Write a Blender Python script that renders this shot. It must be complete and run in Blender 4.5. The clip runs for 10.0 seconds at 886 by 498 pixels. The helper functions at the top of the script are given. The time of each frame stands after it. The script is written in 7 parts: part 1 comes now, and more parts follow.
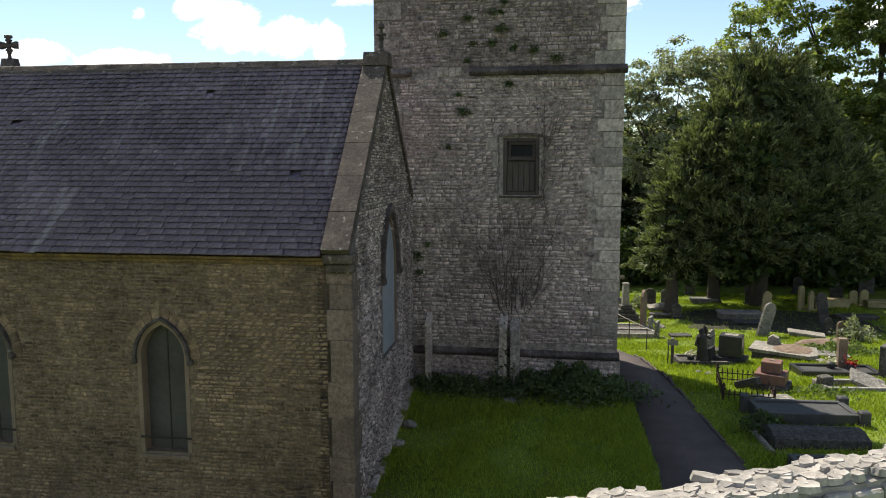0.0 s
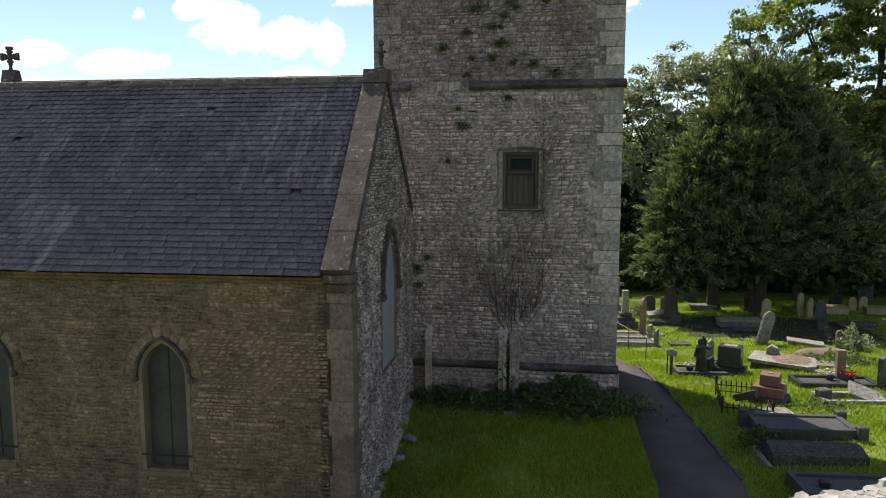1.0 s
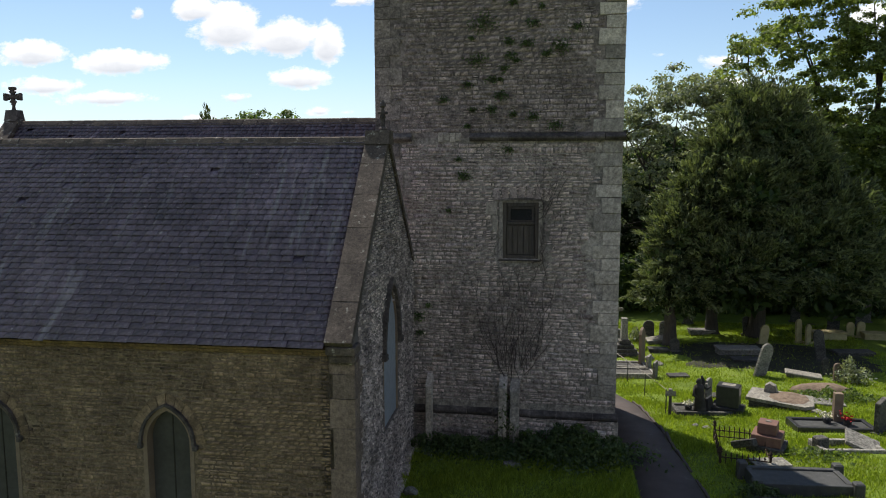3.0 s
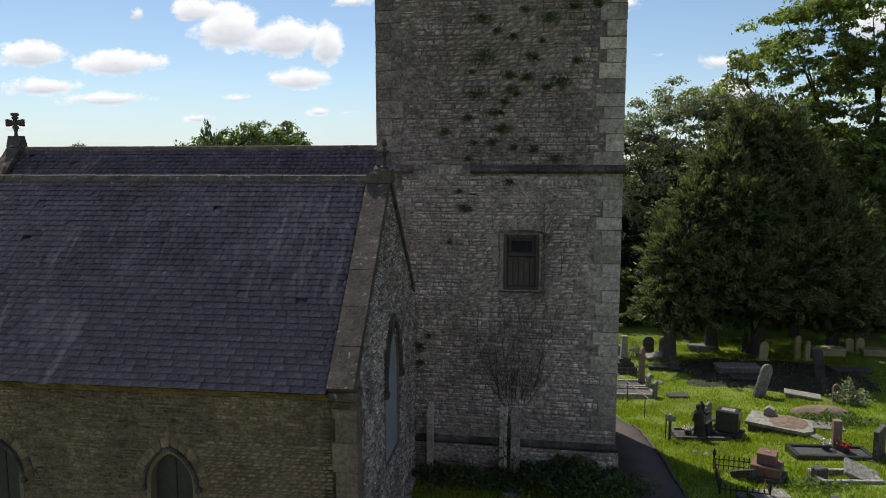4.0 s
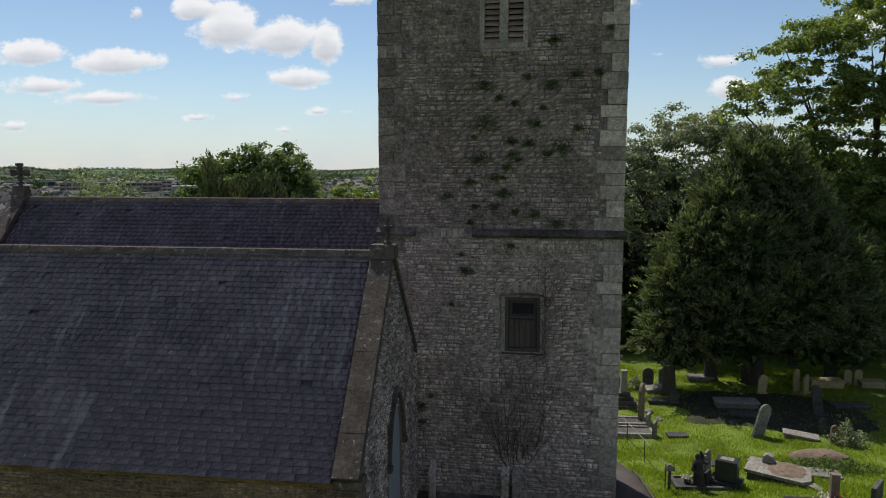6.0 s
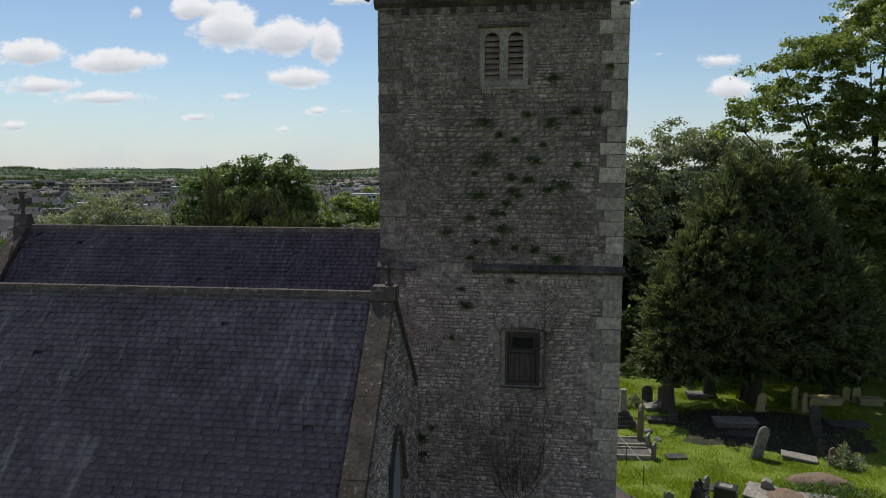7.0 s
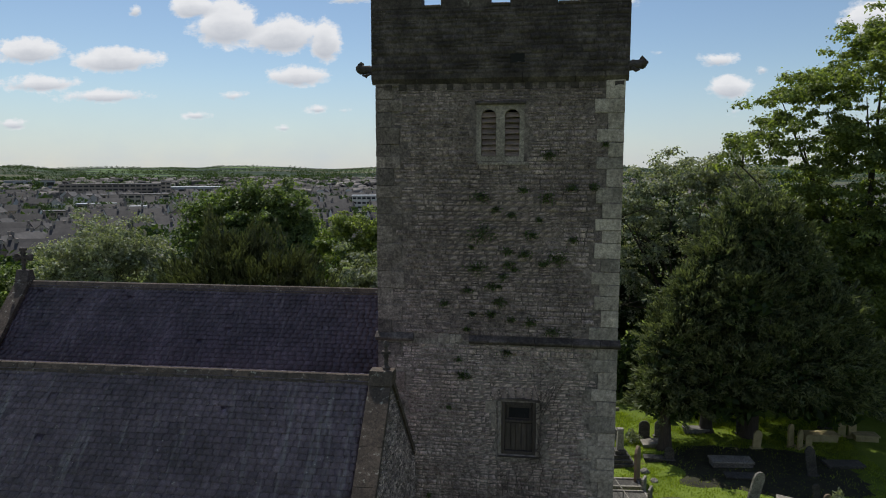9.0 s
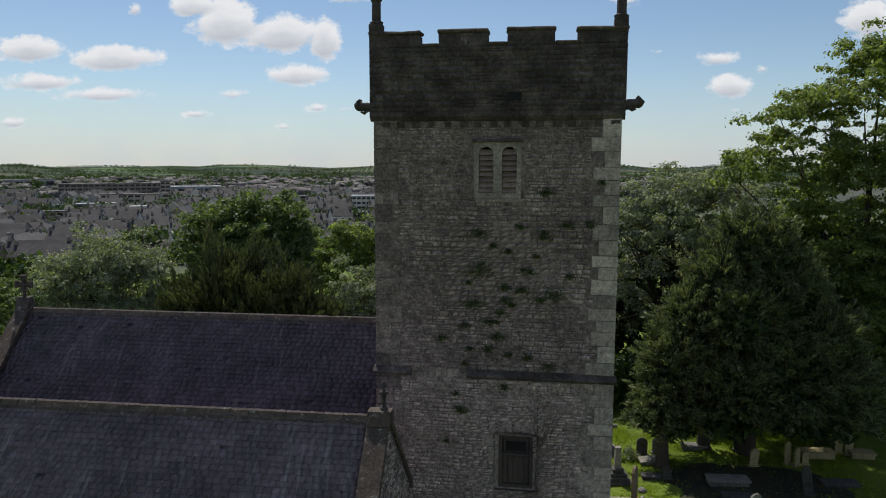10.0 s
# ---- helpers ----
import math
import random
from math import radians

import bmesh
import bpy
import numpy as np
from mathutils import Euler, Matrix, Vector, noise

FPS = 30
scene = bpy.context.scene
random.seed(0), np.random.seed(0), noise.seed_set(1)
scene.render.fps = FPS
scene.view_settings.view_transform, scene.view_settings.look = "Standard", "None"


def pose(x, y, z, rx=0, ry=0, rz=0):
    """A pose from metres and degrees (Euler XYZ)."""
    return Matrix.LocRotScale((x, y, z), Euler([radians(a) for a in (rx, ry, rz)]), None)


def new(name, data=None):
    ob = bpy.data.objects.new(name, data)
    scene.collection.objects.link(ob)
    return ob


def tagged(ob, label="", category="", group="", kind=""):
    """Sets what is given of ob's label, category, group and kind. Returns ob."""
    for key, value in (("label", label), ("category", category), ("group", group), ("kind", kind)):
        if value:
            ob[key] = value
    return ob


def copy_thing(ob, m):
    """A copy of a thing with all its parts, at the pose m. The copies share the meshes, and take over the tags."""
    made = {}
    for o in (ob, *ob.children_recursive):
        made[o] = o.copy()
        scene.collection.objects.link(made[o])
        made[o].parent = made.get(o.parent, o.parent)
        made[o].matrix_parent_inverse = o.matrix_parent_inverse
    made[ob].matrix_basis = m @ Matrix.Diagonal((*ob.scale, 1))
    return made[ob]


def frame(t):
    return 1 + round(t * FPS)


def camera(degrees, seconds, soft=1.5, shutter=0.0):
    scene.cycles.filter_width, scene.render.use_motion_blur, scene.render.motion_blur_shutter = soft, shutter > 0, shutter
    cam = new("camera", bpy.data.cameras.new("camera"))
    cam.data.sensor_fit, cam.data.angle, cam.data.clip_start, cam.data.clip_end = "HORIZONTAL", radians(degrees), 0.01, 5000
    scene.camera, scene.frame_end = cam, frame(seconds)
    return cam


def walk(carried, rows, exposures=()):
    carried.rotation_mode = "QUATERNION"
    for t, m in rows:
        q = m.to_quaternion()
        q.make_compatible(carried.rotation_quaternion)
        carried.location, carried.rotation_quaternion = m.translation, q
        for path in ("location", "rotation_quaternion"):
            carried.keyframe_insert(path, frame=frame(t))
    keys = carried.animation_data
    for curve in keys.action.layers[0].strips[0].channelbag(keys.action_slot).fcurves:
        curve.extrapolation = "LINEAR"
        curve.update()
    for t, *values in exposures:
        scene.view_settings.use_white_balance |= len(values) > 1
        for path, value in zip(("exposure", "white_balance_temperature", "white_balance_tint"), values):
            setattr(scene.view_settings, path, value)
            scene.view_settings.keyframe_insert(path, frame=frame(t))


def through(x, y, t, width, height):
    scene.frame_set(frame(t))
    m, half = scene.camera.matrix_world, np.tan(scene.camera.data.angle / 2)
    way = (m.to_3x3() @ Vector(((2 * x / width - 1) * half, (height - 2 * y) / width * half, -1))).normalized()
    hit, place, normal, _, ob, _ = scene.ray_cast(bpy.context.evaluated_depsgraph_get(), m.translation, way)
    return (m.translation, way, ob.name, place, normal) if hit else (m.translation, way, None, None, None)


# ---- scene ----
cam = camera(64.5, 10.0, 1.0)
METRES, EYE, TILT, LEAN, TURN = 8.0, 6.2, -6.6, 0.0, 9.0
ROWS = [
    (0.0, 0.0, 0.0, 0.0, 0.0, 0.0, -0.0),
    (0.5, 0.0009, -0.0036, 0.0204, 0.0, -0.0, 0.0),
    (1.0, 0.0009, -0.0083, 0.0429, -0.0, 0.01, 0.02),
    (1.5, -0.0, -0.0126, 0.0699, -0.02, 0.01, 0.02),
    (2.0, -0.0016, -0.0162, 0.1058, -0.05, 0.0, 0.01),
    (2.5, -0.0031, -0.0218, 0.1528, -0.06, -0.01, 0.0),
    (4.0, -0.0085, -0.0402, 0.3057, -0.1, 0.02, 0.04),
    (4.5, -0.0122, -0.0455, 0.3549, -0.12, 0.01, 0.03),
    (5.0, -0.0138, -0.0503, 0.4062, -0.14, -0.01, 0.03),
    (5.5, -0.0155, -0.0561, 0.4589, -0.14, -0.03, 0.01),
    (7.0, -0.0204, -0.0795, 0.6284, -0.19, -0.06, 0.01),
    (7.5, -0.0189, -0.0846, 0.6899, -0.2, -0.07, -0.0),
    (8.0, -0.0178, -0.0908, 0.7497, -0.21, -0.09, 0.02),
    (8.5, -0.0148, -0.096, 0.8099, -0.22, -0.12, 0.01),
    (9.0, -0.0122, -0.1042, 0.8704, -0.22, -0.17, -0.01),
    (9.5, -0.0087, -0.112, 0.9322, -0.24, -0.22, -0.03),
    (10.0, -0.0059, -0.1204, 0.9916, -0.25, -0.27, -0.05),
]
EXPOSURES = [(0.0, 0.74, 6800, 10), (1.0, 0.66, 6700, 10), (2.5, 0.44, 6550, 10), (4.0, 0.11, 6450, 10), (5.5, -0.06, 6400, 10), (7.5, -0.17, 6350, 10), (10.0, -0.23, 6350, 10)]
walk(cam, [(t, pose(0, 0, EYE, TILT, LEAN, TURN) @ pose(METRES * x, METRES * y, METRES * z, 90 + pitch, roll, yaw)) for t, x, y, z, yaw, pitch, roll in ROWS], EXPOSURES)

# ---- light ----
SUN_AZ = Vector((-0.48, 0.877, 0)).normalized()      # towards the sun, behind the tower
SUN_EL = radians(55)
sun_dir = Vector((SUN_AZ.x * math.cos(SUN_EL), SUN_AZ.y * math.cos(SUN_EL), math.sin(SUN_EL)))
sun = new("sun", bpy.data.lights.new("sun", "SUN"))
sun.data.energy, sun.data.angle, sun.data.color = 5.0, radians(0.55), (1.0, 0.95, 0.86)
sun.matrix_world = Matrix.Translation((0, 0, 60)) @ (-sun_dir).to_track_quat("-Z", "Y").to_matrix().to_4x4()
scene.view_settings.exposure = 0.0

world = bpy.data.worlds.new("sky")
world.use_nodes = True
scene.world = world
WN, WL = world.node_tree.nodes, world.node_tree.links
WN.clear()


def wnode(kind, **kw):
    n = WN.new(kind)
    for k, v in kw.items():
        if k == "operation":
            n.operation = v
        elif k == "clamp":
            n.use_clamp = v
    return n


def wmath(op, a, b=None, c=None, clamp=False):
    n = wnode("ShaderNodeMath", operation=op, clamp=clamp)
    for i, v in enumerate((a, b, c)):
        if v is None:
            continue
        if isinstance(v, (int, float)):
            n.inputs[i].default_value = v
        else:
            WL.new(v, n.inputs[i])
    return n.outputs[0]


def build_world():
    tc = WN.new("ShaderNodeTexCoord")
    sep = WN.new("ShaderNodeSeparateXYZ")
    WL.new(tc.outputs["Generated"], sep.inputs[0])
    X, Y, Z = sep.outputs
    yy = wmath("MAXIMUM", Y, 0.02)
    U, V = wmath("DIVIDE", X, yy), wmath("DIVIDE", Z, yy)
    comb = WN.new("ShaderNodeCombineXYZ")
    WL.new(U, comb.inputs[0]), WL.new(wmath("MULTIPLY", V, 1.5), comb.inputs[1])
    sky = WN.new("ShaderNodeTexSky")
    sky.sky_type, sky.sun_disc = "NISHITA", False
    sky.sun_elevation, sky.sun_rotation = SUN_EL, math.atan2(SUN_AZ.x, SUN_AZ.y)
    sky.air_density, sky.dust_density, sky.ozone_density = 1.0, 0.15, 2.0
    # cumulus: centre and half size of each heap, as slopes across and up from due north
    heaps = [(-0.477, 0.206, 0.065, 0.036), (-0.391, 0.188, 0.076, 0.03), (-0.327, 0.178, 0.029, 0.033), (-0.529, 0.232, 0.044, 0.02),
             (-0.371, 0.13, 0.056, 0.018), (-0.8, 0.176, 0.069, 0.023), (-0.656, 0.159, 0.083, 0.022), (-0.787, 0.126, 0.072, 0.014),
             (-0.678, 0.106, 0.079, 0.012), (-0.465, 0.103, 0.03, 0.009), (-0.527, 0.075, 0.023, 0.007), (-0.339, 0.082, 0.015, 0.006),
             (-0.301, 0.079, 0.012, 0.006), (-0.84, 0.065, 0.037, 0.01), (-0.39, 0.055, 0.014, 0.005), (0.214, 0.14, 0.024, 0.011),
             (0.232, 0.104, 0.031, 0.018), (0.402, 0.187, 0.041, 0.028), (0.095, 0.219, 0.024, 0.01), (0.272, 0.126, 0.008, 0.007),
             (0.239, 0.072, 0.013, 0.006), (-0.288, 0.236, 0.037, 0.008), (-0.62, 0.231, 0.013, 0.013), (0.138, 0.15, 0.009, 0.006)]
    best = under = None
    for u0, v0, a, b in heaps:
        du = wmath("MULTIPLY", wmath("SUBTRACT", U, u0), 1 / a)
        dv = wmath("MULTIPLY", wmath("SUBTRACT", V, v0), 1 / b)
        d = wmath("SUBTRACT", 1.0, wmath("SQRT", wmath("ADD", wmath("MULTIPLY", du, du), wmath("MULTIPLY", dv, dv))))
        low = wmath("MULTIPLY", wmath("MULTIPLY", d, 2.5, clamp=True), wmath("SUBTRACT", 0.15, dv, clamp=True))
        under = low if under is None else wmath("MAXIMUM", under, low)
        d = wmath("MULTIPLY", d, min(1.0, b / 0.022))
        best = d if best is None else wmath("SMOOTH_MAX", best, d, 0.1)
    def noise(scale, detail, rough):
        n = WN.new("ShaderNodeTexNoise")
        n.inputs["Scale"].default_value, n.inputs["Detail"].default_value, n.inputs["Roughness"].default_value = scale, detail, rough
        WL.new(comb.outputs[0], n.inputs["Vector"])
        return n.outputs["Fac"]
    fine = noise(30, 8, 0.66)
    lump = noise(9, 3, 0.5)
    dens = wmath("ADD", best, wmath("MULTIPLY", wmath("SUBTRACT", fine, 0.5), 1.3))
    dens = wmath("ADD", dens, wmath("MULTIPLY", wmath("SUBTRACT", lump, 0.5), 0.5))
    mask = wmath("MULTIPLY", wmath("SUBTRACT", dens, 0.02), 3.6, clamp=True)
    mask = wmath("MULTIPLY", mask, wmath("GREATER_THAN", Y, 0.05))
    # unseen scattered cloud added overhead and to the south of the walk, brightening shade
    rest = WN.new("ShaderNodeTexNoise")
    rest.inputs["Scale"].default_value, rest.inputs["Detail"].default_value = 2.6, 6
    WL.new(tc.outputs["Generated"], rest.inputs["Vector"])
    away = wmath("MAXIMUM", wmath("MULTIPLY", wmath("SUBTRACT", V, 0.34), 6.0, clamp=True), wmath("MULTIPLY", wmath("SUBTRACT", 0.25, Y), 6.0, clamp=True))
    more = wmath("MULTIPLY", wmath("SUBTRACT", rest.outputs["Fac"], 0.545), 8.0, clamp=True)
    mask = wmath("MAXIMUM", mask, wmath("MULTIPLY", more, away))
    # haze low over the hills
    haze = wmath("MULTIPLY", wmath("SUBTRACT", 0.13, wmath("ABSOLUTE", V)), 8.5, clamp=True)
    haze = wmath("MULTIPLY", haze, wmath("ADD", 0.5, wmath("MULTIPLY", noise(7, 5, .6), 0.7)), clamp=True)
    shade = wmath("ADD", wmath("MULTIPLY", wmath("SUBTRACT", dens, 0.45), 0.45, clamp=True), wmath("MULTIPLY", under, 0.95), clamp=True)
    ccol = WN.new("ShaderNodeMix")
    ccol.data_type = "RGBA"
    WL.new(shade, ccol.inputs["Factor"])
    ccol.inputs["A"].default_value, ccol.inputs["B"].default_value = (9.4, 9.4, 9.5, 1), (4.6, 5.0, 5.7, 1)
    mix1 = WN.new("ShaderNodeMix")
    mix1.data_type = "RGBA"
    WL.new(wmath("MULTIPLY", haze, 0.66), mix1.inputs["Factor"]), WL.new(sky.outputs[0], mix1.inputs["A"])
    mix1.inputs["B"].default_value = (5.1, 6.2, 7.5, 1)
    mix2 = WN.new("ShaderNodeMix")
    mix2.data_type = "RGBA"
    WL.new(mask, mix2.inputs["Factor"]), WL.new(mix1.outputs["Result"], mix2.inputs["A"]), WL.new(ccol.outputs["Result"], mix2.inputs["B"])
    bg = WN.new("ShaderNodeBackground")
    bg.inputs["Strength"].default_value = 0.10
    WL.new(mix2.outputs["Result"], bg.inputs["Color"])
    out = WN.new("ShaderNodeOutputWorld")
    WL.new(bg.outputs[0], out.inputs[0])


build_world()

# ---- materials ----


def ramp_node(nt, fac, stops):
    r = nt.nodes.new("ShaderNodeValToRGB")
    el = r.color_ramp.elements
    while len(el) < len(stops):
        el.new(0.5)
    for e, (p, c) in zip(el, stops):
        e.position, e.color = p, (*c, 1)
    nt.links.new(fac, r.inputs[0])
    return r.outputs["Color"]


def noise_node(nt, scale, detail=5, rough=0.6, stretch=None, kind="ShaderNodeTexNoise"):
    tc = nt.nodes.new("ShaderNodeTexCoord")
    src = tc.outputs["Object"]
    if stretch:
        mp = nt.nodes.new("ShaderNodeMapping")
        mp.inputs["Scale"].default_value = stretch
        nt.links.new(src, mp.inputs[0])
        src = mp.outputs[0]
    n = nt.nodes.new(kind)
    n.inputs["Scale"].default_value = scale
    if kind == "ShaderNodeTexNoise":
        n.inputs["Detail"].default_value, n.inputs["Roughness"].default_value = detail, rough
    nt.links.new(src, n.inputs["Vector"])
    return n.outputs["Fac" if kind == "ShaderNodeTexNoise" else "Distance"]


def mix_col(nt, fac, a, b, blend="MIX"):
    m = nt.nodes.new("ShaderNodeMix")
    m.data_type, m.blend_type = "RGBA", blend
    for key, v in (("Factor", fac), ("A", a), ("B", b)):
        if isinstance(v, (int, float)):
            m.inputs[key].default_value = v
        elif isinstance(v, tuple):
            m.inputs[key].default_value = (*v, 1)
        else:
            nt.links.new(v, m.inputs[key])
    return m.outputs["Result"]


def math_node(nt, op, a, b=0.0, clamp=False):
    m = nt.nodes.new("ShaderNodeMath")
    m.operation, m.use_clamp = op, clamp
    for i, v in enumerate((a, b)):
        if isinstance(v, (int, float)):
            m.inputs[i].default_value = v
        else:
            nt.links.new(v, m.inputs[i])
    return m.outputs[0]


def material(name, stops, scale=3.0, rough=0.9, spots=(), per_piece=0.0, island=False, bump=0.3, bump_scale=40, metal=0.0,
             stretch=None, spec=0.3, streaks=None, mottle=0.0):
    """stops: colours over a broad noise; spots: (scale, threshold, colour) of stains or lichen; per_piece: spread of brightness from piece to piece."""
    m = bpy.data.materials.new(name)
    m.use_nodes = True
    nt = m.node_tree
    bsdf = nt.nodes["Principled BSDF"]
    col = ramp_node(nt, noise_node(nt, scale, 6, 0.62, stretch), [(0.3 + 0.4 * i / max(1, len(stops) - 1), c) for i, c in enumerate(stops)])
    grain = noise_node(nt, bump_scale, 4, 0.65)
    col = mix_col(nt, 0.35, col, ramp_node(nt, grain, [(0.3, (0.45, 0.45, 0.45)), (0.7, (1, 1, 1))]), "MULTIPLY")
    if mottle:
        f = noise_node(nt, scale * 5.5 + 1.5, 6, 0.7)
        col = mix_col(nt, mottle, col, ramp_node(nt, f, [(0.32, (0.25, 0.24, 0.23)), (0.52, (0.95, 0.94, 0.92)), (0.72, (1.6, 1.58, 1.52))]), "MULTIPLY")
        f = noise_node(nt, 15.0, 5, 0.75)
        col = mix_col(nt, min(1.0, mottle * 1.1), col, ramp_node(nt, f, [(0.34, (0.42, 0.40, 0.40)), (0.5, (1.0, 0.99, 0.98)), (0.66, (1.62, 1.6, 1.56))]), "MULTIPLY")
    if streaks:
        sc, thr, c, amount = streaks
        f = math_node(nt, "MULTIPLY", math_node(nt, "SUBTRACT", noise_node(nt, 1.0, 5, 0.6, sc), thr), 7.0, True)
        col = mix_col(nt, math_node(nt, "MULTIPLY", f, amount), col, c)
    for sc, thr, c in spots:
        f = math_node(nt, "MULTIPLY", math_node(nt, "SUBTRACT", noise_node(nt, sc, 5, 0.65), thr), 9.0, True)
        col = mix_col(nt, f, col, c)
    if per_piece:
        if island:
            rnd = nt.nodes.new("ShaderNodeNewGeometry").outputs["Random Per Island"]
        else:
            rnd = nt.nodes.new("ShaderNodeObjectInfo").outputs["Random"]
        lo, hi = 1 - per_piece, 1 + per_piece
        tint = ramp_node(nt, rnd, [(0.0, (lo, lo, lo)), (0.5, (1, 0.98, 0.95)), (1.0, (hi, hi * 0.985, hi * 0.96))])
        col = mix_col(nt, 1.0, col, tint, "MULTIPLY")
    nt.links.new(col, bsdf.inputs["Base Color"])
    bsdf.inputs["Roughness"].default_value, bsdf.inputs["Metallic"].default_value = rough, metal
    bsdf.inputs["Specular IOR Level"].default_value = spec
    if bump:
        b = nt.nodes.new("ShaderNodeBump")
        b.inputs["Strength"].default_value, b.inputs["Distance"].default_value = bump, 0.02
        nt.links.new(grain, b.inputs["Height"])
        nt.links.new(b.outputs[0], bsdf.inputs["Normal"])
    return m


def leaf_material(name, dark, light, glow=0.4, through=(1.5, 1.6, 0.55)):
    m = bpy.data.materials.new(name)
    m.use_nodes = True
    nt = m.node_tree
    nt.nodes.remove(nt.nodes["Principled BSDF"])
    rnd = nt.nodes.new("ShaderNodeNewGeometry").outputs["Random Per Island"]
    clump = noise_node(nt, 0.7, 3, 0.6)
    f = math_node(nt, "ADD", math_node(nt, "MULTIPLY", rnd, 0.6), math_node(nt, "MULTIPLY", clump, 0.4))
    col = ramp_node(nt, f, [(0.2, dark), (0.8, light)])
    d = nt.nodes.new("ShaderNodeBsdfPrincipled")
    d.inputs["Roughness"].default_value, d.inputs["Specular IOR Level"].default_value = 0.55, 0.25
    t = nt.nodes.new("ShaderNodeBsdfTranslucent")
    nt.links.new(col, d.inputs["Base Color"])
    nt.links.new(mix_col(nt, 1.0, col, through, "MULTIPLY"), t.inputs["Color"])
    mx = nt.nodes.new("ShaderNodeMixShader")
    mx.inputs[0].default_value = glow
    nt.links.new(d.outputs[0], mx.inputs[1]), nt.links.new(t.outputs[0], mx.inputs[2])
    nt.links.new(mx.outputs[0], nt.nodes["Material Output"].inputs[0])
    return m


TOWER_STONE = [(0.18, 0.144, 0.136), (0.41, 0.335, 0.315), (0.62, 0.522, 0.495)]
M = {}
M["tower_stone"] = material("tower_stone", TOWER_STONE, 0.7, per_piece=0.24, island=True, mottle=0.75, bump=0.6, bump_scale=30,
                            spots=[(1.1, 0.60, (0.085, 0.078, 0.07)), (7, 0.66, (0.55, 0.53, 0.47))])
M["tower_piece"] = material("tower_piece", TOWER_STONE, 0.7, per_piece=0.24, mottle=0.75, bump=0.6, bump_scale=30,
                            spots=[(1.1, 0.60, (0.085, 0.078, 0.07)), (7, 0.66, (0.55, 0.53, 0.47))])
TOWER_UPPER = [(0.105, 0.084, 0.08), (0.255, 0.207, 0.198), (0.45, 0.372, 0.355)]
for key, isl in (("upper_stone", True), ("upper_piece", False)):
    M[key] = material(key, TOWER_UPPER, 0.6, per_piece=0.24, island=isl, mottle=0.75, bump=0.6, bump_scale=30,
                      spots=[(1.1, 0.60, (0.065, 0.06, 0.055)), (7, 0.66, (0.46, 0.44, 0.40))])
M["upper_mortar"] = material("upper_mortar", [(0.115, 0.096, 0.09), (0.285, 0.238, 0.22)], 0.8, mottle=0.7, bump=0.8, bump_scale=25)
M["mortar"] = material("mortar", [(0.17, 0.148, 0.132), (0.40, 0.355, 0.315)], 0.8, mottle=0.7, bump=0.8, bump_scale=25, spots=[(1.2, 0.62, (0.09, 0.085, 0.08))])
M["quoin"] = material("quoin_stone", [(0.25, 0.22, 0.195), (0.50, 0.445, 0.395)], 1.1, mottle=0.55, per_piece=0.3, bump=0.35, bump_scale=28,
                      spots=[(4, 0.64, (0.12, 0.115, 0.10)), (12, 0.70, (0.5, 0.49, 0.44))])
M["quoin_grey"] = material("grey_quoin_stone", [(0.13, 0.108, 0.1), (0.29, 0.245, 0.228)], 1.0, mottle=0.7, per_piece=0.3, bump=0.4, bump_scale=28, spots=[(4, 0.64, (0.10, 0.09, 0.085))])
M["frame_stone"] = material("frame_stone", [(0.21, 0.182, 0.158), (0.39, 0.34, 0.298)], 2.2, mottle=0.5, bump=0.3, bump_scale=30)
M["parapet"] = material("parapet_stone", [(0.033, 0.028, 0.027), (0.082, 0.069, 0.065), (0.165, 0.142, 0.132)], 1.6, mottle=0.5, per_piece=0.22, island=True, bump=0.6, bump_scale=26,
                        spots=[(2.6, 0.655, (0.30, 0.285, 0.26)), (9, 0.69, (0.42, 0.40, 0.36))])
M["parapet_piece"] = material("parapet_piece", [(0.033, 0.028, 0.027), (0.082, 0.069, 0.065), (0.165, 0.142, 0.132)], 1.6, mottle=0.5, per_piece=0.22, bump=0.6, bump_scale=26,
                        spots=[(2.6, 0.655, (0.30, 0.285, 0.26)), (9, 0.69, (0.42, 0.40, 0.36))])
M["nave_stone"] = material("nave_stone", [(0.10, 0.073, 0.051), (0.205, 0.147, 0.097), (0.31, 0.225, 0.148)], 0.6, mottle=0.55, per_piece=0.3, island=True, bump=0.5, bump_scale=40)
M["nave_piece"] = material("nave_piece", [(0.10, 0.073, 0.051), (0.205, 0.147, 0.097), (0.31, 0.225, 0.148)], 0.6, mottle=0.55, per_piece=0.3, bump=0.5, bump_scale=40)
M["nave_mortar"] = material("nave_mortar", [(0.12, 0.09, 0.062), (0.24, 0.18, 0.122)], 0.8, mottle=0.5, bump=0.7, bump_scale=30)
M["gable_stone"] = material("gable_stone", [(0.20, 0.165, 0.155), (0.37, 0.315, 0.295), (0.58, 0.50, 0.47)], 1.2, mottle=0.7, per_piece=0.55, island=True, bump=0.6, bump_scale=35)
M["gable_mortar"] = material("gable_mortar", [(0.075, 0.064, 0.06), (0.15, 0.13, 0.12)], 2.0, bump=0.8, bump_scale=25)
M["ochre"] = material("ochre_stone", [(0.09, 0.06, 0.034), (0.24, 0.155, 0.07)], 2.2, mottle=0.6, bump=0.3, bump_scale=30, spots=[(3, 0.63, (0.08, 0.07, 0.055))])
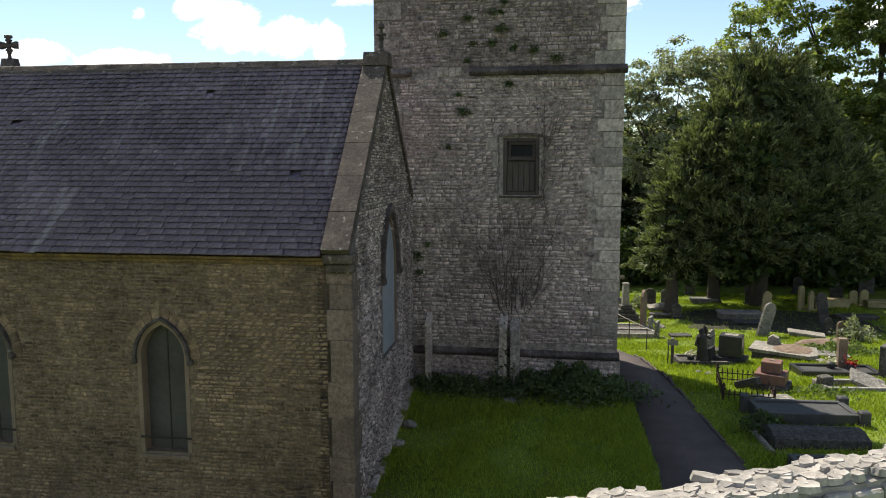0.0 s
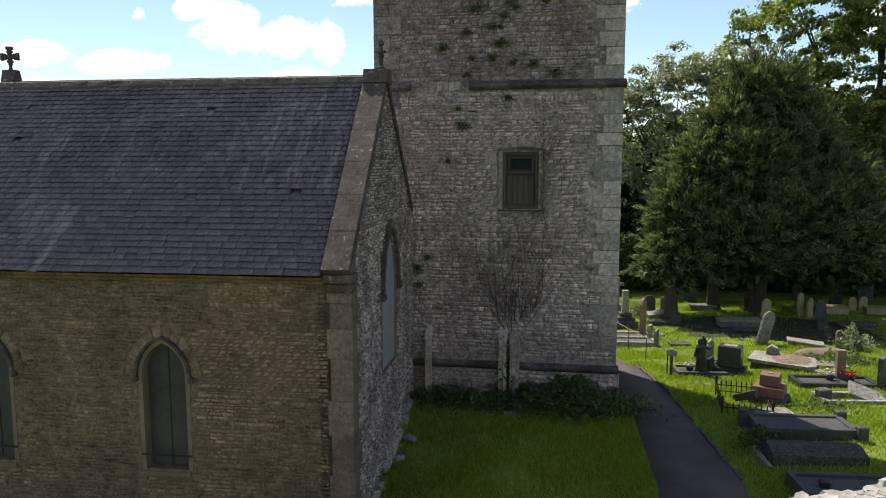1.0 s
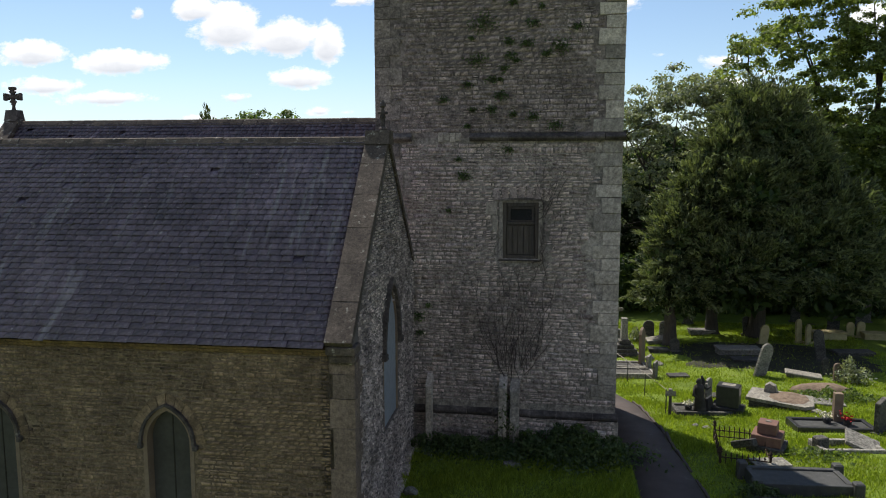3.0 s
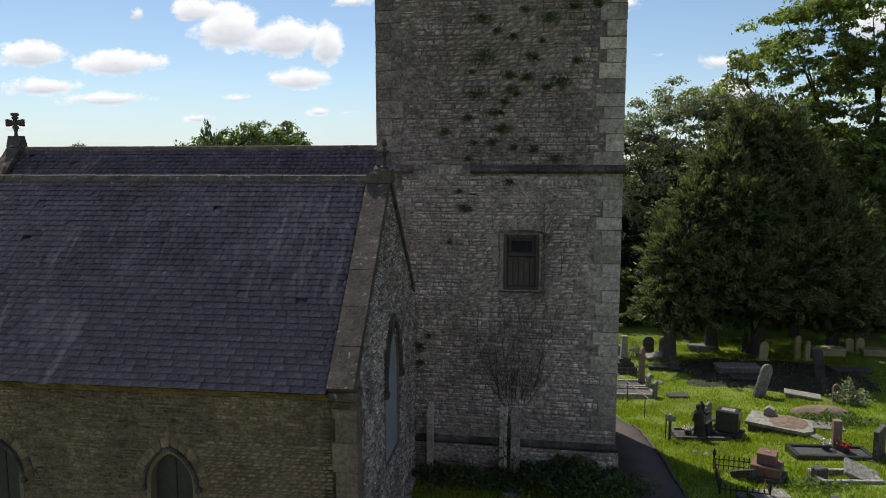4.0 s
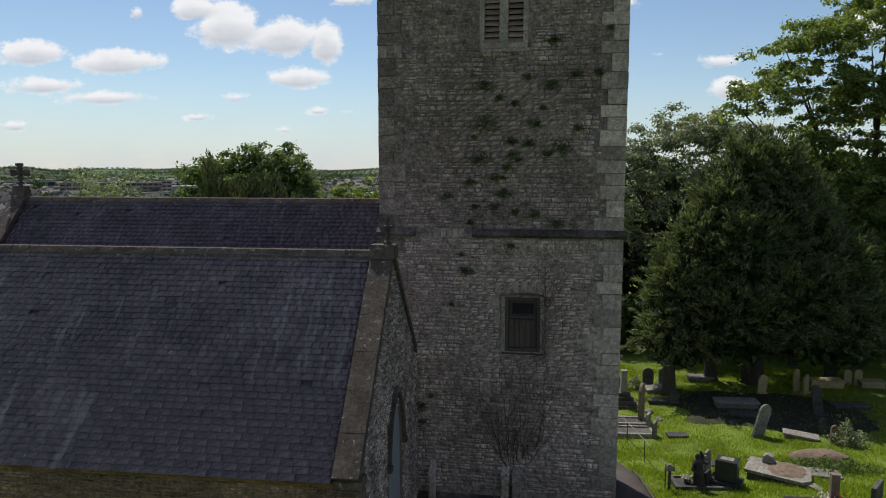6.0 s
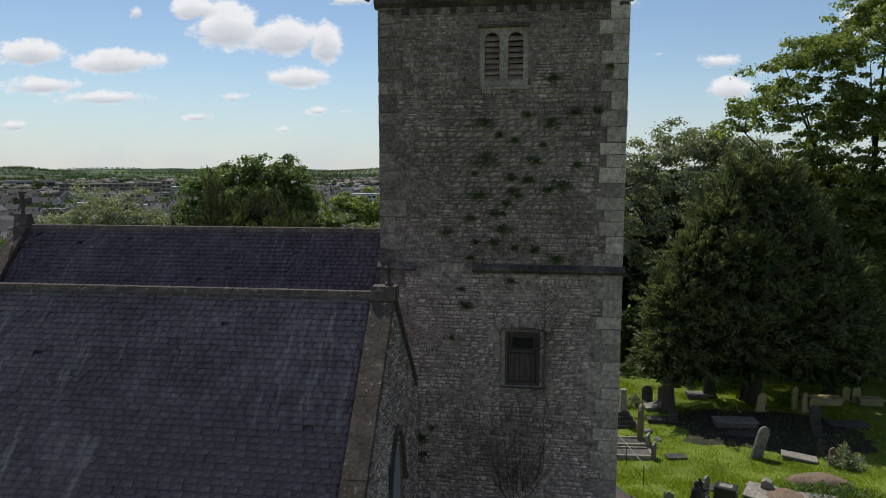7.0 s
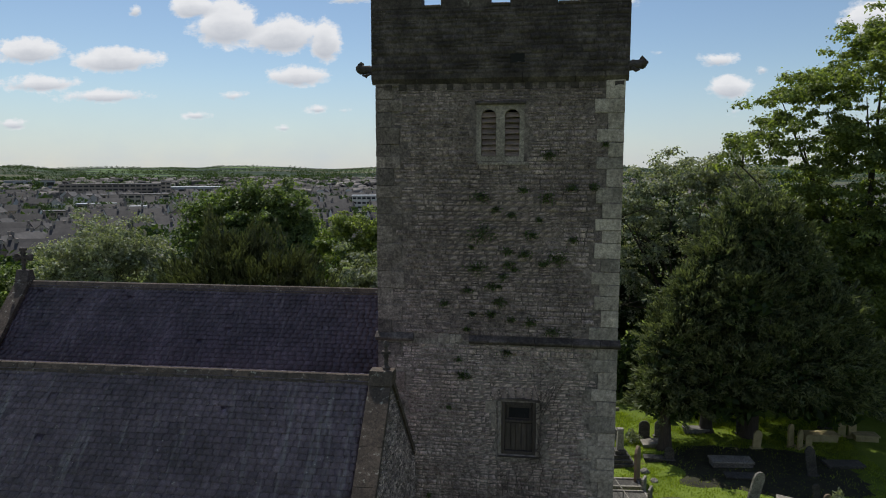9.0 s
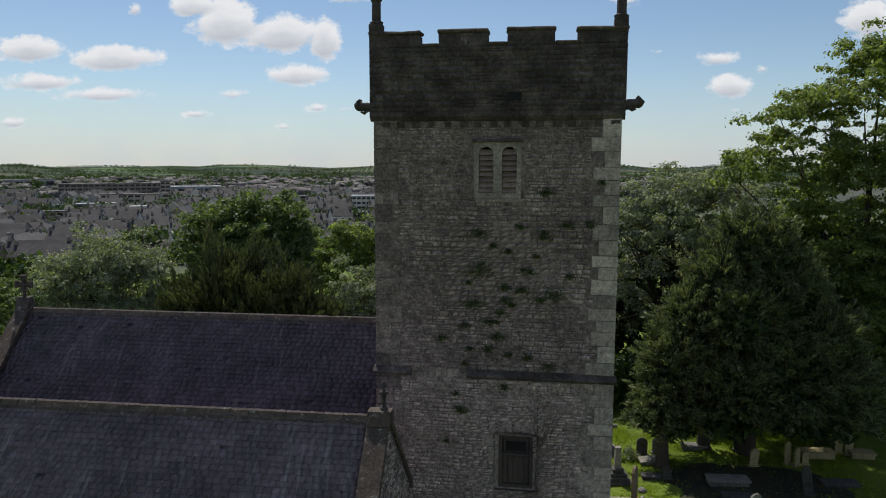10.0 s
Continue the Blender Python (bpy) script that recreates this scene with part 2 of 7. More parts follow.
M["dressed"] = material("dressed_stone", [(0.15, 0.112, 0.082), (0.25, 0.188, 0.138)], 2.0, per_piece=0.1, bump=0.3, bump_scale=30, spots=[(5, 0.66, (0.12, 0.10, 0.08))])
M["nave_quoin"] = material("nave_quoin_stone", [(0.12, 0.09, 0.073), (0.21, 0.16, 0.13)], 2.0, mottle=0.4, per_piece=0.16, bump=0.35, bump_scale=30, spots=[(5, 0.66, (0.10, 0.085, 0.075))])
M["coping"] = material("coping_stone", [(0.058, 0.046, 0.038), (0.125, 0.10, 0.083)], 2.5, per_piece=0.12, bump=0.5, bump_scale=24,
                       mottle=0.5, spots=[(8, 0.60, (0.34, 0.325, 0.275)), (3.5, 0.66, (0.05, 0.05, 0.045))])
M["slate"] = material("roof_slate", [(0.072, 0.057, 0.082), (0.122, 0.096, 0.135), (0.19, 0.152, 0.206)], 0.8, rough=0.5, mottle=0.45, per_piece=0.2, island=True, bump=0.3, bump_scale=30, spec=0.42,
                      streaks=((6.0, 0.5, 0.5), 0.57, (0.27, 0.26, 0.285), 0.6), spots=[(8.0, 0.65, (0.5, 0.49, 0.47)), (1.2, 0.68, (0.025, 0.024, 0.03))])
M["slate_piece"] = material("slate_piece", [(0.072, 0.057, 0.082), (0.122, 0.096, 0.135), (0.19, 0.152, 0.206)], 0.8, rough=0.5, mottle=0.45, per_piece=0.2, bump=0.3, bump_scale=30, spec=0.42,
                      streaks=((6.0, 0.5, 0.5), 0.57, (0.27, 0.26, 0.285), 0.6), spots=[(8.0, 0.65, (0.5, 0.49, 0.47)), (1.2, 0.68, (0.025, 0.024, 0.03))])
M["slate_dark"] = material("old_slate", [(0.05, 0.042, 0.06), (0.085, 0.07, 0.098), (0.14, 0.118, 0.155)], 0.8, rough=0.5, mottle=0.45, per_piece=0.2, island=True, bump=0.3, bump_scale=30, spec=0.42,
                      streaks=((6.0, 0.5, 0.5), 0.57, (0.2, 0.19, 0.21), 0.5), spots=[(6.0, 0.685, (0.4, 0.39, 0.37))])
M["board"] = material("grey_board", [(0.042, 0.038, 0.036), (0.075, 0.07, 0.067)], 1.0, rough=0.6, bump=0.1, bump_scale=8)
M["board_light"] = material("pale_board", [(0.20, 0.22, 0.25), (0.27, 0.29, 0.32)], 1.0, rough=0.55, bump=0.08, bump_scale=8)
M["old_wood"] = material("weathered_wood", [(0.05, 0.042, 0.036), (0.11, 0.092, 0.078)], 4.0, rough=0.85, bump=0.6, bump_scale=30, stretch=(8, 8, 0.6), per_piece=0.15)
M["louvre_wood"] = material("louvre_wood", [(0.22, 0.165, 0.145), (0.38, 0.30, 0.26)], 4.0, rough=0.85, bump=0.4, bump_scale=30, per_piece=0.25)
# near-black colour that stands in for the unlit inside of openings
M["void"] = material("painted_dark_inside", [(0.012, 0.012, 0.012), (0.02, 0.02, 0.02)], 2.0, bump=0)
M["iron"] = material("dark_iron", [(0.02, 0.019, 0.018), (0.05, 0.04, 0.034)], 8.0, rough=0.6, metal=0.3, bump=0.3, bump_scale=60)
M["ground"] = material("turf", [(0.07, 0.10, 0.016), (0.13, 0.18, 0.026), (0.17, 0.22, 0.04)], 0.35, rough=0.95, bump=0.5, bump_scale=9,
                       spots=[(0.9, 0.60, (0.10, 0.092, 0.04)), (3.0, 0.64, (0.075, 0.07, 0.03))], spec=0.1)


def add_fields(m):
    """Fields and woods of the far country, beyond the churchyard."""
    nt = m.node_tree
    bsdf = nt.nodes["Principled BSDF"]
    near = bsdf.inputs["Base Color"].links[0].from_socket
    tc = nt.nodes.new("ShaderNodeTexCoord")
    mp = nt.nodes.new("ShaderNodeMapping")
    mp.inputs["Scale"].default_value = (0.0035, 0.006, 0.0)
    nt.links.new(tc.outputs["Object"], mp.inputs[0])
    v = nt.nodes.new("ShaderNodeTexVoronoi")
    v.inputs["Scale"].default_value = 1.0
    nt.links.new(mp.outputs[0], v.inputs["Vector"])
    sep = nt.nodes.new("ShaderNodeSeparateColor")
    nt.links.new(v.outputs["Color"], sep.inputs[0])
    fields = ramp_node(nt, sep.outputs[0], [(0.0, (0.018, 0.03, 0.02)), (0.4, (0.028, 0.045, 0.025)), (0.55, (0.045, 0.07, 0.032)), (0.66, (0.10, 0.15, 0.05)), (0.74, (0.085, 0.13, 0.045)), (0.82, (0.11, 0.105, 0.065)), (1.0, (0.022, 0.036, 0.022))])
    ln = nt.nodes.new("ShaderNodeVectorMath")
    ln.operation = "LENGTH"
    nt.links.new(tc.outputs["Object"], ln.inputs[0])
    town = mix_col(nt, 0.6, fields, (0.11, 0.102, 0.092))
    f1 = math_node(nt, "MULTIPLY", math_node(nt, "SUBTRACT", ln.outputs["Value"], 180.0), 0.012, True)
    f2 = math_node(nt, "MULTIPLY", math_node(nt, "SUBTRACT", ln.outputs["Value"], 1500.0), 0.003, True)
    col = mix_col(nt, f1, near, mix_col(nt, f2, town, fields))
    nt.links.new(col, bsdf.inputs["Base Color"])


add_fields(M["ground"])
M["asphalt"] = material("asphalt", [(0.062, 0.049, 0.044), (0.112, 0.09, 0.081)], 1.0, rough=0.9, bump=0.4, bump_scale=60, spots=[(2.0, 0.66, (0.16, 0.15, 0.14))])

# ---- mesh helpers ----


class Shape:
    """Gathers boxes, prisms and turned shapes into one mesh."""

    def __init__(self):
        self.bm = bmesh.new()

    def hull(self, pts, faces):
        vs = [self.bm.verts.new(p) for p in pts]
        for f in faces:
            self.bm.faces.new([vs[i] for i in f])
        return vs

    def box(self, x0, x1, y0, y1, z0, z1, bevel=0.0, m=None):
        p = [Vector((x, y, z)) for z in (z0, z1) for y in (y0, y1) for x in (x0, x1)]
        if m is not None:
            p = [m @ q for q in p]
        vs = self.hull(p, [(0, 2, 3, 1), (4, 5, 7, 6), (0, 1, 5, 4), (2, 6, 7, 3), (0, 4, 6, 2), (1, 3, 7, 5)])
        if bevel:
            edges = {e for v in vs for e in v.link_edges}
            bmesh.ops.bevel(self.bm, geom=list(edges), offset=bevel, segments=1, affect="EDGES")
        return self

    def prism(self, outline, a0, a1, axis="y", m=None):
        """outline: points (u, z); pushed from a0 to a1 along the axis."""
        def put(u, z, a):
            q = Vector((u, a, z)) if axis == "y" else Vector((a, u, z)) if axis == "x" else Vector((u, z, a))
            return m @ q if m is not None else q
        n = len(outline)
        vs = [self.bm.verts.new(put(u, z, a)) for a in (a0, a1) for u, z in outline]
        self.bm.faces.new(vs[:n]), self.bm.faces.new(vs[n:][::-1])
        for i in range(n):
            j = (i + 1) % n
            self.bm.faces.new((vs[i], vs[i + n], vs[j + n], vs[j]))
        return self

    def turned(self, profile, sides=12, at=(0, 0, 0), twist=0.0, m=None):
        """profile: (radius, height) from the bottom up."""
        rings = []
        for r, h in profile:
            ring = []
            for k in range(sides):
                a = 2 * math.pi * (k + twist) / sides
                q = Vector((at[0] + r * math.cos(a), at[1] + r * math.sin(a), at[2] + h))
                ring.append(self.bm.verts.new(m @ q if m is not None else q))
            rings.append(ring)
        for a, b in zip(rings, rings[1:]):
            for k in range(sides):
                j = (k + 1) % sides
                self.bm.faces.new((a[k], a[j], b[j], b[k]))
        self.bm.faces.new(rings[0][::-1]), self.bm.faces.new(rings[-1])
        return self

    def tube(self, pts, radii, sides=6):
        rings = []
        for i, p in enumerate(pts):
            p = Vector(p)
            d = (Vector(pts[min(i + 1, len(pts) - 1)]) - Vector(pts[max(i - 1, 0)])).normalized()
            u = d.orthogonal().normalized()
            w = d.cross(u)
            rings.append([self.bm.verts.new(p + radii[i] * (math.cos(2 * math.pi * k / sides) * u + math.sin(2 * math.pi * k / sides) * w)) for k in range(sides)])
        for a, b in zip(rings, rings[1:]):
            # match ring starts so that the tube does not twist
            best = min(range(sides), key=lambda s: (b[s].co - a[0].co).length)
            for k in range(sides):
                j = (k + 1) % sides
                self.bm.faces.new((a[k], a[j], b[(j + best) % sides], b[(k + best) % sides]))
        self.bm.faces.new(rings[0][::-1]), self.bm.faces.new(rings[-1])
        return self

    def rough(self, amount, scale=3.0, seed=0):
        for v in self.bm.verts:
            v.co += amount * noise.noise_vector(v.co * scale + Vector((seed * 7.3, 0, 0)))
        return self


def part(name, shape, mat, parent=None, label="", smooth=False):
    bm = shape.bm if isinstance(shape, Shape) else shape
    bmesh.ops.recalc_face_normals(bm, faces=bm.faces[:])
    me = bpy.data.meshes.new(name)
    bm.to_mesh(me)
    bm.free()
    me.materials.append(mat)
    if smooth:
        me.polygons.foreach_set("use_smooth", [True] * len(me.polygons))
    ob = new(name, me)
    ob.parent = parent
    if label:
        tagged(ob, label)
    return ob


def raw(name, verts, faces, mat, parent=None):
    """A mesh from numpy arrays with faces of one size."""
    me = bpy.data.meshes.new(name)
    verts, faces = np.asarray(verts, dtype=np.float32), np.asarray(faces, dtype=np.int32)
    k = faces.shape[1]
    me.vertices.add(len(verts)), me.loops.add(faces.size), me.polygons.add(len(faces))
    me.vertices.foreach_set("co", verts.ravel())
    me.loops.foreach_set("vertex_index", faces.ravel())
    me.polygons.foreach_set("loop_start", np.arange(0, faces.size, k, dtype=np.int32))
    me.update(calc_edges=True)
    me.validate()
    me.materials.append(mat)
    ob = new(name, me)
    ob.parent = parent
    return ob


def thing(name, x, y, z, label, category, group="", kind="", turn=0.0, lean=(0, 0)):
    ob = new(name)
    ob.empty_display_size = 0.2
    ob.matrix_world = pose(x, y, z, lean[0], lean[1], turn)
    return tagged(ob, label, category, group, kind)


def rise(y):
    return float(np.interp(y, [5, 12, 18, 22, 29, 36, 50, 75], [.5, .45, .42, 0, -.65, -.9, -1.1, -2.0]))


def ground_z(x, y):
    """Height of the churchyard, and of the country beyond it."""
    z = rise(y) + 0.045 * min(max(x - 2, 0), 6)
    t = min(max((1.5 - x) / 5, 0), 1)
    z -= 0.16 * (16.8 - y if 0 < y < 16.8 else 0) * t * t * (1 if y > 8 else max(0.0, y / 8))
    r = math.hypot(x, y - 15)
    f = min(max((r - 62) / 190, 0), 1)
    f = f * f * (3 - 2 * f)
    z -= 19 * f
    if r > 1700:
        g = min((r - 1700) / 1700, 1.0)
        z += g * g * (3 - 2 * g) * (25 + 30 * noise.noise(Vector((math.atan2(x, y) * 7.5, 0.3, 3))) + 10 * noise.noise(Vector((math.atan2(x, y) * 24, 1.7, 3))) + 8 * noise.noise(Vector((x / 500, y / 500, 7))))
    return z

# ---- ground ----


def build_ground():
    radii = [0.0] + list(np.geomspace(1.2, 60, 70)) + list(np.geomspace(63, 4900, 90))
    sides = 180
    vs, fs = [(0, 15, ground_z(0, 15))], []
    for r in radii[1:]:
        for k in range(sides):
            a = 2 * math.pi * k / sides
            x, y = r * math.sin(a), 15 + r * math.cos(a)
            vs.append((x, y, ground_z(x, y) + 0.02 * noise.noise(Vector((x, y, 0)))))
    for i in range(len(radii) - 2):
        for k in range(sides):
            j = (k + 1) % sides
            fs.append((1 + i * sides + k, 1 + (i + 1) * sides + k, 1 + (i + 1) * sides + j, 1 + i * sides + j))
    ob = raw("ground", vs, [f[::-1] for f in fs], M["ground"])
    bm = bmesh.new()
    bm.from_mesh(ob.data)
    bm.verts.ensure_lookup_table()
    for k in range(sides):
        bm.faces.new((bm.verts[0], bm.verts[1 + (k + 1) % sides], bm.verts[1 + k]))
    bmesh.ops.recalc_face_normals(bm, faces=bm.faces[:])
    bm.to_mesh(ob.data)
    bm.free()
    ob.data.polygons.foreach_set("use_smooth", [True] * len(ob.data.polygons))
    tagged(ob, "rough mown green turf of a churchyard falling away to a valley", "ground", kind="structure")


build_ground()

# the path past the tower, edge to edge
PATH = [(9.0, 1.9, 3.6), (11.5, 2.0, 3.65), (13.7, 2.08, 3.65), (16.1, 2.05, 3.42), (18.6, 2.0, 3.2), (20.1, 1.9, 3.2), (22.2, 1.8, 3.0), (23.6, 1.75, 2.84), (24.8, 1.65, 2.42), (27, 1.1, 1.95), (31, -0.3, 0.7), (36, -2.5, -1.3)]


def path_edges(y):
    ys = [p[0] for p in PATH]
    return float(np.interp(y, ys, [p[1] for p in PATH])), float(np.interp(y, ys, [p[2] for p in PATH]))


def build_path():
    s = Shape()
    rows = []
    for y in np.arange(9.0, 36.01, 0.3):
        l, r = path_edges(y)
        wob = 0.05 * noise.noise(Vector((0, y * 1.3, 0)))
        rows.append([s.bm.verts.new((x, y, ground_z(x, y) + h)) for x, h in
                     ((l + wob, -0.1), (l + wob, 0.025), ((l + r) / 2, 0.055), (r + wob, 0.03), (r + wob, -0.1))])
    for a, b in zip(rows, rows[1:]):
        for k in range(4):
            s.bm.faces.new((a[k], a[k + 1], b[k + 1], b[k]))
    tagged(part("path", s, M["asphalt"], smooth=True), "worn dark asphalt path past the tower", "path", kind="structure")
    kerb = tagged(new("path_edging"), "low broken stone edging along the asphalt path", "edging", kind="structure")
    kerb.location = (3.4, 16, ground_z(3.4, 16))
    y = 11.0
    rng = random.Random(5)
    while y < 23.5:
        ln = rng.uniform(0.4, 0.9)
        if rng.random() < 0.8:
            _, r = path_edges(y)
            _, r2 = path_edges(y + ln)
            a = math.degrees(math.atan2(-(r2 - r), ln))
            b = Shape().box(0, 0.07, 0, ln - 0.03, -0.1, 0.05, 0.012)
            ob = part("edging_stone", b, M["asphalt"], kerb)
            ob.matrix_basis = pose(r + 0.02 - 3.4, y - 16, ground_z(r, y) - ground_z(3.4, 16) - 0.01, rng.uniform(-2, 2), 0, a)
        y += ln


build_path()

# ---- masonry ----


def coursed(u0, u1, z0, z1, low, high, short, long, skip, rng, joint=0.012):
    """Stones of a rubble wall as rows of (u0, u1, z0, z1)."""
    out, z = [], z0
    while z < z1 - 0.03:
        h = min(rng.uniform(low, high), z1 - z)
        u = u0 - rng.uniform(0, long) * 0.5
        while u < u1:
            ln = rng.uniform(short, long) * rng.choice((0.7, 1.0, 1.0, 1.4))
            a, b = max(u, u0), min(u + ln, u1)
            if b - a > 0.05 and not skip(a, b, z, z + h):
                if rng.random() < 0.35:
                    cut = h * rng.uniform(0.05, 0.22)
                    out.append((a + joint / 2, b - joint / 2, z + joint / 2 + cut * rng.random(), z + h - joint / 2 - cut * 0.5))
                    u += ln
                    continue
                # a tall stone is now and then cut in two flat ones
                if h > 0.1 and rng.random() < 0.25:
                    k = z + h * rng.uniform(0.4, 0.6)
                    out += [(a + joint / 2, b - joint / 2, z + joint / 2, k - joint / 2), (a + joint / 2, b - joint / 2, k + joint / 2, z + h - joint / 2)]
                else:
                    out.append((a + joint / 2, b - joint / 2, z + joint / 2, z + h - joint / 2))
            u += ln
        z += h
    return out


STONE_FACES = np.array([(0, 1, 5, 4), (1, 2, 6, 5), (2, 3, 7, 6), (3, 0, 4, 7), (4, 5, 6, 7)])


def stone_mesh(stones, rng, proud=0.03, jitter=0.018, face="y"):
    """Eight corners a stone: back on the wall's plane, front proud of it, uneven. The front looks towards -y (or +x)."""
    vs = []
    for a, b, z, w in stones:
        p = proud * rng.uniform(0.35, 1.2)
        c = min(0.016, 0.2 * (w - z), 0.2 * (b - a))
        tilt = rng.uniform(-0.35, 0.35) * p
        back = [(a, z), (b, z), (b, w), (a, w)]
        front = [(a + c, z + c), (b - c, z + c), (b - c, w - c), (a + c, w - c)]
        for u, q in back:
            vs.append((u + rng.uniform(-jitter, jitter) * 0.4, 0.02, q + rng.uniform(-jitter, jitter) * 0.4))
        for i, (u, q) in enumerate(front):
            vs.append((u + rng.uniform(-jitter, jitter) * 1.3, -p + (tilt if i in (0, 3) else -tilt), q + rng.uniform(-jitter, jitter)))
    vs = np.array(vs)
    if face == "x":
        vs = np.stack([-vs[:, 1], vs[:, 0], vs[:, 2]], 1)
    n = len(stones)
    fs = (STONE_FACES[None] + 8 * np.arange(n)[:, None, None]).reshape(-1, 4)
    return vs, fs


def lay_stones(stones, near, rng, parent, y, mats, proud=0.022, face="y"):
    """The stones within near(u, z) as pieces, up to 300, the rest joined."""
    pieces = [s for s in stones if near((s[0] + s[1]) / 2, (s[2] + s[3]) / 2)][:300]
    chosen = set(pieces)
    rest = [s for s in stones if s not in chosen]
    off = np.array([0, y, 0]) if face == "y" else np.array([y, 0, 0])
    vs, fs = stone_mesh(rest, rng, proud, face=face)
    ob = raw("stonework", vs + off, fs, mats[0], parent)
    tagged(ob, kind="stuff")
    shared = {}
    for a, b, z, w in pieces:
        key = (round((b - a) / 0.05), round((w - z) / 0.02))
        if key not in shared:
            vs, fs = stone_mesh([(-key[0] * 0.025, key[0] * 0.025, -key[1] * 0.01, key[1] * 0.01)], rng, proud, face=face)
            first = raw("stone", vs, fs, mats[1], parent)
            shared[key] = first.data
            piece = first
        else:
            piece = new("stone", shared[key])
            piece.parent = parent
        c = Vector(((a + b) / 2, y, (z + w) / 2)) if face == "y" else Vector((y, (a + b) / 2, (z + w) / 2))
        piece.location = c


def arch_points(uc, half, spring, apex, n=9):
    """A pointed arch from its left springing over the apex to its right springing."""
    h = apex - spring
    r = (half * half + h * h) / (2 * half)
    end = math.asin(min(1.0, h / r)) if h <= r else math.pi / 2
    left = [(uc - half + r - r * math.cos(end * i / n), spring + r * math.sin(end * i / n)) for i in range(n + 1)]
    right = [(2 * uc - u, z) for u, z in left[::-1][1:]]
    return left + right


def wall_with_openings(u0, u1, z0, tops, openings, a0, a1, axis="y"):
    """A wall pierced by openings (uc, half, sill, spring, apex). tops: outline of its top from u0 to u1 as (u, z)."""
    s = Shape()

    def top(a, b):
        at = lambda u: float(np.interp(u, [t[0] for t in tops], [t[1] for t in tops]))
        return [(b, at(b))] + [t for t in tops[::-1] if a < t[0] < b] + [(a, at(a))]
    u = u0
    for uc, half, sill, spring, apex in sorted(openings):
        l, r = uc - half, uc + half
        s.prism([(u, z0), (l, z0)] + top(u, l), a0, a1, axis)
        s.prism([(l, z0), (r, z0), (r, sill), (l, sill)], a0, a1, axis)
        pts = arch_points(uc, half, spring, apex) if apex > spring + 0.02 else [(l, spring), (uc, spring), (r, spring)]
        k = len(pts) // 2
        s.prism(pts[:k + 1] + top(l, uc), a0, a1, axis)
        s.prism(pts[k:] + top(uc, r), a0, a1, axis)
        u = r
    s.prism([(u, z0), (u1, z0)] + top(u, u1), a0, a1, axis)
    bmesh.ops.remove_doubles(s.bm, verts=s.bm.verts[:], dist=0.0005)
    return s


# ---- tower ----
TX0, TX1, TY0, TY1 = -4.68, 1.66, 18.15, 23.95
TC = ((TX0 + TX1) / 2, (TY0 + TY1) / 2)
tower = thing("church_tower", TC[0], TC[1], 0.2, "square grey rubble-stone church tower with battlements and weathered quoins", "tower")


def tl(x):
    return x - TC[0]


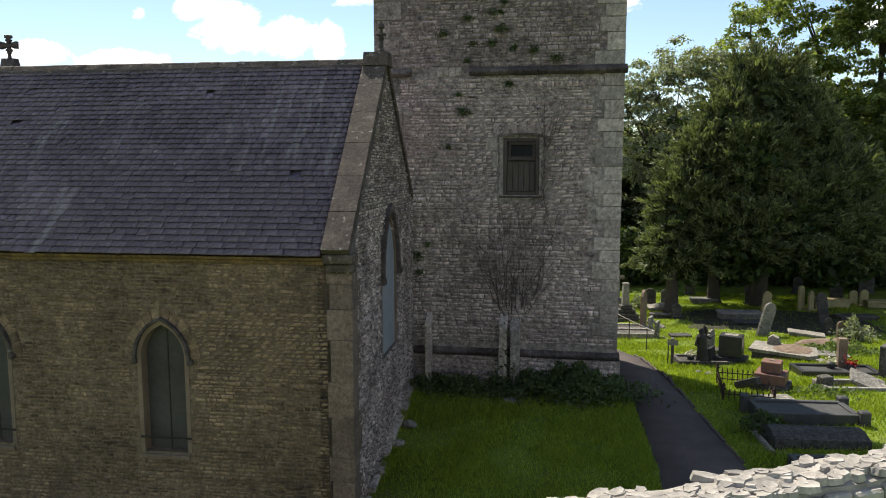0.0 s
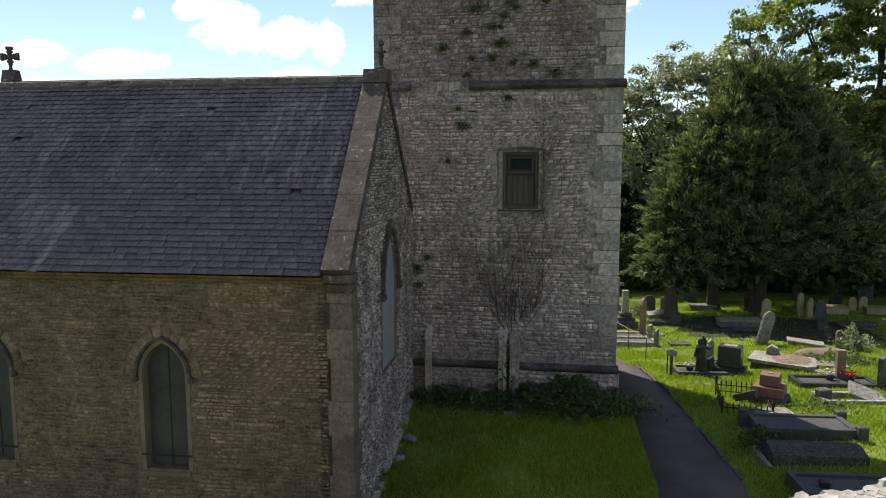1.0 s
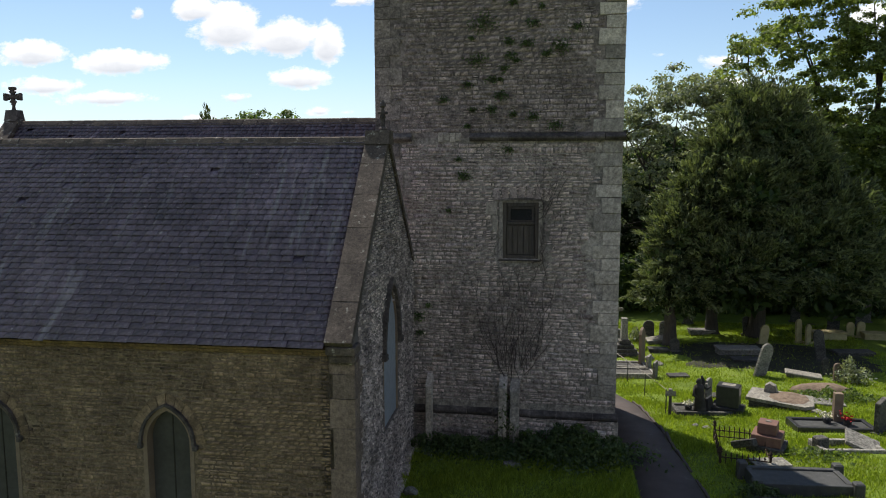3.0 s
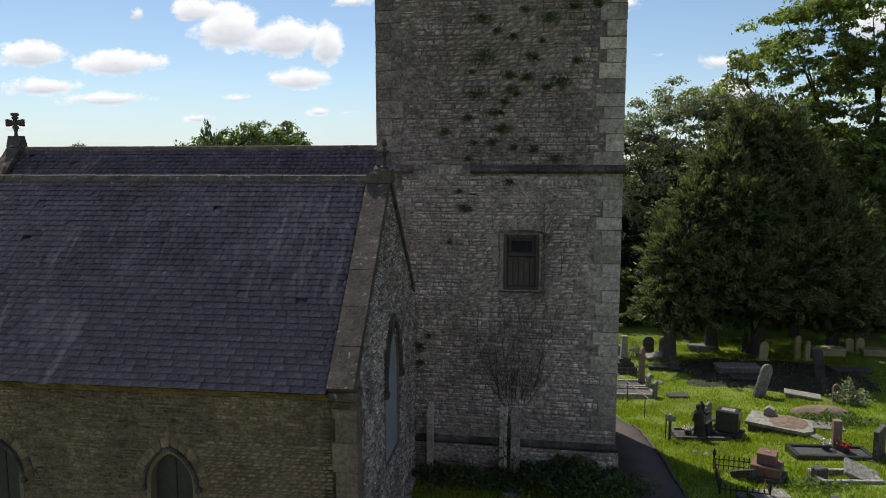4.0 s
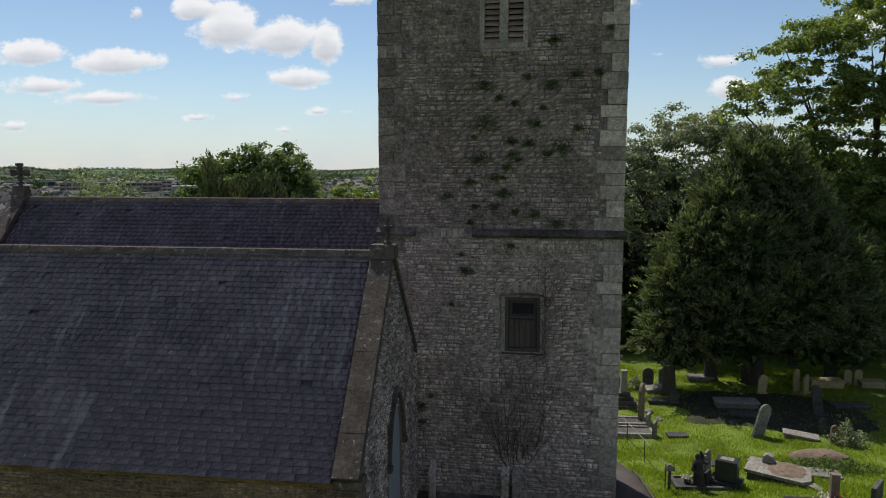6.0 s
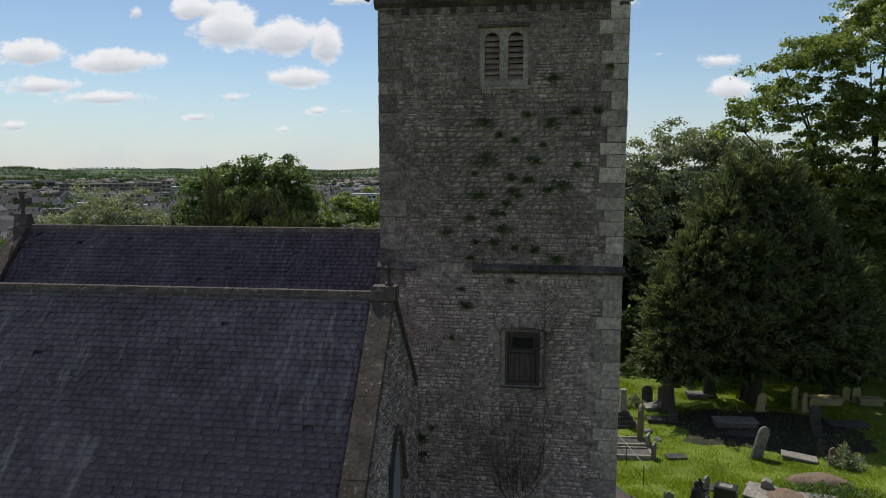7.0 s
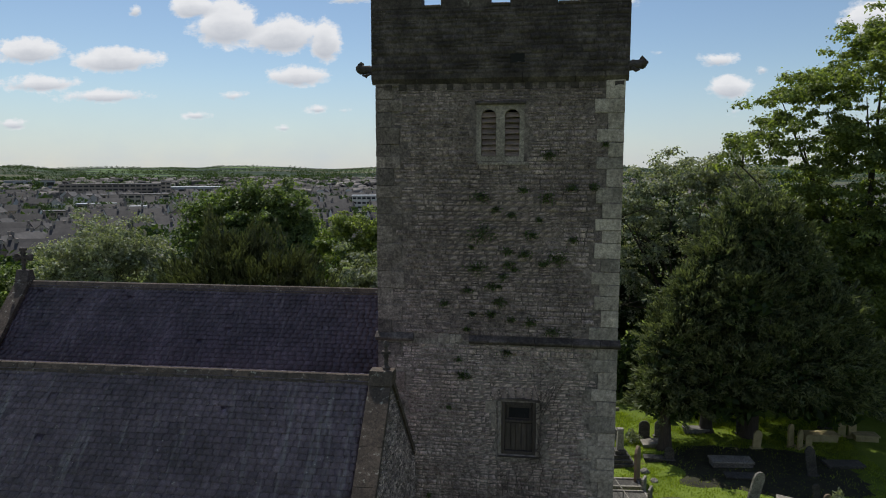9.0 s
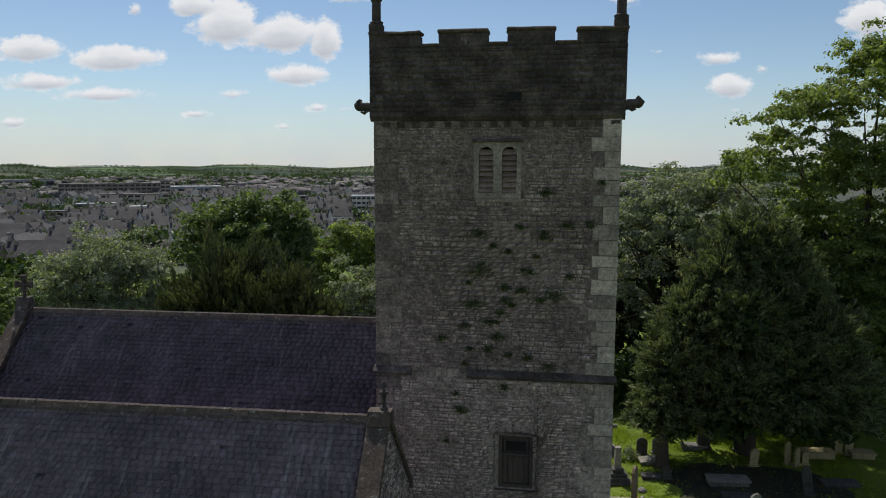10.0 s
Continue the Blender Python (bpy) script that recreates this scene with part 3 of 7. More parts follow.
def build_tower():
    rng = random.Random(11)
    z = lambda w: w - 0.2
    x0, x1, f = tl(TX0), tl(TX1), TY0 - TC[1]
    back = TY1 - TC[1]
    win = (tl(-0.855), 0.46, z(5.50), z(6.95), z(6.95))
    bel = (tl(-1.42), 0.53, z(13.42), z(14.66), z(14.66))
    # plain core walls with their thickness; the front one is pierced
    lower = part("wall", wall_with_openings(x0, x1, z(-0.8), [(x0, z(8.6)), (x1, z(8.6))], [win], f, f + 0.8), M["mortar"], tower)
    upper = part("wall", wall_with_openings(x0, x1, z(8.6), [(x0, z(15.5)), (x1, z(15.5))], [bel], f, f + 0.8), M["upper_mortar"], tower)
    sides = Shape().box(x0, x0 + 0.8, f + 0.8, back, z(-0.8), z(15.5)).box(x1 - 0.8, x1, f + 0.8, back, z(-0.8), z(15.5)).box(x0 + 0.8, x1 - 0.8, back - 0.8, back, z(-0.8), z(15.5))
    part("side_walls", sides, M["tower_stone"], tower)
    part("roof_deck", Shape().box(x0 + 0.8, x1 - 0.8, f + 0.8, back - 0.8, z(15.2), z(15.45)), M["coping"], tower)
    part("floor_deck", Shape().box(x0 + 0.8, x1 - 0.8, f + 0.8, back - 0.8, z(9.0), z(9.2)), M["old_wood"], tower)

    # corner stones
    quoins = []
    for corner in (0, 1):
        w = 1.9 if corner else 0.5
        k = 0
        while w < 15.3:
            h = rng.uniform(0.28, 0.46)
            ln = (0.42 if k % 2 else 0.66) + rng.uniform(-0.05, 0.08)
            top = min(w + h, 15.35)
            if w < 8.72 < top:
                top = 8.55 if w < 8.3 else top
                if w >= 8.3:
                    w = 8.74
                    top = w + h
            quoins.append((x1 - ln if corner else x0, x1 if corner else x0 + ln, z(w), z(top)))
            w, k = top + 0.012, k + 1
            if 8.5 < w < 8.72:
                w = 8.74
    for a, b, q, w in quoins:
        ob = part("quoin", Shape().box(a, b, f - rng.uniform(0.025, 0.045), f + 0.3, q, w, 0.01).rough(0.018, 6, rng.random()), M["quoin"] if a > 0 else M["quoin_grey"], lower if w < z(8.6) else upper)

    def skip(a, b, q, w):
        for qa, qb, qz, qw in quoins:
            if a < qb and b > qa and q < qw and w > qz:
                return True
        for uc, half, sill, spring, _ in (win, bel):
            if a < uc + half + 0.1 and b > uc - half - 0.1 and q < spring + 0.1 and w > sill - 0.1:
                return True
        return False
    low = coursed(x0, x1, z(1.62), z(8.50), 0.055, 0.16, 0.1, 0.36, skip, rng, 0.016)
    lay_stones(low, lambda u, w: abs(u - win[0]) < 1.35 and z(4.9) < w < z(7.6), rng, lower, f, (M["tower_stone"], M["tower_piece"]))
    high = coursed(x0, x1, z(8.74), z(15.2), 0.055, 0.16, 0.1, 0.36, skip, rng, 0.016)
    lay_stones(high, lambda u, w: abs(u - tl(-1.4)) < 1.35 and z(10.2) < w < z(12.6), rng, upper, f, (M["upper_stone"], M["upper_piece"]))
    base = coursed(x0, x1, z(-0.2), z(1.26), 0.09, 0.18, 0.15, 0.4, lambda *a: False, rng)
    lay_stones(base, lambda u, w: False, rng, lower, f - 0.07, (M["tower_stone"], M["tower_piece"]))
    part("plinth", Shape().box(x0 - 0.08, x1 + 0.08, f - 0.08, f + 0.1, z(-0.8), z(1.24)), M["mortar"], tower)
    # sloping plinth course, in lengths
    for name, zz, h, out, dark in (("plinth_course", 1.26, 0.2, 0.14, M["parapet_piece"]), ("string_course", 8.52, 0.22, 0.18, M["parapet_piece"])):
        u = x0 - 0.05
        gap = (tl(-3.02), tl(-2.4)) if name == "string_course" else (9, 9)
        while u < x1 + 0.05:
            ln = rng.uniform(0.6, 1.1)
            b = min(u + ln, x1 + 0.07)
            if not (u < gap[1] and b > gap[0]):
                prof = [(f + 0.1, z(zz)), (f - out * 0.55, z(zz)), (f - out, z(zz + 0.07)), (f - out, z(zz + 0.11)), (f - 0.02, z(zz + h)), (f + 0.1, z(zz + h))]
                part(name, Shape().prism(prof, u, b - 0.012, "x").rough(0.014, 4, u), dark, tower)
            u = b if b - u > 0.05 else u + 0.2
    # patch of pale stones where the string course is lost
    for k in range(4):
        a = tl(-3.02) + 0.155 * k
        part("patch_stone", Shape().box(a, a + 0.145, f - 0.035, f + 0.1, z(8.50) + 0.03 * (k % 2), z(8.74), 0.015), M["quoin"], tower)

    # parapet: corbel course, wall, merlons
    p0, p1, pf = x0 - 0.08, x1 + 0.08, f - 0.1
    u = p0
    while u < p1:
        b = min(u + rng.uniform(0.5, 0.9), p1)
        prof = [(f + 0.1, z(15.30)), (f - 0.02, z(15.30)), (pf - 0.02, z(15.42)), (pf - 0.02, z(15.52)), (f + 0.1, z(15.52))]
        part("corbel_course", Shape().prism(prof, u, b - 0.01, "x").rough(0.012, 5, u), M["parapet_piece"], tower)
        u = b
    u = p0 + 0.3
    while u < p1 - 0.2:
        part("corbel", Shape().prism([(f + 0.05, z(15.13)), (f - 0.035, z(15.15)), (f - 0.055, z(15.29)), (f + 0.05, z(15.29))], u, u + rng.uniform(0.13, 0.24), "x").rough(0.01, 6, u), M["parapet_piece"], tower)
        u += rng.uniform(0.32, 0.5)
    wall_b = back + 0.1
    for q in ((p0, p0 + 0.4, pf + 0.4, wall_b), (p1 - 0.4, p1, pf + 0.4, wall_b), (p0 + 0.4, p1 - 0.4, wall_b - 0.4, wall_b), (p0, p1, pf, pf + 0.4)):
        parapet = part("parapet", Shape().box(*q, z(15.52), z(17.16)), M["parapet"], tower, "blackened battlemented parapet")
    st = coursed(p0, p1, z(15.53), z(17.14), 0.1, 0.2, 0.18, 0.45, lambda *a: False, rng)
    lay_stones(st, lambda u, w: False, rng, parapet, pf, (M["parapet"], M["parapet_piece"]), 0.022)
    for side in (0, 1, 2, 3):
        spans = [(-4.76, -3.43), (-2.95, -1.70), (-1.20, -0.02), (0.53, 1.74)]
        if side in (1, 3):
            n0, n1 = pf + 0.7, wall_b - 0.7
            w = (n1 - n0) / 5
            spans = [(n0, n0 + w), (n0 + 2 * w, n0 + 3 * w), (n0 + 4 * w, n1)]
        for k, (a, b) in enumerate(spans):
            hgt = 17.60 + rng.uniform(-0.04, 0.03)
            if side == 0:
                q = (tl(a), tl(b), pf, pf + 0.4)
            elif side == 2:
                q = (tl(a), tl(b), wall_b - 0.4, wall_b)
            else:
                q = (p0, p0 + 0.4, a, b) if side == 1 else (p1 - 0.4, p1, a, b)
            mer = part("merlon", Shape().box(*q, z(17.16), z(hgt - 0.1), 0.015).rough(0.02, 4, k + side), M["parapet_piece"], tower)
            cap = Shape().box(q[0] - 0.03, q[1] + 0.03, q[2] - 0.03, q[3] + 0.03, z(hgt - 0.1), z(hgt), 0.03)
            bmesh.ops.subdivide_edges(cap.bm, edges=cap.bm.edges[:], cuts=2, use_grid_fill=True)
            part("cap", cap.rough(0.03, 3.5, k * 3 + side), M["coping"], mer)
        if side == 0:
            for a, b in ((-3.43, -2.95), (-1.70, -1.20), (-0.02, 0.53)):
                cap = Shape().box(tl(a), tl(b), pf - 0.03, pf + 0.43, z(17.165), z(17.25), 0.02)
                part("sill_stone", cap.rough(0.015, 4, a), M["coping"], tower)
    for x, y in ((p0 + 0.16, pf + 0.16), (p1 - 0.16, pf + 0.16)):
        s = Shape().box(x - 0.17, x + 0.17, y - 0.17, y + 0.17, z(17.4), z(17.78), 0.02)
        s.turned([(0.17, 0), (0.18, 0.05), (0.12, 0.09), (0.115, 0.55), (0.15, 0.6), (0.15, 0.66), (0.10, 0.7), (0.03, 1.75), (0.06, 1.82), (0.06, 1.9), (0.0, 2.0)], 8, (x, y, z(17.78)))
        for k in range(4):
            for a in range(4):
                w = math.radians(45 + 90 * a)
                r = 0.10 - 0.018 * k
                s.box(x + r * math.cos(w) - 0.03, x + r * math.cos(w) + 0.03, y + r * math.sin(w) - 0.03, y + r * math.sin(w) + 0.03, z(18.55 + 0.22 * k), z(18.62 + 0.22 * k), 0.01)
        part("pinnacle", s.rough(0.01, 6, x), M["parapet_piece"], tower, "slender lichened stone pinnacle")
    # carved spouts at the corners, plain lumps by now
    for sgn, x in ((-1, p0), (1, p1)):
        s = Shape()
        y = pf + 0.12
        s.tube([(x - 0.1 * sgn, y, z(15.62)), (x + 0.1 * sgn, y, z(15.68)), (x + 0.22 * sgn, y, z(15.69)), (x + 0.33 * sgn, y, z(15.72)), (x + 0.42 * sgn, y, z(15.68))], [0.10, 0.13, 0.11, 0.15, 0.09], 10)
        s.tube([(x + 0.05 * sgn, y - 0.09, z(15.60)), (x + 0.16 * sgn, y - 0.12, z(15.52)), (x + 0.24 * sgn, y - 0.10, z(15.55))], [0.05, 0.05, 0.03], 6)
        s.tube([(x + 0.33 * sgn, y - 0.06, z(15.80)), (x + 0.27 * sgn, y - 0.09, z(15.87))], [0.05, 0.02], 6)
        s.tube([(x + 0.33 * sgn, y + 0.06, z(15.80)), (x + 0.27 * sgn, y + 0.09, z(15.87))], [0.05, 0.02], 6)
        part("waterspout", s.rough(0.025, 9, sgn), M["parapet_piece"], tower, "weathered carved stone waterspout", smooth=True)

    # shuttered window
    uc, half, sill, head, _ = win
    w = part("shutter_window", Shape().box(uc - half, uc + half, f + 0.10, f + 0.14, sill, head), M["old_wood"], tower, "weathered brown plank shutter in a timber frame")
    for k in range(5):
        a = uc - half + 0.1 + k * (2 * half - 0.2) / 5
        part("plank", Shape().box(a + 0.004, a + (2 * half - 0.2) / 5 - 0.004, f + 0.06, f + 0.10, sill + 0.1, sill + 0.86, 0.006), M["old_wood"], w)
    # dark plate on the shutter, painted as the shade of an opening
    part("dark_gap", Shape().box(uc - half + 0.2, uc + half - 0.18, f + 0.085, f + 0.1, head - 0.45, head - 0.17), M["void"], w)
    for q in ((uc - half, uc - half + 0.09, sill, head), (uc + half - 0.09, uc + half, sill, head), (uc - half + 0.09, uc + half - 0.09, head - 0.09, head),
              (uc - half + 0.09, uc + half - 0.09, sill, sill + 0.09), (uc - half + 0.09, uc + half - 0.09, head - 0.56, head - 0.49)):
        part("frame", Shape().box(q[0] + 0.002, q[1] - 0.002, f - 0.0, f + 0.1, q[2], q[3], 0.008), M["old_wood"], w)
    part("inner_frame", Shape().box(uc - half + 0.14, uc + half - 0.12, f + 0.04, f + 0.084, head - 0.16, head - 0.10).box(uc - half + 0.14, uc - half + 0.19, f + 0.04, f + 0.084, head - 0.48, head - 0.17).box(uc + half - 0.17, uc + half - 0.12, f + 0.04, f + 0.084, head - 0.48, head - 0.17), M["old_wood"], w)
    for q in ((uc - half - 0.1, uc - half, sill - 0.02, head + 0.05), (uc + half, uc + half + 0.1, sill - 0.02, head + 0.05), (uc - half - 0.1, uc + half + 0.1, sill - 0.1, sill - 0.02)):
        part("surround", Shape().box(q[0], q[1], f - 0.03, f + 0.3, q[2], q[3], 0.012).rough(0.008, 5, q[0]), M["quoin"], w)
    hood = Shape()
    bow = [(uc + u, head + 0.03 + 0.05 * (1 - (u / 0.56) ** 2)) for u in (-0.56, -0.37, -0.19, 0, 0.19, 0.37, 0.56)]
    for (a0, b0), (a1, b1) in zip(bow, bow[1:]):
        hood.prism([(a0, b0), (a1, b1), (a1, b1 + 0.055), (a0, b0 + 0.055)], f - 0.085, f + 0.05)
    bmesh.ops.remove_doubles(hood.bm, verts=hood.bm.verts[:], dist=0.0005)
    part("hood", hood.rough(0.006, 6), M["parapet_piece"], w, "dark weathered drip mould")
    part("ledge", Shape().box(uc - half - 0.1, uc + half + 0.1, f - 0.09, f - 0.031, sill - 0.06, sill - 0.02, 0.01), M["old_wood"], w)
    for k in range(7):
        a = uc - half - 0.22 + k * 0.2
        lift = 0.05 * (1 - ((k - 3) / 3.2) ** 2)
        s = Shape().box(-0.085, 0.085, f - 0.04, f + 0.2, 0, 0.3, 0.015, pose(a + 0.1, 0, head + 0.055 + lift, 0, (k - 3) * 5.0, 0))
        part("arch_stone", s.rough(0.008, 5, a), M["tower_piece"], w)
    part("patch_stone", Shape().box(uc - half - 0.44, uc - half - 0.15, f - 0.035, f + 0.1, head - 0.32, head + 0.02, 0.015).box(uc - half - 0.28, uc - half - 0.13, f - 0.035, f + 0.1, head - 0.75, head - 0.34, 0.015), M["quoin"], tower)

    # belfry window: two pointed lights with louvres in a pale surround
    uc, half, sill, head, _ = bel
    b = part("belfry_window", Shape().box(uc - half, uc + half, f + 0.34, f + 0.38, sill, head), M["void"], tower, "twin louvred belfry opening in a pale stone frame")
    s = wall_with_openings(uc - half - 0.08, uc + half + 0.08, sill - 0.1, [(uc - half - 0.08, head + 0.1), (uc + half + 0.08, head + 0.1)],
                           [(uc - 0.30, 0.19, sill + 0.03, head - 0.2, head - 0.02), (uc + 0.30, 0.19, sill + 0.03, head - 0.2, head - 0.02)], f - 0.02, f + 0.25)
    part("frame", s.rough(0.006, 4), M["frame_stone"], b, "pale weathered stone frame")
    part("hood", Shape().box(uc - half - 0.12, uc + half + 0.12, f - 0.10, f + 0.1, head + 0.105, head + 0.18, 0.02), M["parapet_piece"], b)
    part("sill", Shape().box(uc - half - 0.05, uc + half + 0.2, f - 0.05, f + 0.1, sill - 0.2, sill - 0.105, 0.015), M["frame_stone"], b)
    for c in (uc - 0.30, uc + 0.30):
        for k in range(8):
            q = sill + 0.06 + k * 0.14
            part("louvre", Shape().box(-0.185, 0.185, -0.012, 0.012, -0.085, 0.085, 0.004, pose(c, f + 0.10, q + 0.05, -42 + rng.uniform(-4, 4), rng.uniform(-2, 2), 0)), M["louvre_wood"], b)
    # small hole in the parapet, a dark plate with its inner shade painted
    part("drain_hole", Shape().box(tl(-1.18), tl(-0.82), pf - 0.024, pf + 0.02, z(15.78), z(16.0)), M["void"], tower)
    # remains of two flat buttresses at the foot
    for u, wd, top in ((-3.22, 0.16, 2.25), (-1.25, 0.22, 2.3), (-0.94, 0.24, 2.2)):
        s = Shape().box(tl(u) - wd / 2, tl(u) + wd / 2, f - 0.42, f - 0.12, z(0.0), z(top - 0.15), 0.02)
        s.prism([(f - 0.42, z(top - 0.15)), (f - 0.02, z(top - 0.15)), (f - 0.02, z(top + 0.1))], tl(u) - wd / 2, tl(u) + wd / 2, "x")
        part("buttress_stub", s.rough(0.018, 4, u), M["quoin"], tower, "broken upright stone stub of a former porch")
    part("footing_stone", Shape().box(tl(1.12), tl(1.42), f - 0.3, f - 0.1, z(0.1), z(1.05), 0.03).rough(0.03, 3), M["quoin"], tower)


build_tower()

# ---- nave and aisle ----
NAVE = Matrix.Translation((-3.6, 15, 0)) @ pose(0, 0, 0, 0, 0, 1.54)
nave = new("church_nave")
nave.matrix_world = NAVE
tagged(nave, "stone church nave with two parallel slate roofs and lancet windows", "church")
SLOPE = 1 / 0.9027
EAVE_V, EAVE_Z, RIDGE_Z = -3.42, 4.66, 8.45
FW = -3.2                # front wall face


def build_nave():
    rng = random.Random(23)
    left = -15.0
    lancets = [(-3.59, 0.445, 0.9, 2.72, 3.36), (-7.17, 0.445, 0.9, 2.72, 3.36), (-10.75, 0.445, 0.9, 2.72, 3.36)]
    fw = part("front_wall", wall_with_openings(left, -0.06, -1.2, [(left, 4.72), (-0.06, 4.72)], lancets, FW, FW + 0.6), M["nave_mortar"], nave, "buff coursed-rubble side wall")

    def skip(a, b, q, w):
        if b > -0.44:
            return True
        for uc, half, sill, spring, apex in lancets:
            if a < uc + half + 0.065 and b > uc - half - 0.065 and q < spring and w > sill - 0.12:
                return True
            if w > spring - 0.01:
                m = min(abs(a - uc), abs(b - uc)) if (a - uc) * (b - uc) > 0 else 0
                if q < apex + 0.28 and m < (half + 0.22) * max(0.15, min(1, (apex + 0.3 - q) / 0.65)):
                    return True
        return False
    st = coursed(left, -0.44, -0.6, 4.49, 0.042, 0.095, 0.08, 0.25, skip, rng, 0.012)
    lay_stones(st, lambda u, w: -3.0 < u < -0.4 and 2.4 < w < 3.65, rng, fw, FW, (M["nave_stone"], M["nave_piece"]), 0.02)
    # corner stones of the end
    w, k = -0.6, 0
    while w < 4.35:
        h = rng.uniform(0.45, 0.8)
        top = min(w + h, 4.36)
        part("quoin", Shape().box(-0.44 + (0.06 if k % 2 else 0), 0.03, FW - 0.03, FW + 0.35 + 0.2 * (k % 2), w, top - 0.004, 0.006).rough(0.008, 5, w), M["nave_quoin"], fw)
        w, k = top, k + 1
    # eaves course and kneeler
    u = left
    while u < -0.46:
        b = min(u + rng.uniform(0.7, 1.2), -0.46)
        prof = [(FW + 0.1, 4.50), (FW - 0.05, 4.50), (FW - 0.07, 4.53), (FW - 0.07, 4.56), (FW - 0.13, 4.59), (FW - 0.15, 4.635), (FW + 0.1, 4.64)]
        part("eaves_course", Shape().prism(prof, u, b - 0.006, "x").rough(0.008, 4, u), M["ochre"], nave, "yellow-stained moulded stone eaves course")
        u = b if b - u > 0.05 else 0
    s = Shape().box(-0.46, 0.08, FW - 0.2, FW + 0.25, 4.54, 4.7, 0.02).box(-0.44, 0.05, FW - 0.12, FW + 0.25, 4.36, 4.54, 0.04)
    part("kneeler", s.rough(0.01, 5), M["coping"], nave)
    # lancets: reveal, infill board, bar, sill, hood
    for uc, half, sill, spring, apex in lancets:
        win = part("lancet_window", Shape().prism([(uc - half, sill)] + [(uc + half, sill)] + arch_points(uc, half, spring, apex)[::-1], FW + 0.2, FW + 0.24), M["board"], nave, "pointed lancet window closed with dark grey boarding")
        out, inn = arch_points(uc, half + 0.055, spring, apex + 0.065), arch_points(uc, half - 0.02, spring, apex - 0.03)
        s = Shape()
        for i in range(len(out) - 1):
            s.prism([inn[i], out[i], out[i + 1], inn[i + 1]], FW - 0.012, FW + 0.2)
        s.box(uc - half - 0.06, uc - half + 0.02, FW - 0.012, FW + 0.2, sill, spring).box(uc + half - 0.02, uc + half + 0.06, FW - 0.012, FW + 0.2, sill, spring)
        part("surround", s, M["dressed"], win)
        o2, i2 = arch_points(uc, half + 0.11, spring - 0.02, apex + 0.12), arch_points(uc, half + 0.06, spring - 0.02, apex + 0.07)
        s = Shape()
        for i in range(len(o2) - 1):
            s.prism([i2[i], o2[i], o2[i + 1], i2[i + 1]], FW - 0.09, FW + 0.05)
        s.box(uc - half - 0.15, uc - half - 0.05, FW - 0.09, FW + 0.05, spring - 0.13, spring - 0.02, 0.02).box(uc + half + 0.05, uc + half + 0.15, FW - 0.09, FW + 0.05, spring - 0.13, spring - 0.02, 0.02)
        bmesh.ops.remove_doubles(s.bm, verts=s.bm.verts[:], dist=0.0005)
        part("hood_mould", s.rough(0.006, 6, uc), M["parapet_piece"], win)
        n = 12
        for i in range(n):
            i0, i1 = i / n * 18, (i + 1) / n * 18
            oo, ii = arch_points(uc, half + 0.3, spring - 0.02, apex + 0.32, 9), arch_points(uc, half + 0.115, spring - 0.02, apex + 0.125, 9)
            at = lambda pts, q: (float(np.interp(q, range(19), [p[0] for p in pts])), float(np.interp(q, range(19), [p[1] for p in pts])))
            part("arch_stone", Shape().prism([at(ii, i0 + .08), at(oo, i0 + .08), at(oo, i1 - .08), at(ii, i1 - .08)], FW - rng.uniform(0.01, 0.025), FW + 0.05), M["nave_piece"], win)
        part("sill", Shape().prism([(FW + 0.2, sill), (FW - 0.05, sill - 0.05), (FW - 0.05, sill - 0.12), (FW + 0.2, sill - 0.12)], uc - half - 0.02, uc + half + 0.02, "x"), M["dressed"], win)
        part("bar", Shape().box(uc - half - 0.06, uc + half + 0.06, FW - 0.03, FW + 0.0, sill + 0.26, sill + 0.30, 0.008), M["iron"], win, "dark horizontal iron bar")
        part("board_joint", Shape().box(uc - 0.01, uc + 0.01, FW + 0.19, FW + 0.2, sill, apex - 0.1), M["iron"], win)

    # gable wall towards the tower, with its boarded window
    gw = [(0.05, 0.78, 2.15, 4.0, 5.28)]
    tops = [(FW, 4.72), (0.0, 8.30), (3.05, 5.35)]
    gable = part("gable_wall", wall_with_openings(FW, 3.05, -1.2, tops, gw, -0.6, 0.0, "x"), M["gable_mortar"], nave, "grey roughly hewn gable wall")

    def skip2(a, b, q, w):
        lim = lambda v: 8.30 + (v * SLOPE if v < 0 else -v * 0.98)
        if w > min(lim(a), lim(b)) - 0.08 or a < FW + 0.36:
            return True
        uc, half, sill, spring, apex = gw[0]
        return a < uc + half + 0.06 and b > uc - half - 0.06 and sill - 0.05 < w and q < apex - (0.5 if min(abs(a - uc), abs(b - uc)) > 0.3 else 0)
    st = coursed(FW + 0.36, 3.05, -0.4, 8.2, 0.035, 0.075, 0.05, 0.14, skip2, rng, 0.01)
    lay_stones(st, lambda u, w: -1.8 < u < -0.2 and 4.2 < w < 6.2, rng, gable, 0.0, (M["gable_stone"], M["gable_piece"]), 0.035, "x")
    uc, half, sill, spring, apex = gw[0]
    win = part("gable_window", Shape().prism([(uc - half, sill), (uc + half, sill)] + arch_points(uc, half, spring, apex)[::-1], -0.07, -0.03, "x"), M["board_light"], nave, "tall pointed window closed with pale grey boarding")
    o2, i2 = arch_points(uc, half + 0.14, spring - 0.1, apex + 0.16), arch_points(uc, half + 0.01, spring - 0.1, apex + 0.02)
    s = Shape()
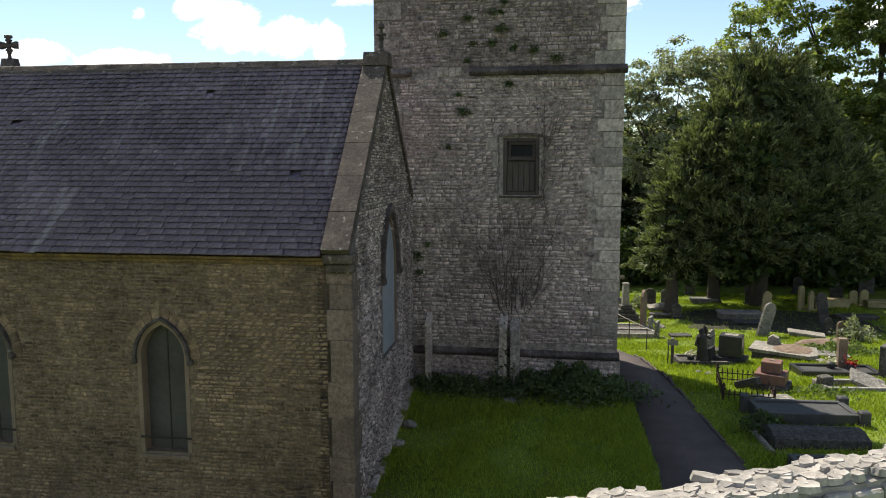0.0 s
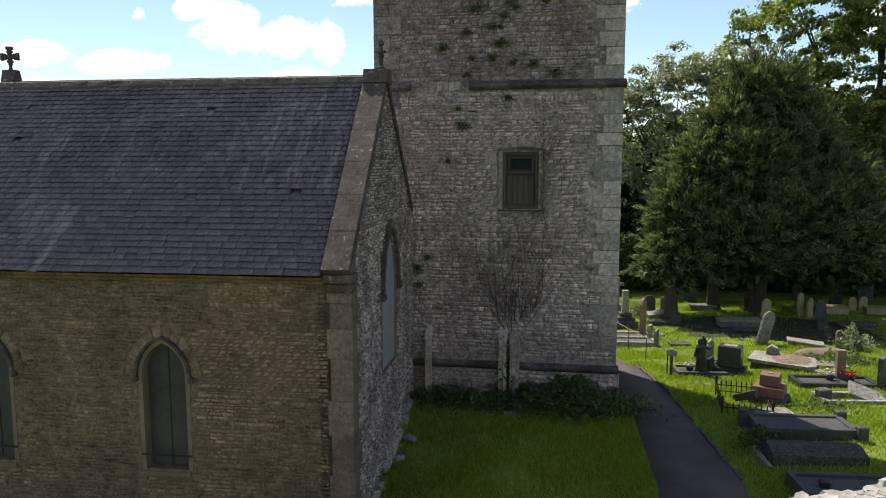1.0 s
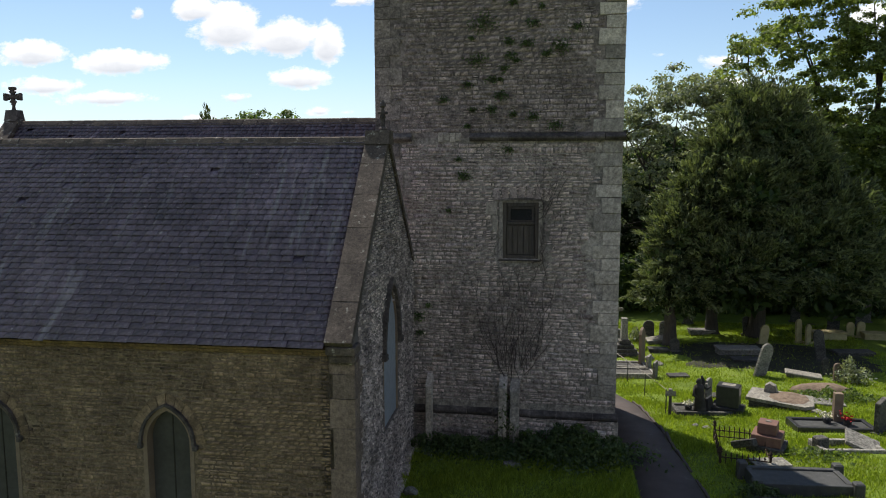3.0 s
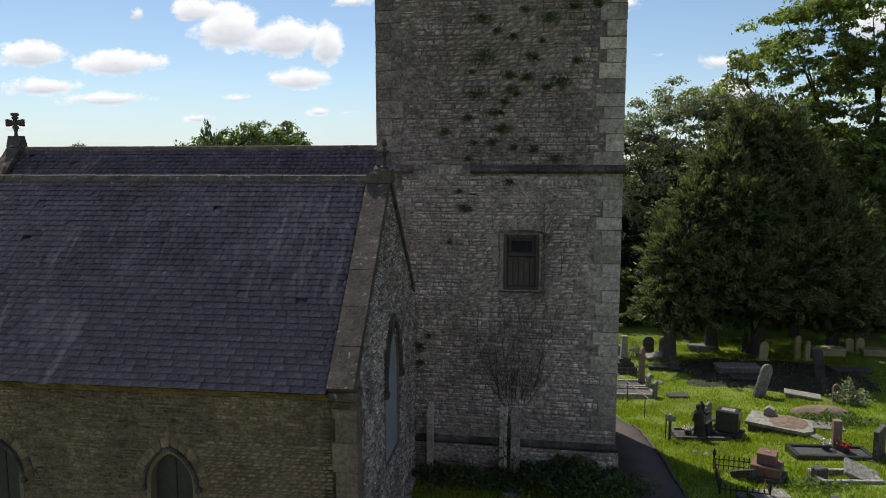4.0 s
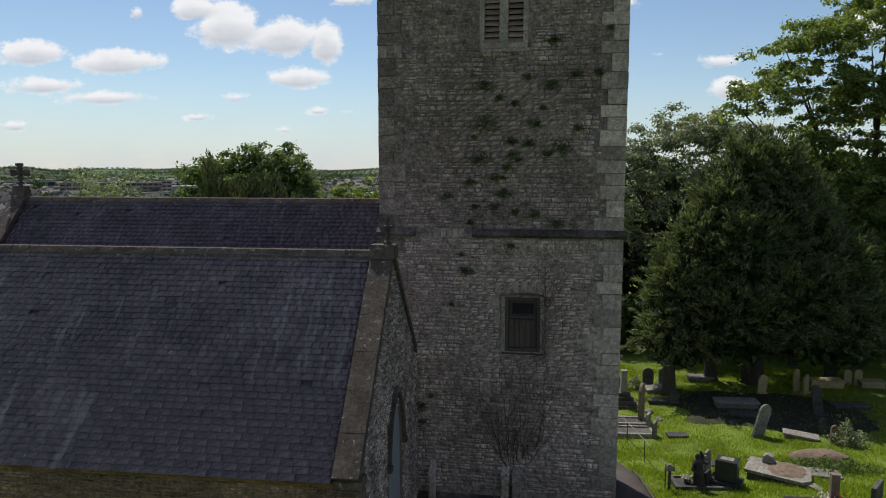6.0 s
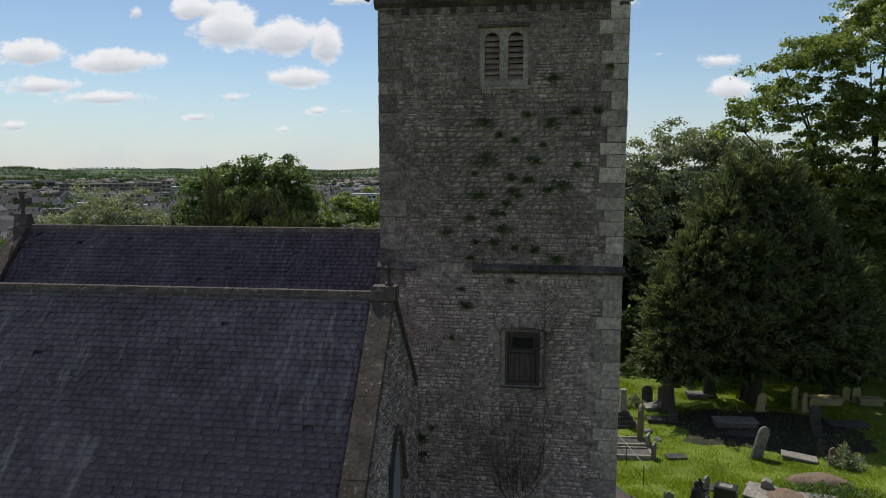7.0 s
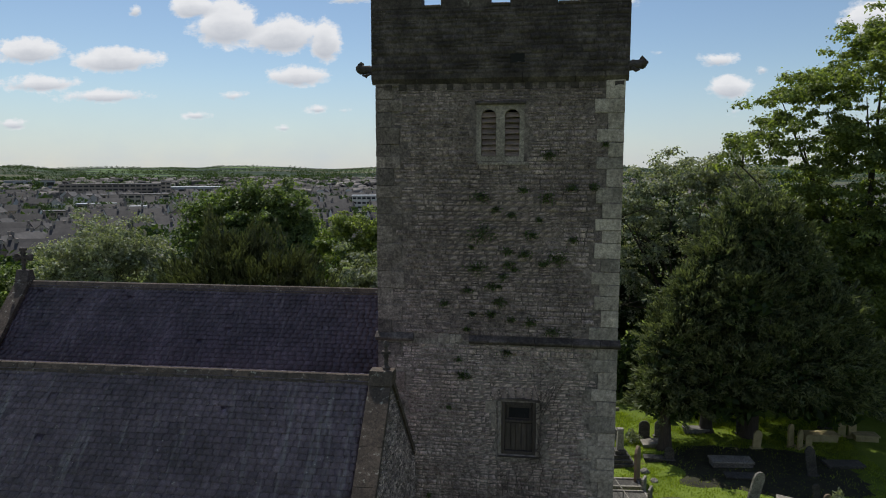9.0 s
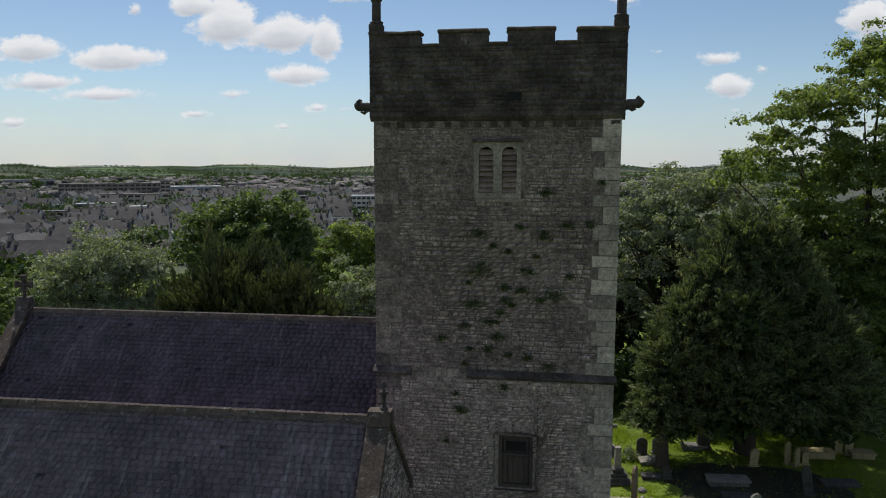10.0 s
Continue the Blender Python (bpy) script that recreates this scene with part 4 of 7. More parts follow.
    for i in range(len(o2) - 1):
        s.prism([i2[i], o2[i], o2[i + 1], i2[i + 1]], -0.05, 0.1, "x")
    s.box(-0.05, 0.13, uc - half - 0.2, uc - half - 0.01, spring - 0.25, spring - 0.1, 0.02).box(-0.05, 0.13, uc + half + 0.01, uc + half + 0.2, spring - 0.25, spring - 0.1, 0.02)
    bmesh.ops.remove_doubles(s.bm, verts=s.bm.verts[:], dist=0.0005)
    part("hood_mould", s.rough(0.008, 6), M["parapet_piece"], win)
    s = Shape()
    o2, i2 = arch_points(uc, half + 0.01, spring, apex + 0.02), arch_points(uc, half - 0.05, spring, apex - 0.06)
    for i in range(len(o2) - 1):
        s.prism([i2[i], o2[i], o2[i + 1], i2[i + 1]], -0.1, 0.012, "x")
    s.box(-0.08, 0.012, uc - half, uc - half + 0.05, sill, spring).box(-0.08, 0.015, uc + half - 0.05, uc + half, sill, spring)
    part("surround", s, M["dressed"], win)
    # footing stones along the gable
    for k in range(9):
        v = FW + 0.3 + k * 0.66
        gz = ground_z(-3.4, 15 + v)
        part("footing_stone", Shape().box(0.0, 0.16 + rng.uniform(0, 0.1), v, v + 0.62, gz - 0.3, gz + rng.uniform(0.08, 0.2), 0.03).rough(0.03, 3, v), M["quoin"], gable)

    # gable coping, stone by stone, on both slopes
    def cope(u, v0, z0, v1, z1, n, wide, name="coping_stone"):
        d = Vector((0, v1 - v0, z1 - z0))
        ln = d.length
        tilt = math.degrees(math.atan2(z1 - z0, v1 - v0))
        for i in range(n):
            a, b = ln * i / n, ln * (i + 1) / n
            s = Shape().box(-wide / 2, wide / 2, a + 0.0005, b - 0.0005, -0.05, 0.09, 0.003)
            bmesh.ops.subdivide_edges(s.bm, edges=s.bm.edges[:], cuts=1, use_grid_fill=True)
            s.rough(0.01, 4, i)
            for vtx in s.bm.verts:
                vtx.co = pose(u, v0, z0, tilt, 0, 0) @ vtx.co
            part(name, s, M["coping"], nave)
    cope(-0.21, FW - 0.2, 4.72 + 0.02, 0.0, 8.50, 6, 0.5)
    cope(-0.21, 3.05, 5.45, 0.0, 8.50, 6, 0.5)
    s = Shape().prism([(-0.3, 8.35), (0.3, 8.35), (0.16, 8.64), (-0.16, 8.64)], -0.46, 0.07, "x")
    part("apex_stone", s.rough(0.01, 4), M["coping"], nave)
    s = Shape().turned([(0.09, 0), (0.1, 0.05), (0.05, 0.1), (0.045, 0.25), (0.07, 0.3), (0.05, 0.35), (0.03, 0.5), (0.075, 0.53), (0.06, 0.6), (0.02, 0.66)], 8, (-0.12, 0.05, 8.64))
    s.box(-0.22, -0.02, 0.0, 0.1, 9.0, 9.06, 0.01)
    part("finial", s.rough(0.012, 8), M["parapet_piece"], nave, "stub of a broken stone finial")
    # aisle roof, in slates
    boards = Shape().prism([(EAVE_V + 0.2, EAVE_Z + 0.2 * SLOPE - 0.06), (0, RIDGE_Z - 0.07), (3.3, RIDGE_Z - 0.07 - 3.3 * SLOPE), (3.3, RIDGE_Z - 0.2 - 3.3 * SLOPE), (0, RIDGE_Z - 0.2), (EAVE_V + 0.2, EAVE_Z + 0.2 * SLOPE - 0.17)], left, -0.47, "x")
    roof = part("aisle_roof", boards, M["slate"], nave, "grey-purple slate roof streaked and patched with lichen")
    slates(roof, left, -0.48, EAVE_V, EAVE_Z, RIDGE_Z, 36, rng, True)
    u = left
    while u < -0.5:
        b = min(u + 0.45, -0.48)
        s = Shape().prism([(-0.17, RIDGE_Z - 0.13), (-0.05, RIDGE_Z + 0.05), (0, RIDGE_Z + 0.07), (0.05, RIDGE_Z + 0.05), (0.17, RIDGE_Z - 0.13), (0, RIDGE_Z - 0.04)], u, b - 0.006, "x")
        part("ridge_tile", s.rough(0.012, 5, u), M["coping"], nave)
        u += 0.45
    # nave roof behind, with its far gable
    v2, z2, e2 = 6.3, 9.30, 3.3
    ez = z2 - (v2 - e2) * SLOPE
    end = -1.1
    boards = Shape().prism([(e2, ez - 0.05), (v2, z2 - 0.07), (2 * v2 - e2, ez - 0.05), (2 * v2 - e2, ez - 0.2), (v2, z2 - 0.2), (e2, ez - 0.2)], -13.6, end, "x")
    roof2 = part("nave_roof", boards, M["slate"], nave, "dark slate roof of the nave")
    slates(roof2, -13.55, end, e2, ez, z2, 30, rng, False, v_ridge=v2, mat=M["slate_dark"])
    u = -13.55
    while u < end - 0.05:
        b = min(u + 0.45, end)
        s = Shape().prism([(v2 - 0.17, z2 - 0.13), (v2 - 0.05, z2 + 0.05), (v2, z2 + 0.07), (v2 + 0.05, z2 + 0.05), (v2 + 0.17, z2 - 0.13), (v2, z2 - 0.04)], u, b - 0.006, "x")
        part("ridge_tile", s.rough(0.012, 5, u), M["coping"], nave)
        u += 0.45
    part("far_gable_wall", Shape().prism([(e2 - 0.1, -1.2), (2 * v2 - e2, -1.2), (2 * v2 - e2, ez), (v2, z2 + 0.05), (e2 - 0.1, ez)], -14.1, -13.6, "x"), M["nave_stone"], nave)
    part("back_wall", Shape().box(-13.6, end, 2 * v2 - e2 - 0.7, 2 * v2 - e2 - 0.1, -1.2, ez - 0.1), M["nave_stone"], nave)
    part("end_wall", Shape().prism([(FW, -1.2), (3.3, -1.2), (3.3, 4.6), (0, 8.2), (FW, 4.7)], left - 0.5, left, "x"), M["nave_stone"], nave)
    part("valley_gutter", Shape().box(left, -0.6, 3.0, 3.5, 4.6, 4.78), M["coping"], nave)
    cope(-13.8, e2 - 0.2, ez + 0.0, v2, z2 + 0.12, 8, 0.5)
    cope(-13.8, 2 * v2 - e2, ez, v2, z2 + 0.12, 8, 0.5)
    # cross on the far gable
    s = Shape().prism([(v2 - 0.22, z2 + 0.05), (v2 + 0.22, z2 + 0.05), (v2 + 0.1, z2 + 0.42), (v2 - 0.1, z2 + 0.42)], -14.05, -13.6, "x")
    c = (-13.83, v2, z2 + 0.85)
    s.turned([(0.07, 0), (0.05, 0.1), (0.045, 0.3)], 8, (c[0], v2, z2 + 0.42))
    s.box(c[0] - 0.3, c[0] + 0.3, v2 - 0.05, v2 + 0.05, c[2] - 0.06, c[2] + 0.06, 0.02).box(c[0] - 0.06, c[0] + 0.06, v2 - 0.05, v2 + 0.05, c[2] - 0.28, c[2] + 0.3, 0.02)
    for dx, dz in ((-0.27, 0), (0.27, 0), (0, 0.27)):
        s.box(c[0] + dx - (0.05 if dx else 0.12), c[0] + dx + (0.05 if dx else 0.12), v2 - 0.06, v2 + 0.06, c[2] + dz - (0.12 if dx else 0.05), c[2] + dz + (0.12 if dx else 0.05), 0.02)
    for k in range(8):
        a = math.radians(45 * k + 22)
        s.box(-0.035, 0.035, -0.04, 0.04, -0.03, 0.03, 0, pose(c[0] + 0.17 * math.cos(a), v2, c[2] + 0.17 * math.sin(a), 0, -math.degrees(a), 0))
    part("gable_cross", s.rough(0.008, 8), M["parapet_piece"], nave, "dark carved stone cross finial")


def slates(roof, u0, u1, v_eave, z_eave, z_ridge, rows, rng, pieces, v_ridge=0.0, mat=None):
    """Overlapping slates in courses up one slope, each course riding proud of the one below."""
    slope_v, slope_z = v_ridge - v_eave, z_ridge - z_eave
    ln = math.hypot(slope_v, slope_z)
    along = Vector((0, slope_v / ln, slope_z / ln))
    out = Vector((0, -slope_z / ln, slope_v / ln))
    step = ln / rows
    vs, fs, made, shared = [], [], 0, {}
    origin = Vector((0, v_eave, z_eave))
    for r in range(rows):
        width = 0.27 if r < 5 else 0.24 if r < rows * 0.5 else 0.2
        ragged = 0.012 if r < 4 else 0.004
        u = u0 - rng.uniform(0, width) - (width / 2 if r % 2 else 0)
        while u < u1:
            w = width * rng.uniform(0.8, 1.15)
            a, b = max(u, u0), min(u + w, u1)
            u += w
            if b - a < 0.04 or rng.random() < 0.003:
                continue
            b -= 0.004
            low = r * step - rng.uniform(0.0, ragged)
            if rng.random() < 0.02:
                low -= rng.uniform(0.015, 0.05)
            high = low + step * 1.6
            lift = 0.036 + rng.uniform(0, 0.005) + (rng.uniform(0.002, 0.012) if rng.random() < 0.04 else 0)
            skew = rng.uniform(-0.004, 0.004) if rng.random() < 0.85 else rng.uniform(-0.015, 0.015)

            def corner(uu, q, o):
                return origin + along * q + out * o + Vector((uu, 0, 0))
            pts = [corner(a, low, lift), corner(b, low + skew, lift), corner(b, high, -0.004), corner(a, high, -0.004),
                   corner(a, low, lift + 0.016), corner(b, low + skew, lift + 0.016), corner(b, high, 0.004), corner(a, high, 0.004)]
            near = pieces and r < 13 and -5.6 < (a + b) / 2 < -0.5 and made < 300
            if near:
                c = pts[0]
                key = round((b - a) / 0.015)
                if key not in shared:
                    ob = raw("slate", [p - c for p in pts], SLATE_FACES, M["slate_piece"], roof)
                    shared[key] = ob.data
                else:
                    ob = new("slate", shared[key])
                    ob.parent = roof
                ob.location = c
                made += 1
            else:
                n = len(vs)
                vs += [tuple(p) for p in pts]
                fs += [tuple(n + i for i in f) for f in SLATE_FACES]
    tagged(raw("slating", vs, fs, mat or M["slate"], roof), kind="stuff")


SLATE_FACES = [(0, 3, 2, 1), (4, 5, 6, 7), (0, 1, 5, 4), (1, 2, 6, 5), (3, 0, 4, 7)]
M["gable_piece"] = material("gable_piece", [(0.20, 0.165, 0.155), (0.37, 0.315, 0.295), (0.58, 0.50, 0.47)], 1.2, mottle=0.7, per_piece=0.55, bump=0.6, bump_scale=35)
build_nave()

# ---- trees ----
M["bark"] = material("bark", [(0.045, 0.038, 0.03), (0.09, 0.075, 0.058)], 5.0, bump=0.8, bump_scale=18, stretch=(3, 3, 0.5))
M["yew_leaf"] = leaf_material("yew_needles", (0.04, 0.054, 0.028), (0.20, 0.225, 0.105), 0.3, (1.25, 1.35, 0.65))
M["gold_leaf"] = leaf_material("olive_needles", (0.04, 0.049, 0.02), (0.13, 0.142, 0.062), 0.2, (1.2, 1.3, 0.7))
M["lime_leaf"] = leaf_material("bright_leaves", (0.08, 0.105, 0.036), (0.235, 0.28, 0.10), 0.52)
M["maple_leaf"] = leaf_material("green_leaves", (0.05, 0.076, 0.028), (0.17, 0.225, 0.08), 0.4)
M["ash_leaf"] = leaf_material("grey_green_leaves", (0.10, 0.118, 0.085), (0.31, 0.33, 0.25), 0.36)
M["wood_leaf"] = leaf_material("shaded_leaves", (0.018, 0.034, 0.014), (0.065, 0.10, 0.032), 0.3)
M["weed_leaf"] = leaf_material("weed_leaves", (0.035, 0.055, 0.022), (0.10, 0.14, 0.05), 0.3)
M["grass"] = leaf_material("grass_blades", (0.12, 0.17, 0.018), (0.29, 0.35, 0.05), 0.4)


def leaf_mesh(centres, size, rs, long=1.0, droop=0.0, heading=None):
    """A bent diamond of two triangles for each centre."""
    n = len(centres)
    a = rs.normal(size=(n, 3))
    if heading is not None:
        a = a * 0.45 + heading
    a[:, 2] -= droop
    a /= np.linalg.norm(a, axis=1, keepdims=True) + 1e-9
    b = np.cross(a, rs.normal(size=(n, 3)))
    b /= np.linalg.norm(b, axis=1, keepdims=True) + 1e-9
    c = np.cross(a, b)
    s = (size * rs.uniform(0.6, 1.35, n))[:, None]
    p0, p2 = centres - a * s * long * 0.5, centres + a * s * long * 0.5
    p1 = centres + b * s * 0.32 + c * s * 0.12
    p3 = centres - b * s * 0.32 + c * s * 0.12
    vs = np.stack([p0, p1, p2, p3], 1).reshape(-1, 3)
    k = 4 * np.arange(n)[:, None]
    fs = np.concatenate([k + np.array([0, 1, 2]), k + np.array([0, 2, 3])], 1).reshape(-1, 3)
    return vs, fs


def crown_points(lobes, clusters, per, spread, rs, shell=0.55, squash=0.7):
    vol = np.array([l[3] * l[4] * l[5] for l in lobes]) ** 0.75
    pick = rs.choice(len(lobes), clusters, p=vol / vol.sum())
    d = rs.normal(size=(clusters, 3))
    d /= np.linalg.norm(d, axis=1, keepdims=True)
    d[:, 2] = np.where(d[:, 2] < -0.55, -d[:, 2], d[:, 2])
    r = shell + (1.04 - shell) * rs.uniform(0, 1, clusters) ** 0.6
    L = np.array(lobes)
    lump = np.array([0.88 + 0.5 * noise.noise(Vector(q * 2.2) + Vector((float(k), 0, 0))) for q, k in zip(d, pick)])
    mid = L[pick, :3] + d * L[pick, 3:] * (r * lump)[:, None]
    size = spread * rs.uniform(0.6, 1.4, clusters)
    pts = np.repeat(mid, per, 0) + np.clip(rs.normal(size=(clusters * per, 3)), -1.7, 1.7) * np.repeat(size, per)[:, None] * np.array([1, 1, squash])
    return mid, pts, np.repeat(d, per, 0)


def clump_leaves(mid, out, per, spread, size, rs):
    """Leaves lying over domed clumps, so that each bough end catches light above and is hollow below, with stray leaves round it."""
    n = len(mid) * per
    R = np.repeat(spread * rs.uniform(0.75, 1.75, len(mid)), per)
    d = rs.normal(size=(n, 3))
    d /= np.linalg.norm(d, axis=1, keepdims=True)
    d[:, 2] = np.where(d[:, 2] < -0.25, -0.7 * d[:, 2], d[:, 2])
    far = np.where(rs.uniform(0, 1, n) < 0.16, rs.uniform(1.0, 1.55, n), rs.uniform(0.62, 1.02, n))
    pts = np.repeat(mid, per, 0) + d * (R * far)[:, None] * np.array([1.0, 1.0, 0.8]) + out * (R * 0.25)[:, None]
    normal = d + 0.5 * rs.normal(size=(n, 3)) + np.array([0, 0, 0.35])
    normal /= np.linalg.norm(normal, axis=1, keepdims=True) + 1e-9
    a = np.cross(normal, rs.normal(size=(n, 3)))
    a /= np.linalg.norm(a, axis=1, keepdims=True) + 1e-9
    b = np.cross(normal, a)
    q = (size * rs.uniform(0.65, 1.35, n))[:, None]
    p0, p2 = pts - a * q * 0.6, pts + a * q * 0.6
    p1, p3 = pts + b * q * 0.36 + normal * q * 0.1, pts - b * q * 0.36 + normal * q * 0.1
    vs = np.stack([p0, p1, p2, p3], 1).reshape(-1, 3)
    k = 4 * np.arange(n)[:, None]
    return vs, np.concatenate([k + np.array([0, 1, 2]), k + np.array([0, 2, 3])], 1).reshape(-1, 3)


def tree(name, label, x, y, lobes, trunk_r, fork, leaf, clusters, per, size, spread, seed, needle=False, stems=((0, 0),), limbs=9, shell=0.55, plume=0.0, inner=0):
    """lobes: (dx, dy, height, rx, ry, rz) of the crown's heaps, from the trunk's foot."""
    rs, rng = np.random.RandomState(seed), random.Random(seed)
    gz = ground_z(x, y)
    top = thing(name, x, y, gz - 0.1, label, "tree")
    if not needle:
        clusters, per = int(clusters * 0.6), int(per * 1.75)
    mid, pts, out = crown_points(lobes, clusters, per, spread, rs, shell)
    for k, (sx, sy) in enumerate(stems):
        s = Shape()
        hgt = fork * (1 if k == 0 else 0.85)
        path = [(sx + 0.06 * math.sin(3 * q + k), sy + 0.05 * math.cos(2 * q), hgt * q) for q in (0, 0.08, 0.3, 0.65, 1.0)]
        s.tube(path, [trunk_r * f * (1 if k == 0 else 0.75) for f in (1.5, 1.1, 0.95, 0.85, 0.7)], 10)
        part("trunk", s.rough(0.05, 1.5, seed + k), M["bark"], top, smooth=True)
    for k in range(limbs):
        lobe = lobes[k % len(lobes)]
        sx, sy = stems[k % len(stems)]
        a = Vector((sx, sy, fork * rng.uniform(0.7, 1.0)))
        b = Vector(lobe[:3]) + Vector([rng.uniform(-0.6, 0.6) * lobe[3 + i] for i in range(3)])
        m = a.lerp(b, 0.5) + Vector((rng.uniform(-0.5, 0.5), rng.uniform(-0.5, 0.5), rng.uniform(-0.2, 0.8)))
        s = Shape()
        r = trunk_r * rng.uniform(0.28, 0.5)
        s.tube([a, a.lerp(m, 0.5), m, m.lerp(b, 0.5), b], [r, r * 0.85, r * 0.65, r * 0.4, r * 0.12], 6)
        for j in range(6):
            c = Vector(mid[rng.randrange(len(mid))])
            if (c - b).length < 1.2 * max(lobe[3:]):
                st = m.lerp(b, rng.uniform(0.1, 0.9))
                s.tube([st, st.lerp(c, 0.55) + Vector((0, 0, 0.15)), c], [r * 0.3, r * 0.2, 0.012], 4)
        part("limb", s, M["bark"], top, smooth=True)
    if needle:
        # feathery sprays that reach outwards and hang at the tip
        k = rs.uniform(-0.7, 0.75, len(pts))
        core = np.repeat(mid, per, 0)
        pts = core + (pts - core) * (0.42 - 0.25 * k)[:, None] + out * (k * spread * 2.2)[:, None]
        pts[:, 2] += 0.25 * spread - 0.9 * spread * np.clip(k, 0, 1) ** 2
        pts[:, 2] += plume * spread * 1.8 * np.clip(k, 0, 1)
        vs, fs = leaf_mesh(pts, size, rs, 2.3, 0.15, out * 0.9 + np.array([0, 0, plume]))
    else:
        vs, fs = clump_leaves(mid, out, per, spread * 0.95, size, rs)
    tagged(raw("crown", vs, fs, leaf, top), kind="stuff")
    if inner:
        # dark leaves added in the heart of the crown to block light
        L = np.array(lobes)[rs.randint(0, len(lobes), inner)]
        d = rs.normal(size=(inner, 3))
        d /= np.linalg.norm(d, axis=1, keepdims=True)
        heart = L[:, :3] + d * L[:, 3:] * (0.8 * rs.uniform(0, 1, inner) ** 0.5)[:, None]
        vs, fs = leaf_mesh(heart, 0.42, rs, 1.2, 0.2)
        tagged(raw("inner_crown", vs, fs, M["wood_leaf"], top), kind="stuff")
    return top


tree("yew_tree", "broad dark green yew tree spreading over old graves", 10.2, 36.8,
     [(-0.6, 0.4, 5.6, 3.8, 3.4, 4.4), (-0.7, 0, 10.4, 1.5, 1.7, 2.4), (0.5, 0, 10.0, 1.6, 1.7, 2.4), (-4.1, -1.4, 4.2, 1.9, 2.0, 3.2), (-3.0, -0.8, 6.8, 1.9, 2.0, 2.5), (-1.9, -0.6, 8.8, 1.7, 1.7, 2.0),
      (2.9, -0.5, 5.0, 2.3, 2.4, 3.8), (1.2, -1.6, 4.2, 3.0, 2.0, 3.0), (-1.4, -2.0, 3.6, 3.0, 1.8, 2.6), (1.6, 0, 8.0, 1.9, 1.9, 2.7), (-4.2, -1.6, 2.8, 2.2, 2.0, 2.0), (3.2, -1.2, 3.4, 2.8, 2.2, 2.6), (-1.2, -1.4, 7.2, 2.0, 1.7, 2.1)],
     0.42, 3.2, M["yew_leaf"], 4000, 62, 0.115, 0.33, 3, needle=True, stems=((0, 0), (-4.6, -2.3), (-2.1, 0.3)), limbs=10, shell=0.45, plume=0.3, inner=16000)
tree("lime_tree", "tall spreading broadleaf tree with bright sunlit leaves", 18.0, 44.0,
     [(-6.8, -2, 14.6, 2.4, 2.0, 1.7), (-3.6, -1, 17.0, 3.3, 2.8, 2.6), (0.8, 0, 19.6, 4.0, 3.6, 3.2), (-1.0, -1, 13.2, 4.8, 3.6, 3.6), (5.0, 0, 15.5, 5.0, 4.6, 6.0), (3.0, -2, 8.0, 5.0, 3.6, 4.2), (-4.0, 0.5, 9.5, 3.6, 3.0, 3.6), (7, -3, 8, 4, 4, 5), (-2, -3, 7, 4, 3, 4), (2, -4, 11, 4, 3, 4), (-1, -4, 3.6, 4.5, 3, 3)],
     0.5, 7.0, M["lime_leaf"], 3000, 62, 0.165, 0.42, 7, limbs=16, shell=0.3)
tree("ash_tree", "pale grey-green ash tree behind the yew", 8.2, 47.5,
     [(0, 0, 11.0, 3.8, 3.0, 4.4), (-3.0, -1, 9.4, 2.4, 2.2, 4.2), (3.0, 0, 10.2, 2.8, 2.8, 4.4), (-3.6, -1, 5.0, 2.2, 2.2, 3.6)],
     0.3, 5.0, M["ash_leaf"], 600, 46, 0.17, 0.46, 9, limbs=12, shell=0.5)
woods = [(3.5, 56, 1.0), (4.2, 50.5, 0.85), (-1.5, 60, 1.0), (9, 58, 1.05), (14.5, 54, 0.95), (20, 53, 1.1), (25.5, 52, 1.15), (30, 50, 1.1), (34, 46, 1.1), (27, 45, 1.0), (31, 57, 1.3), (39, 52, 1.2)]
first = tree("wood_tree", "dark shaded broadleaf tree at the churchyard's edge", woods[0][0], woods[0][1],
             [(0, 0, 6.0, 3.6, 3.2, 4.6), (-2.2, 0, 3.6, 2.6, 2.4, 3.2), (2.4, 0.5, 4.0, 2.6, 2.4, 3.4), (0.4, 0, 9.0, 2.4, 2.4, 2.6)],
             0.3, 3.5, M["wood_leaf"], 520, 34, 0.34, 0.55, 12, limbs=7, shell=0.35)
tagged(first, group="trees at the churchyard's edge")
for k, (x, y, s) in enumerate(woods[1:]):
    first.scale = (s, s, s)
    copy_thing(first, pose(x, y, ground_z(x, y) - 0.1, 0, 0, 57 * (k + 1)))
first.scale = (1, 1, 1)
tree("maple_tree", "large leafy green maple beyond the nave roof", -23.4, 52.0,
     [(-0.5, 0, 7.2, 5.6, 4.6, 5.0), (2.6, 0, 10.2, 2.6, 2.4, 3.0), (-3.0, 0, 9.2, 3.0, 3.0, 2.9), (0.4, 0, 10.4, 2.6, 2.6, 2.6), (3.4, -1, 6.8, 2.4, 2.6, 3.4)],
     0.4, 4.0, M["maple_leaf"], 1400, 46, 0.21, 0.5, 21, limbs=10, shell=0.5)
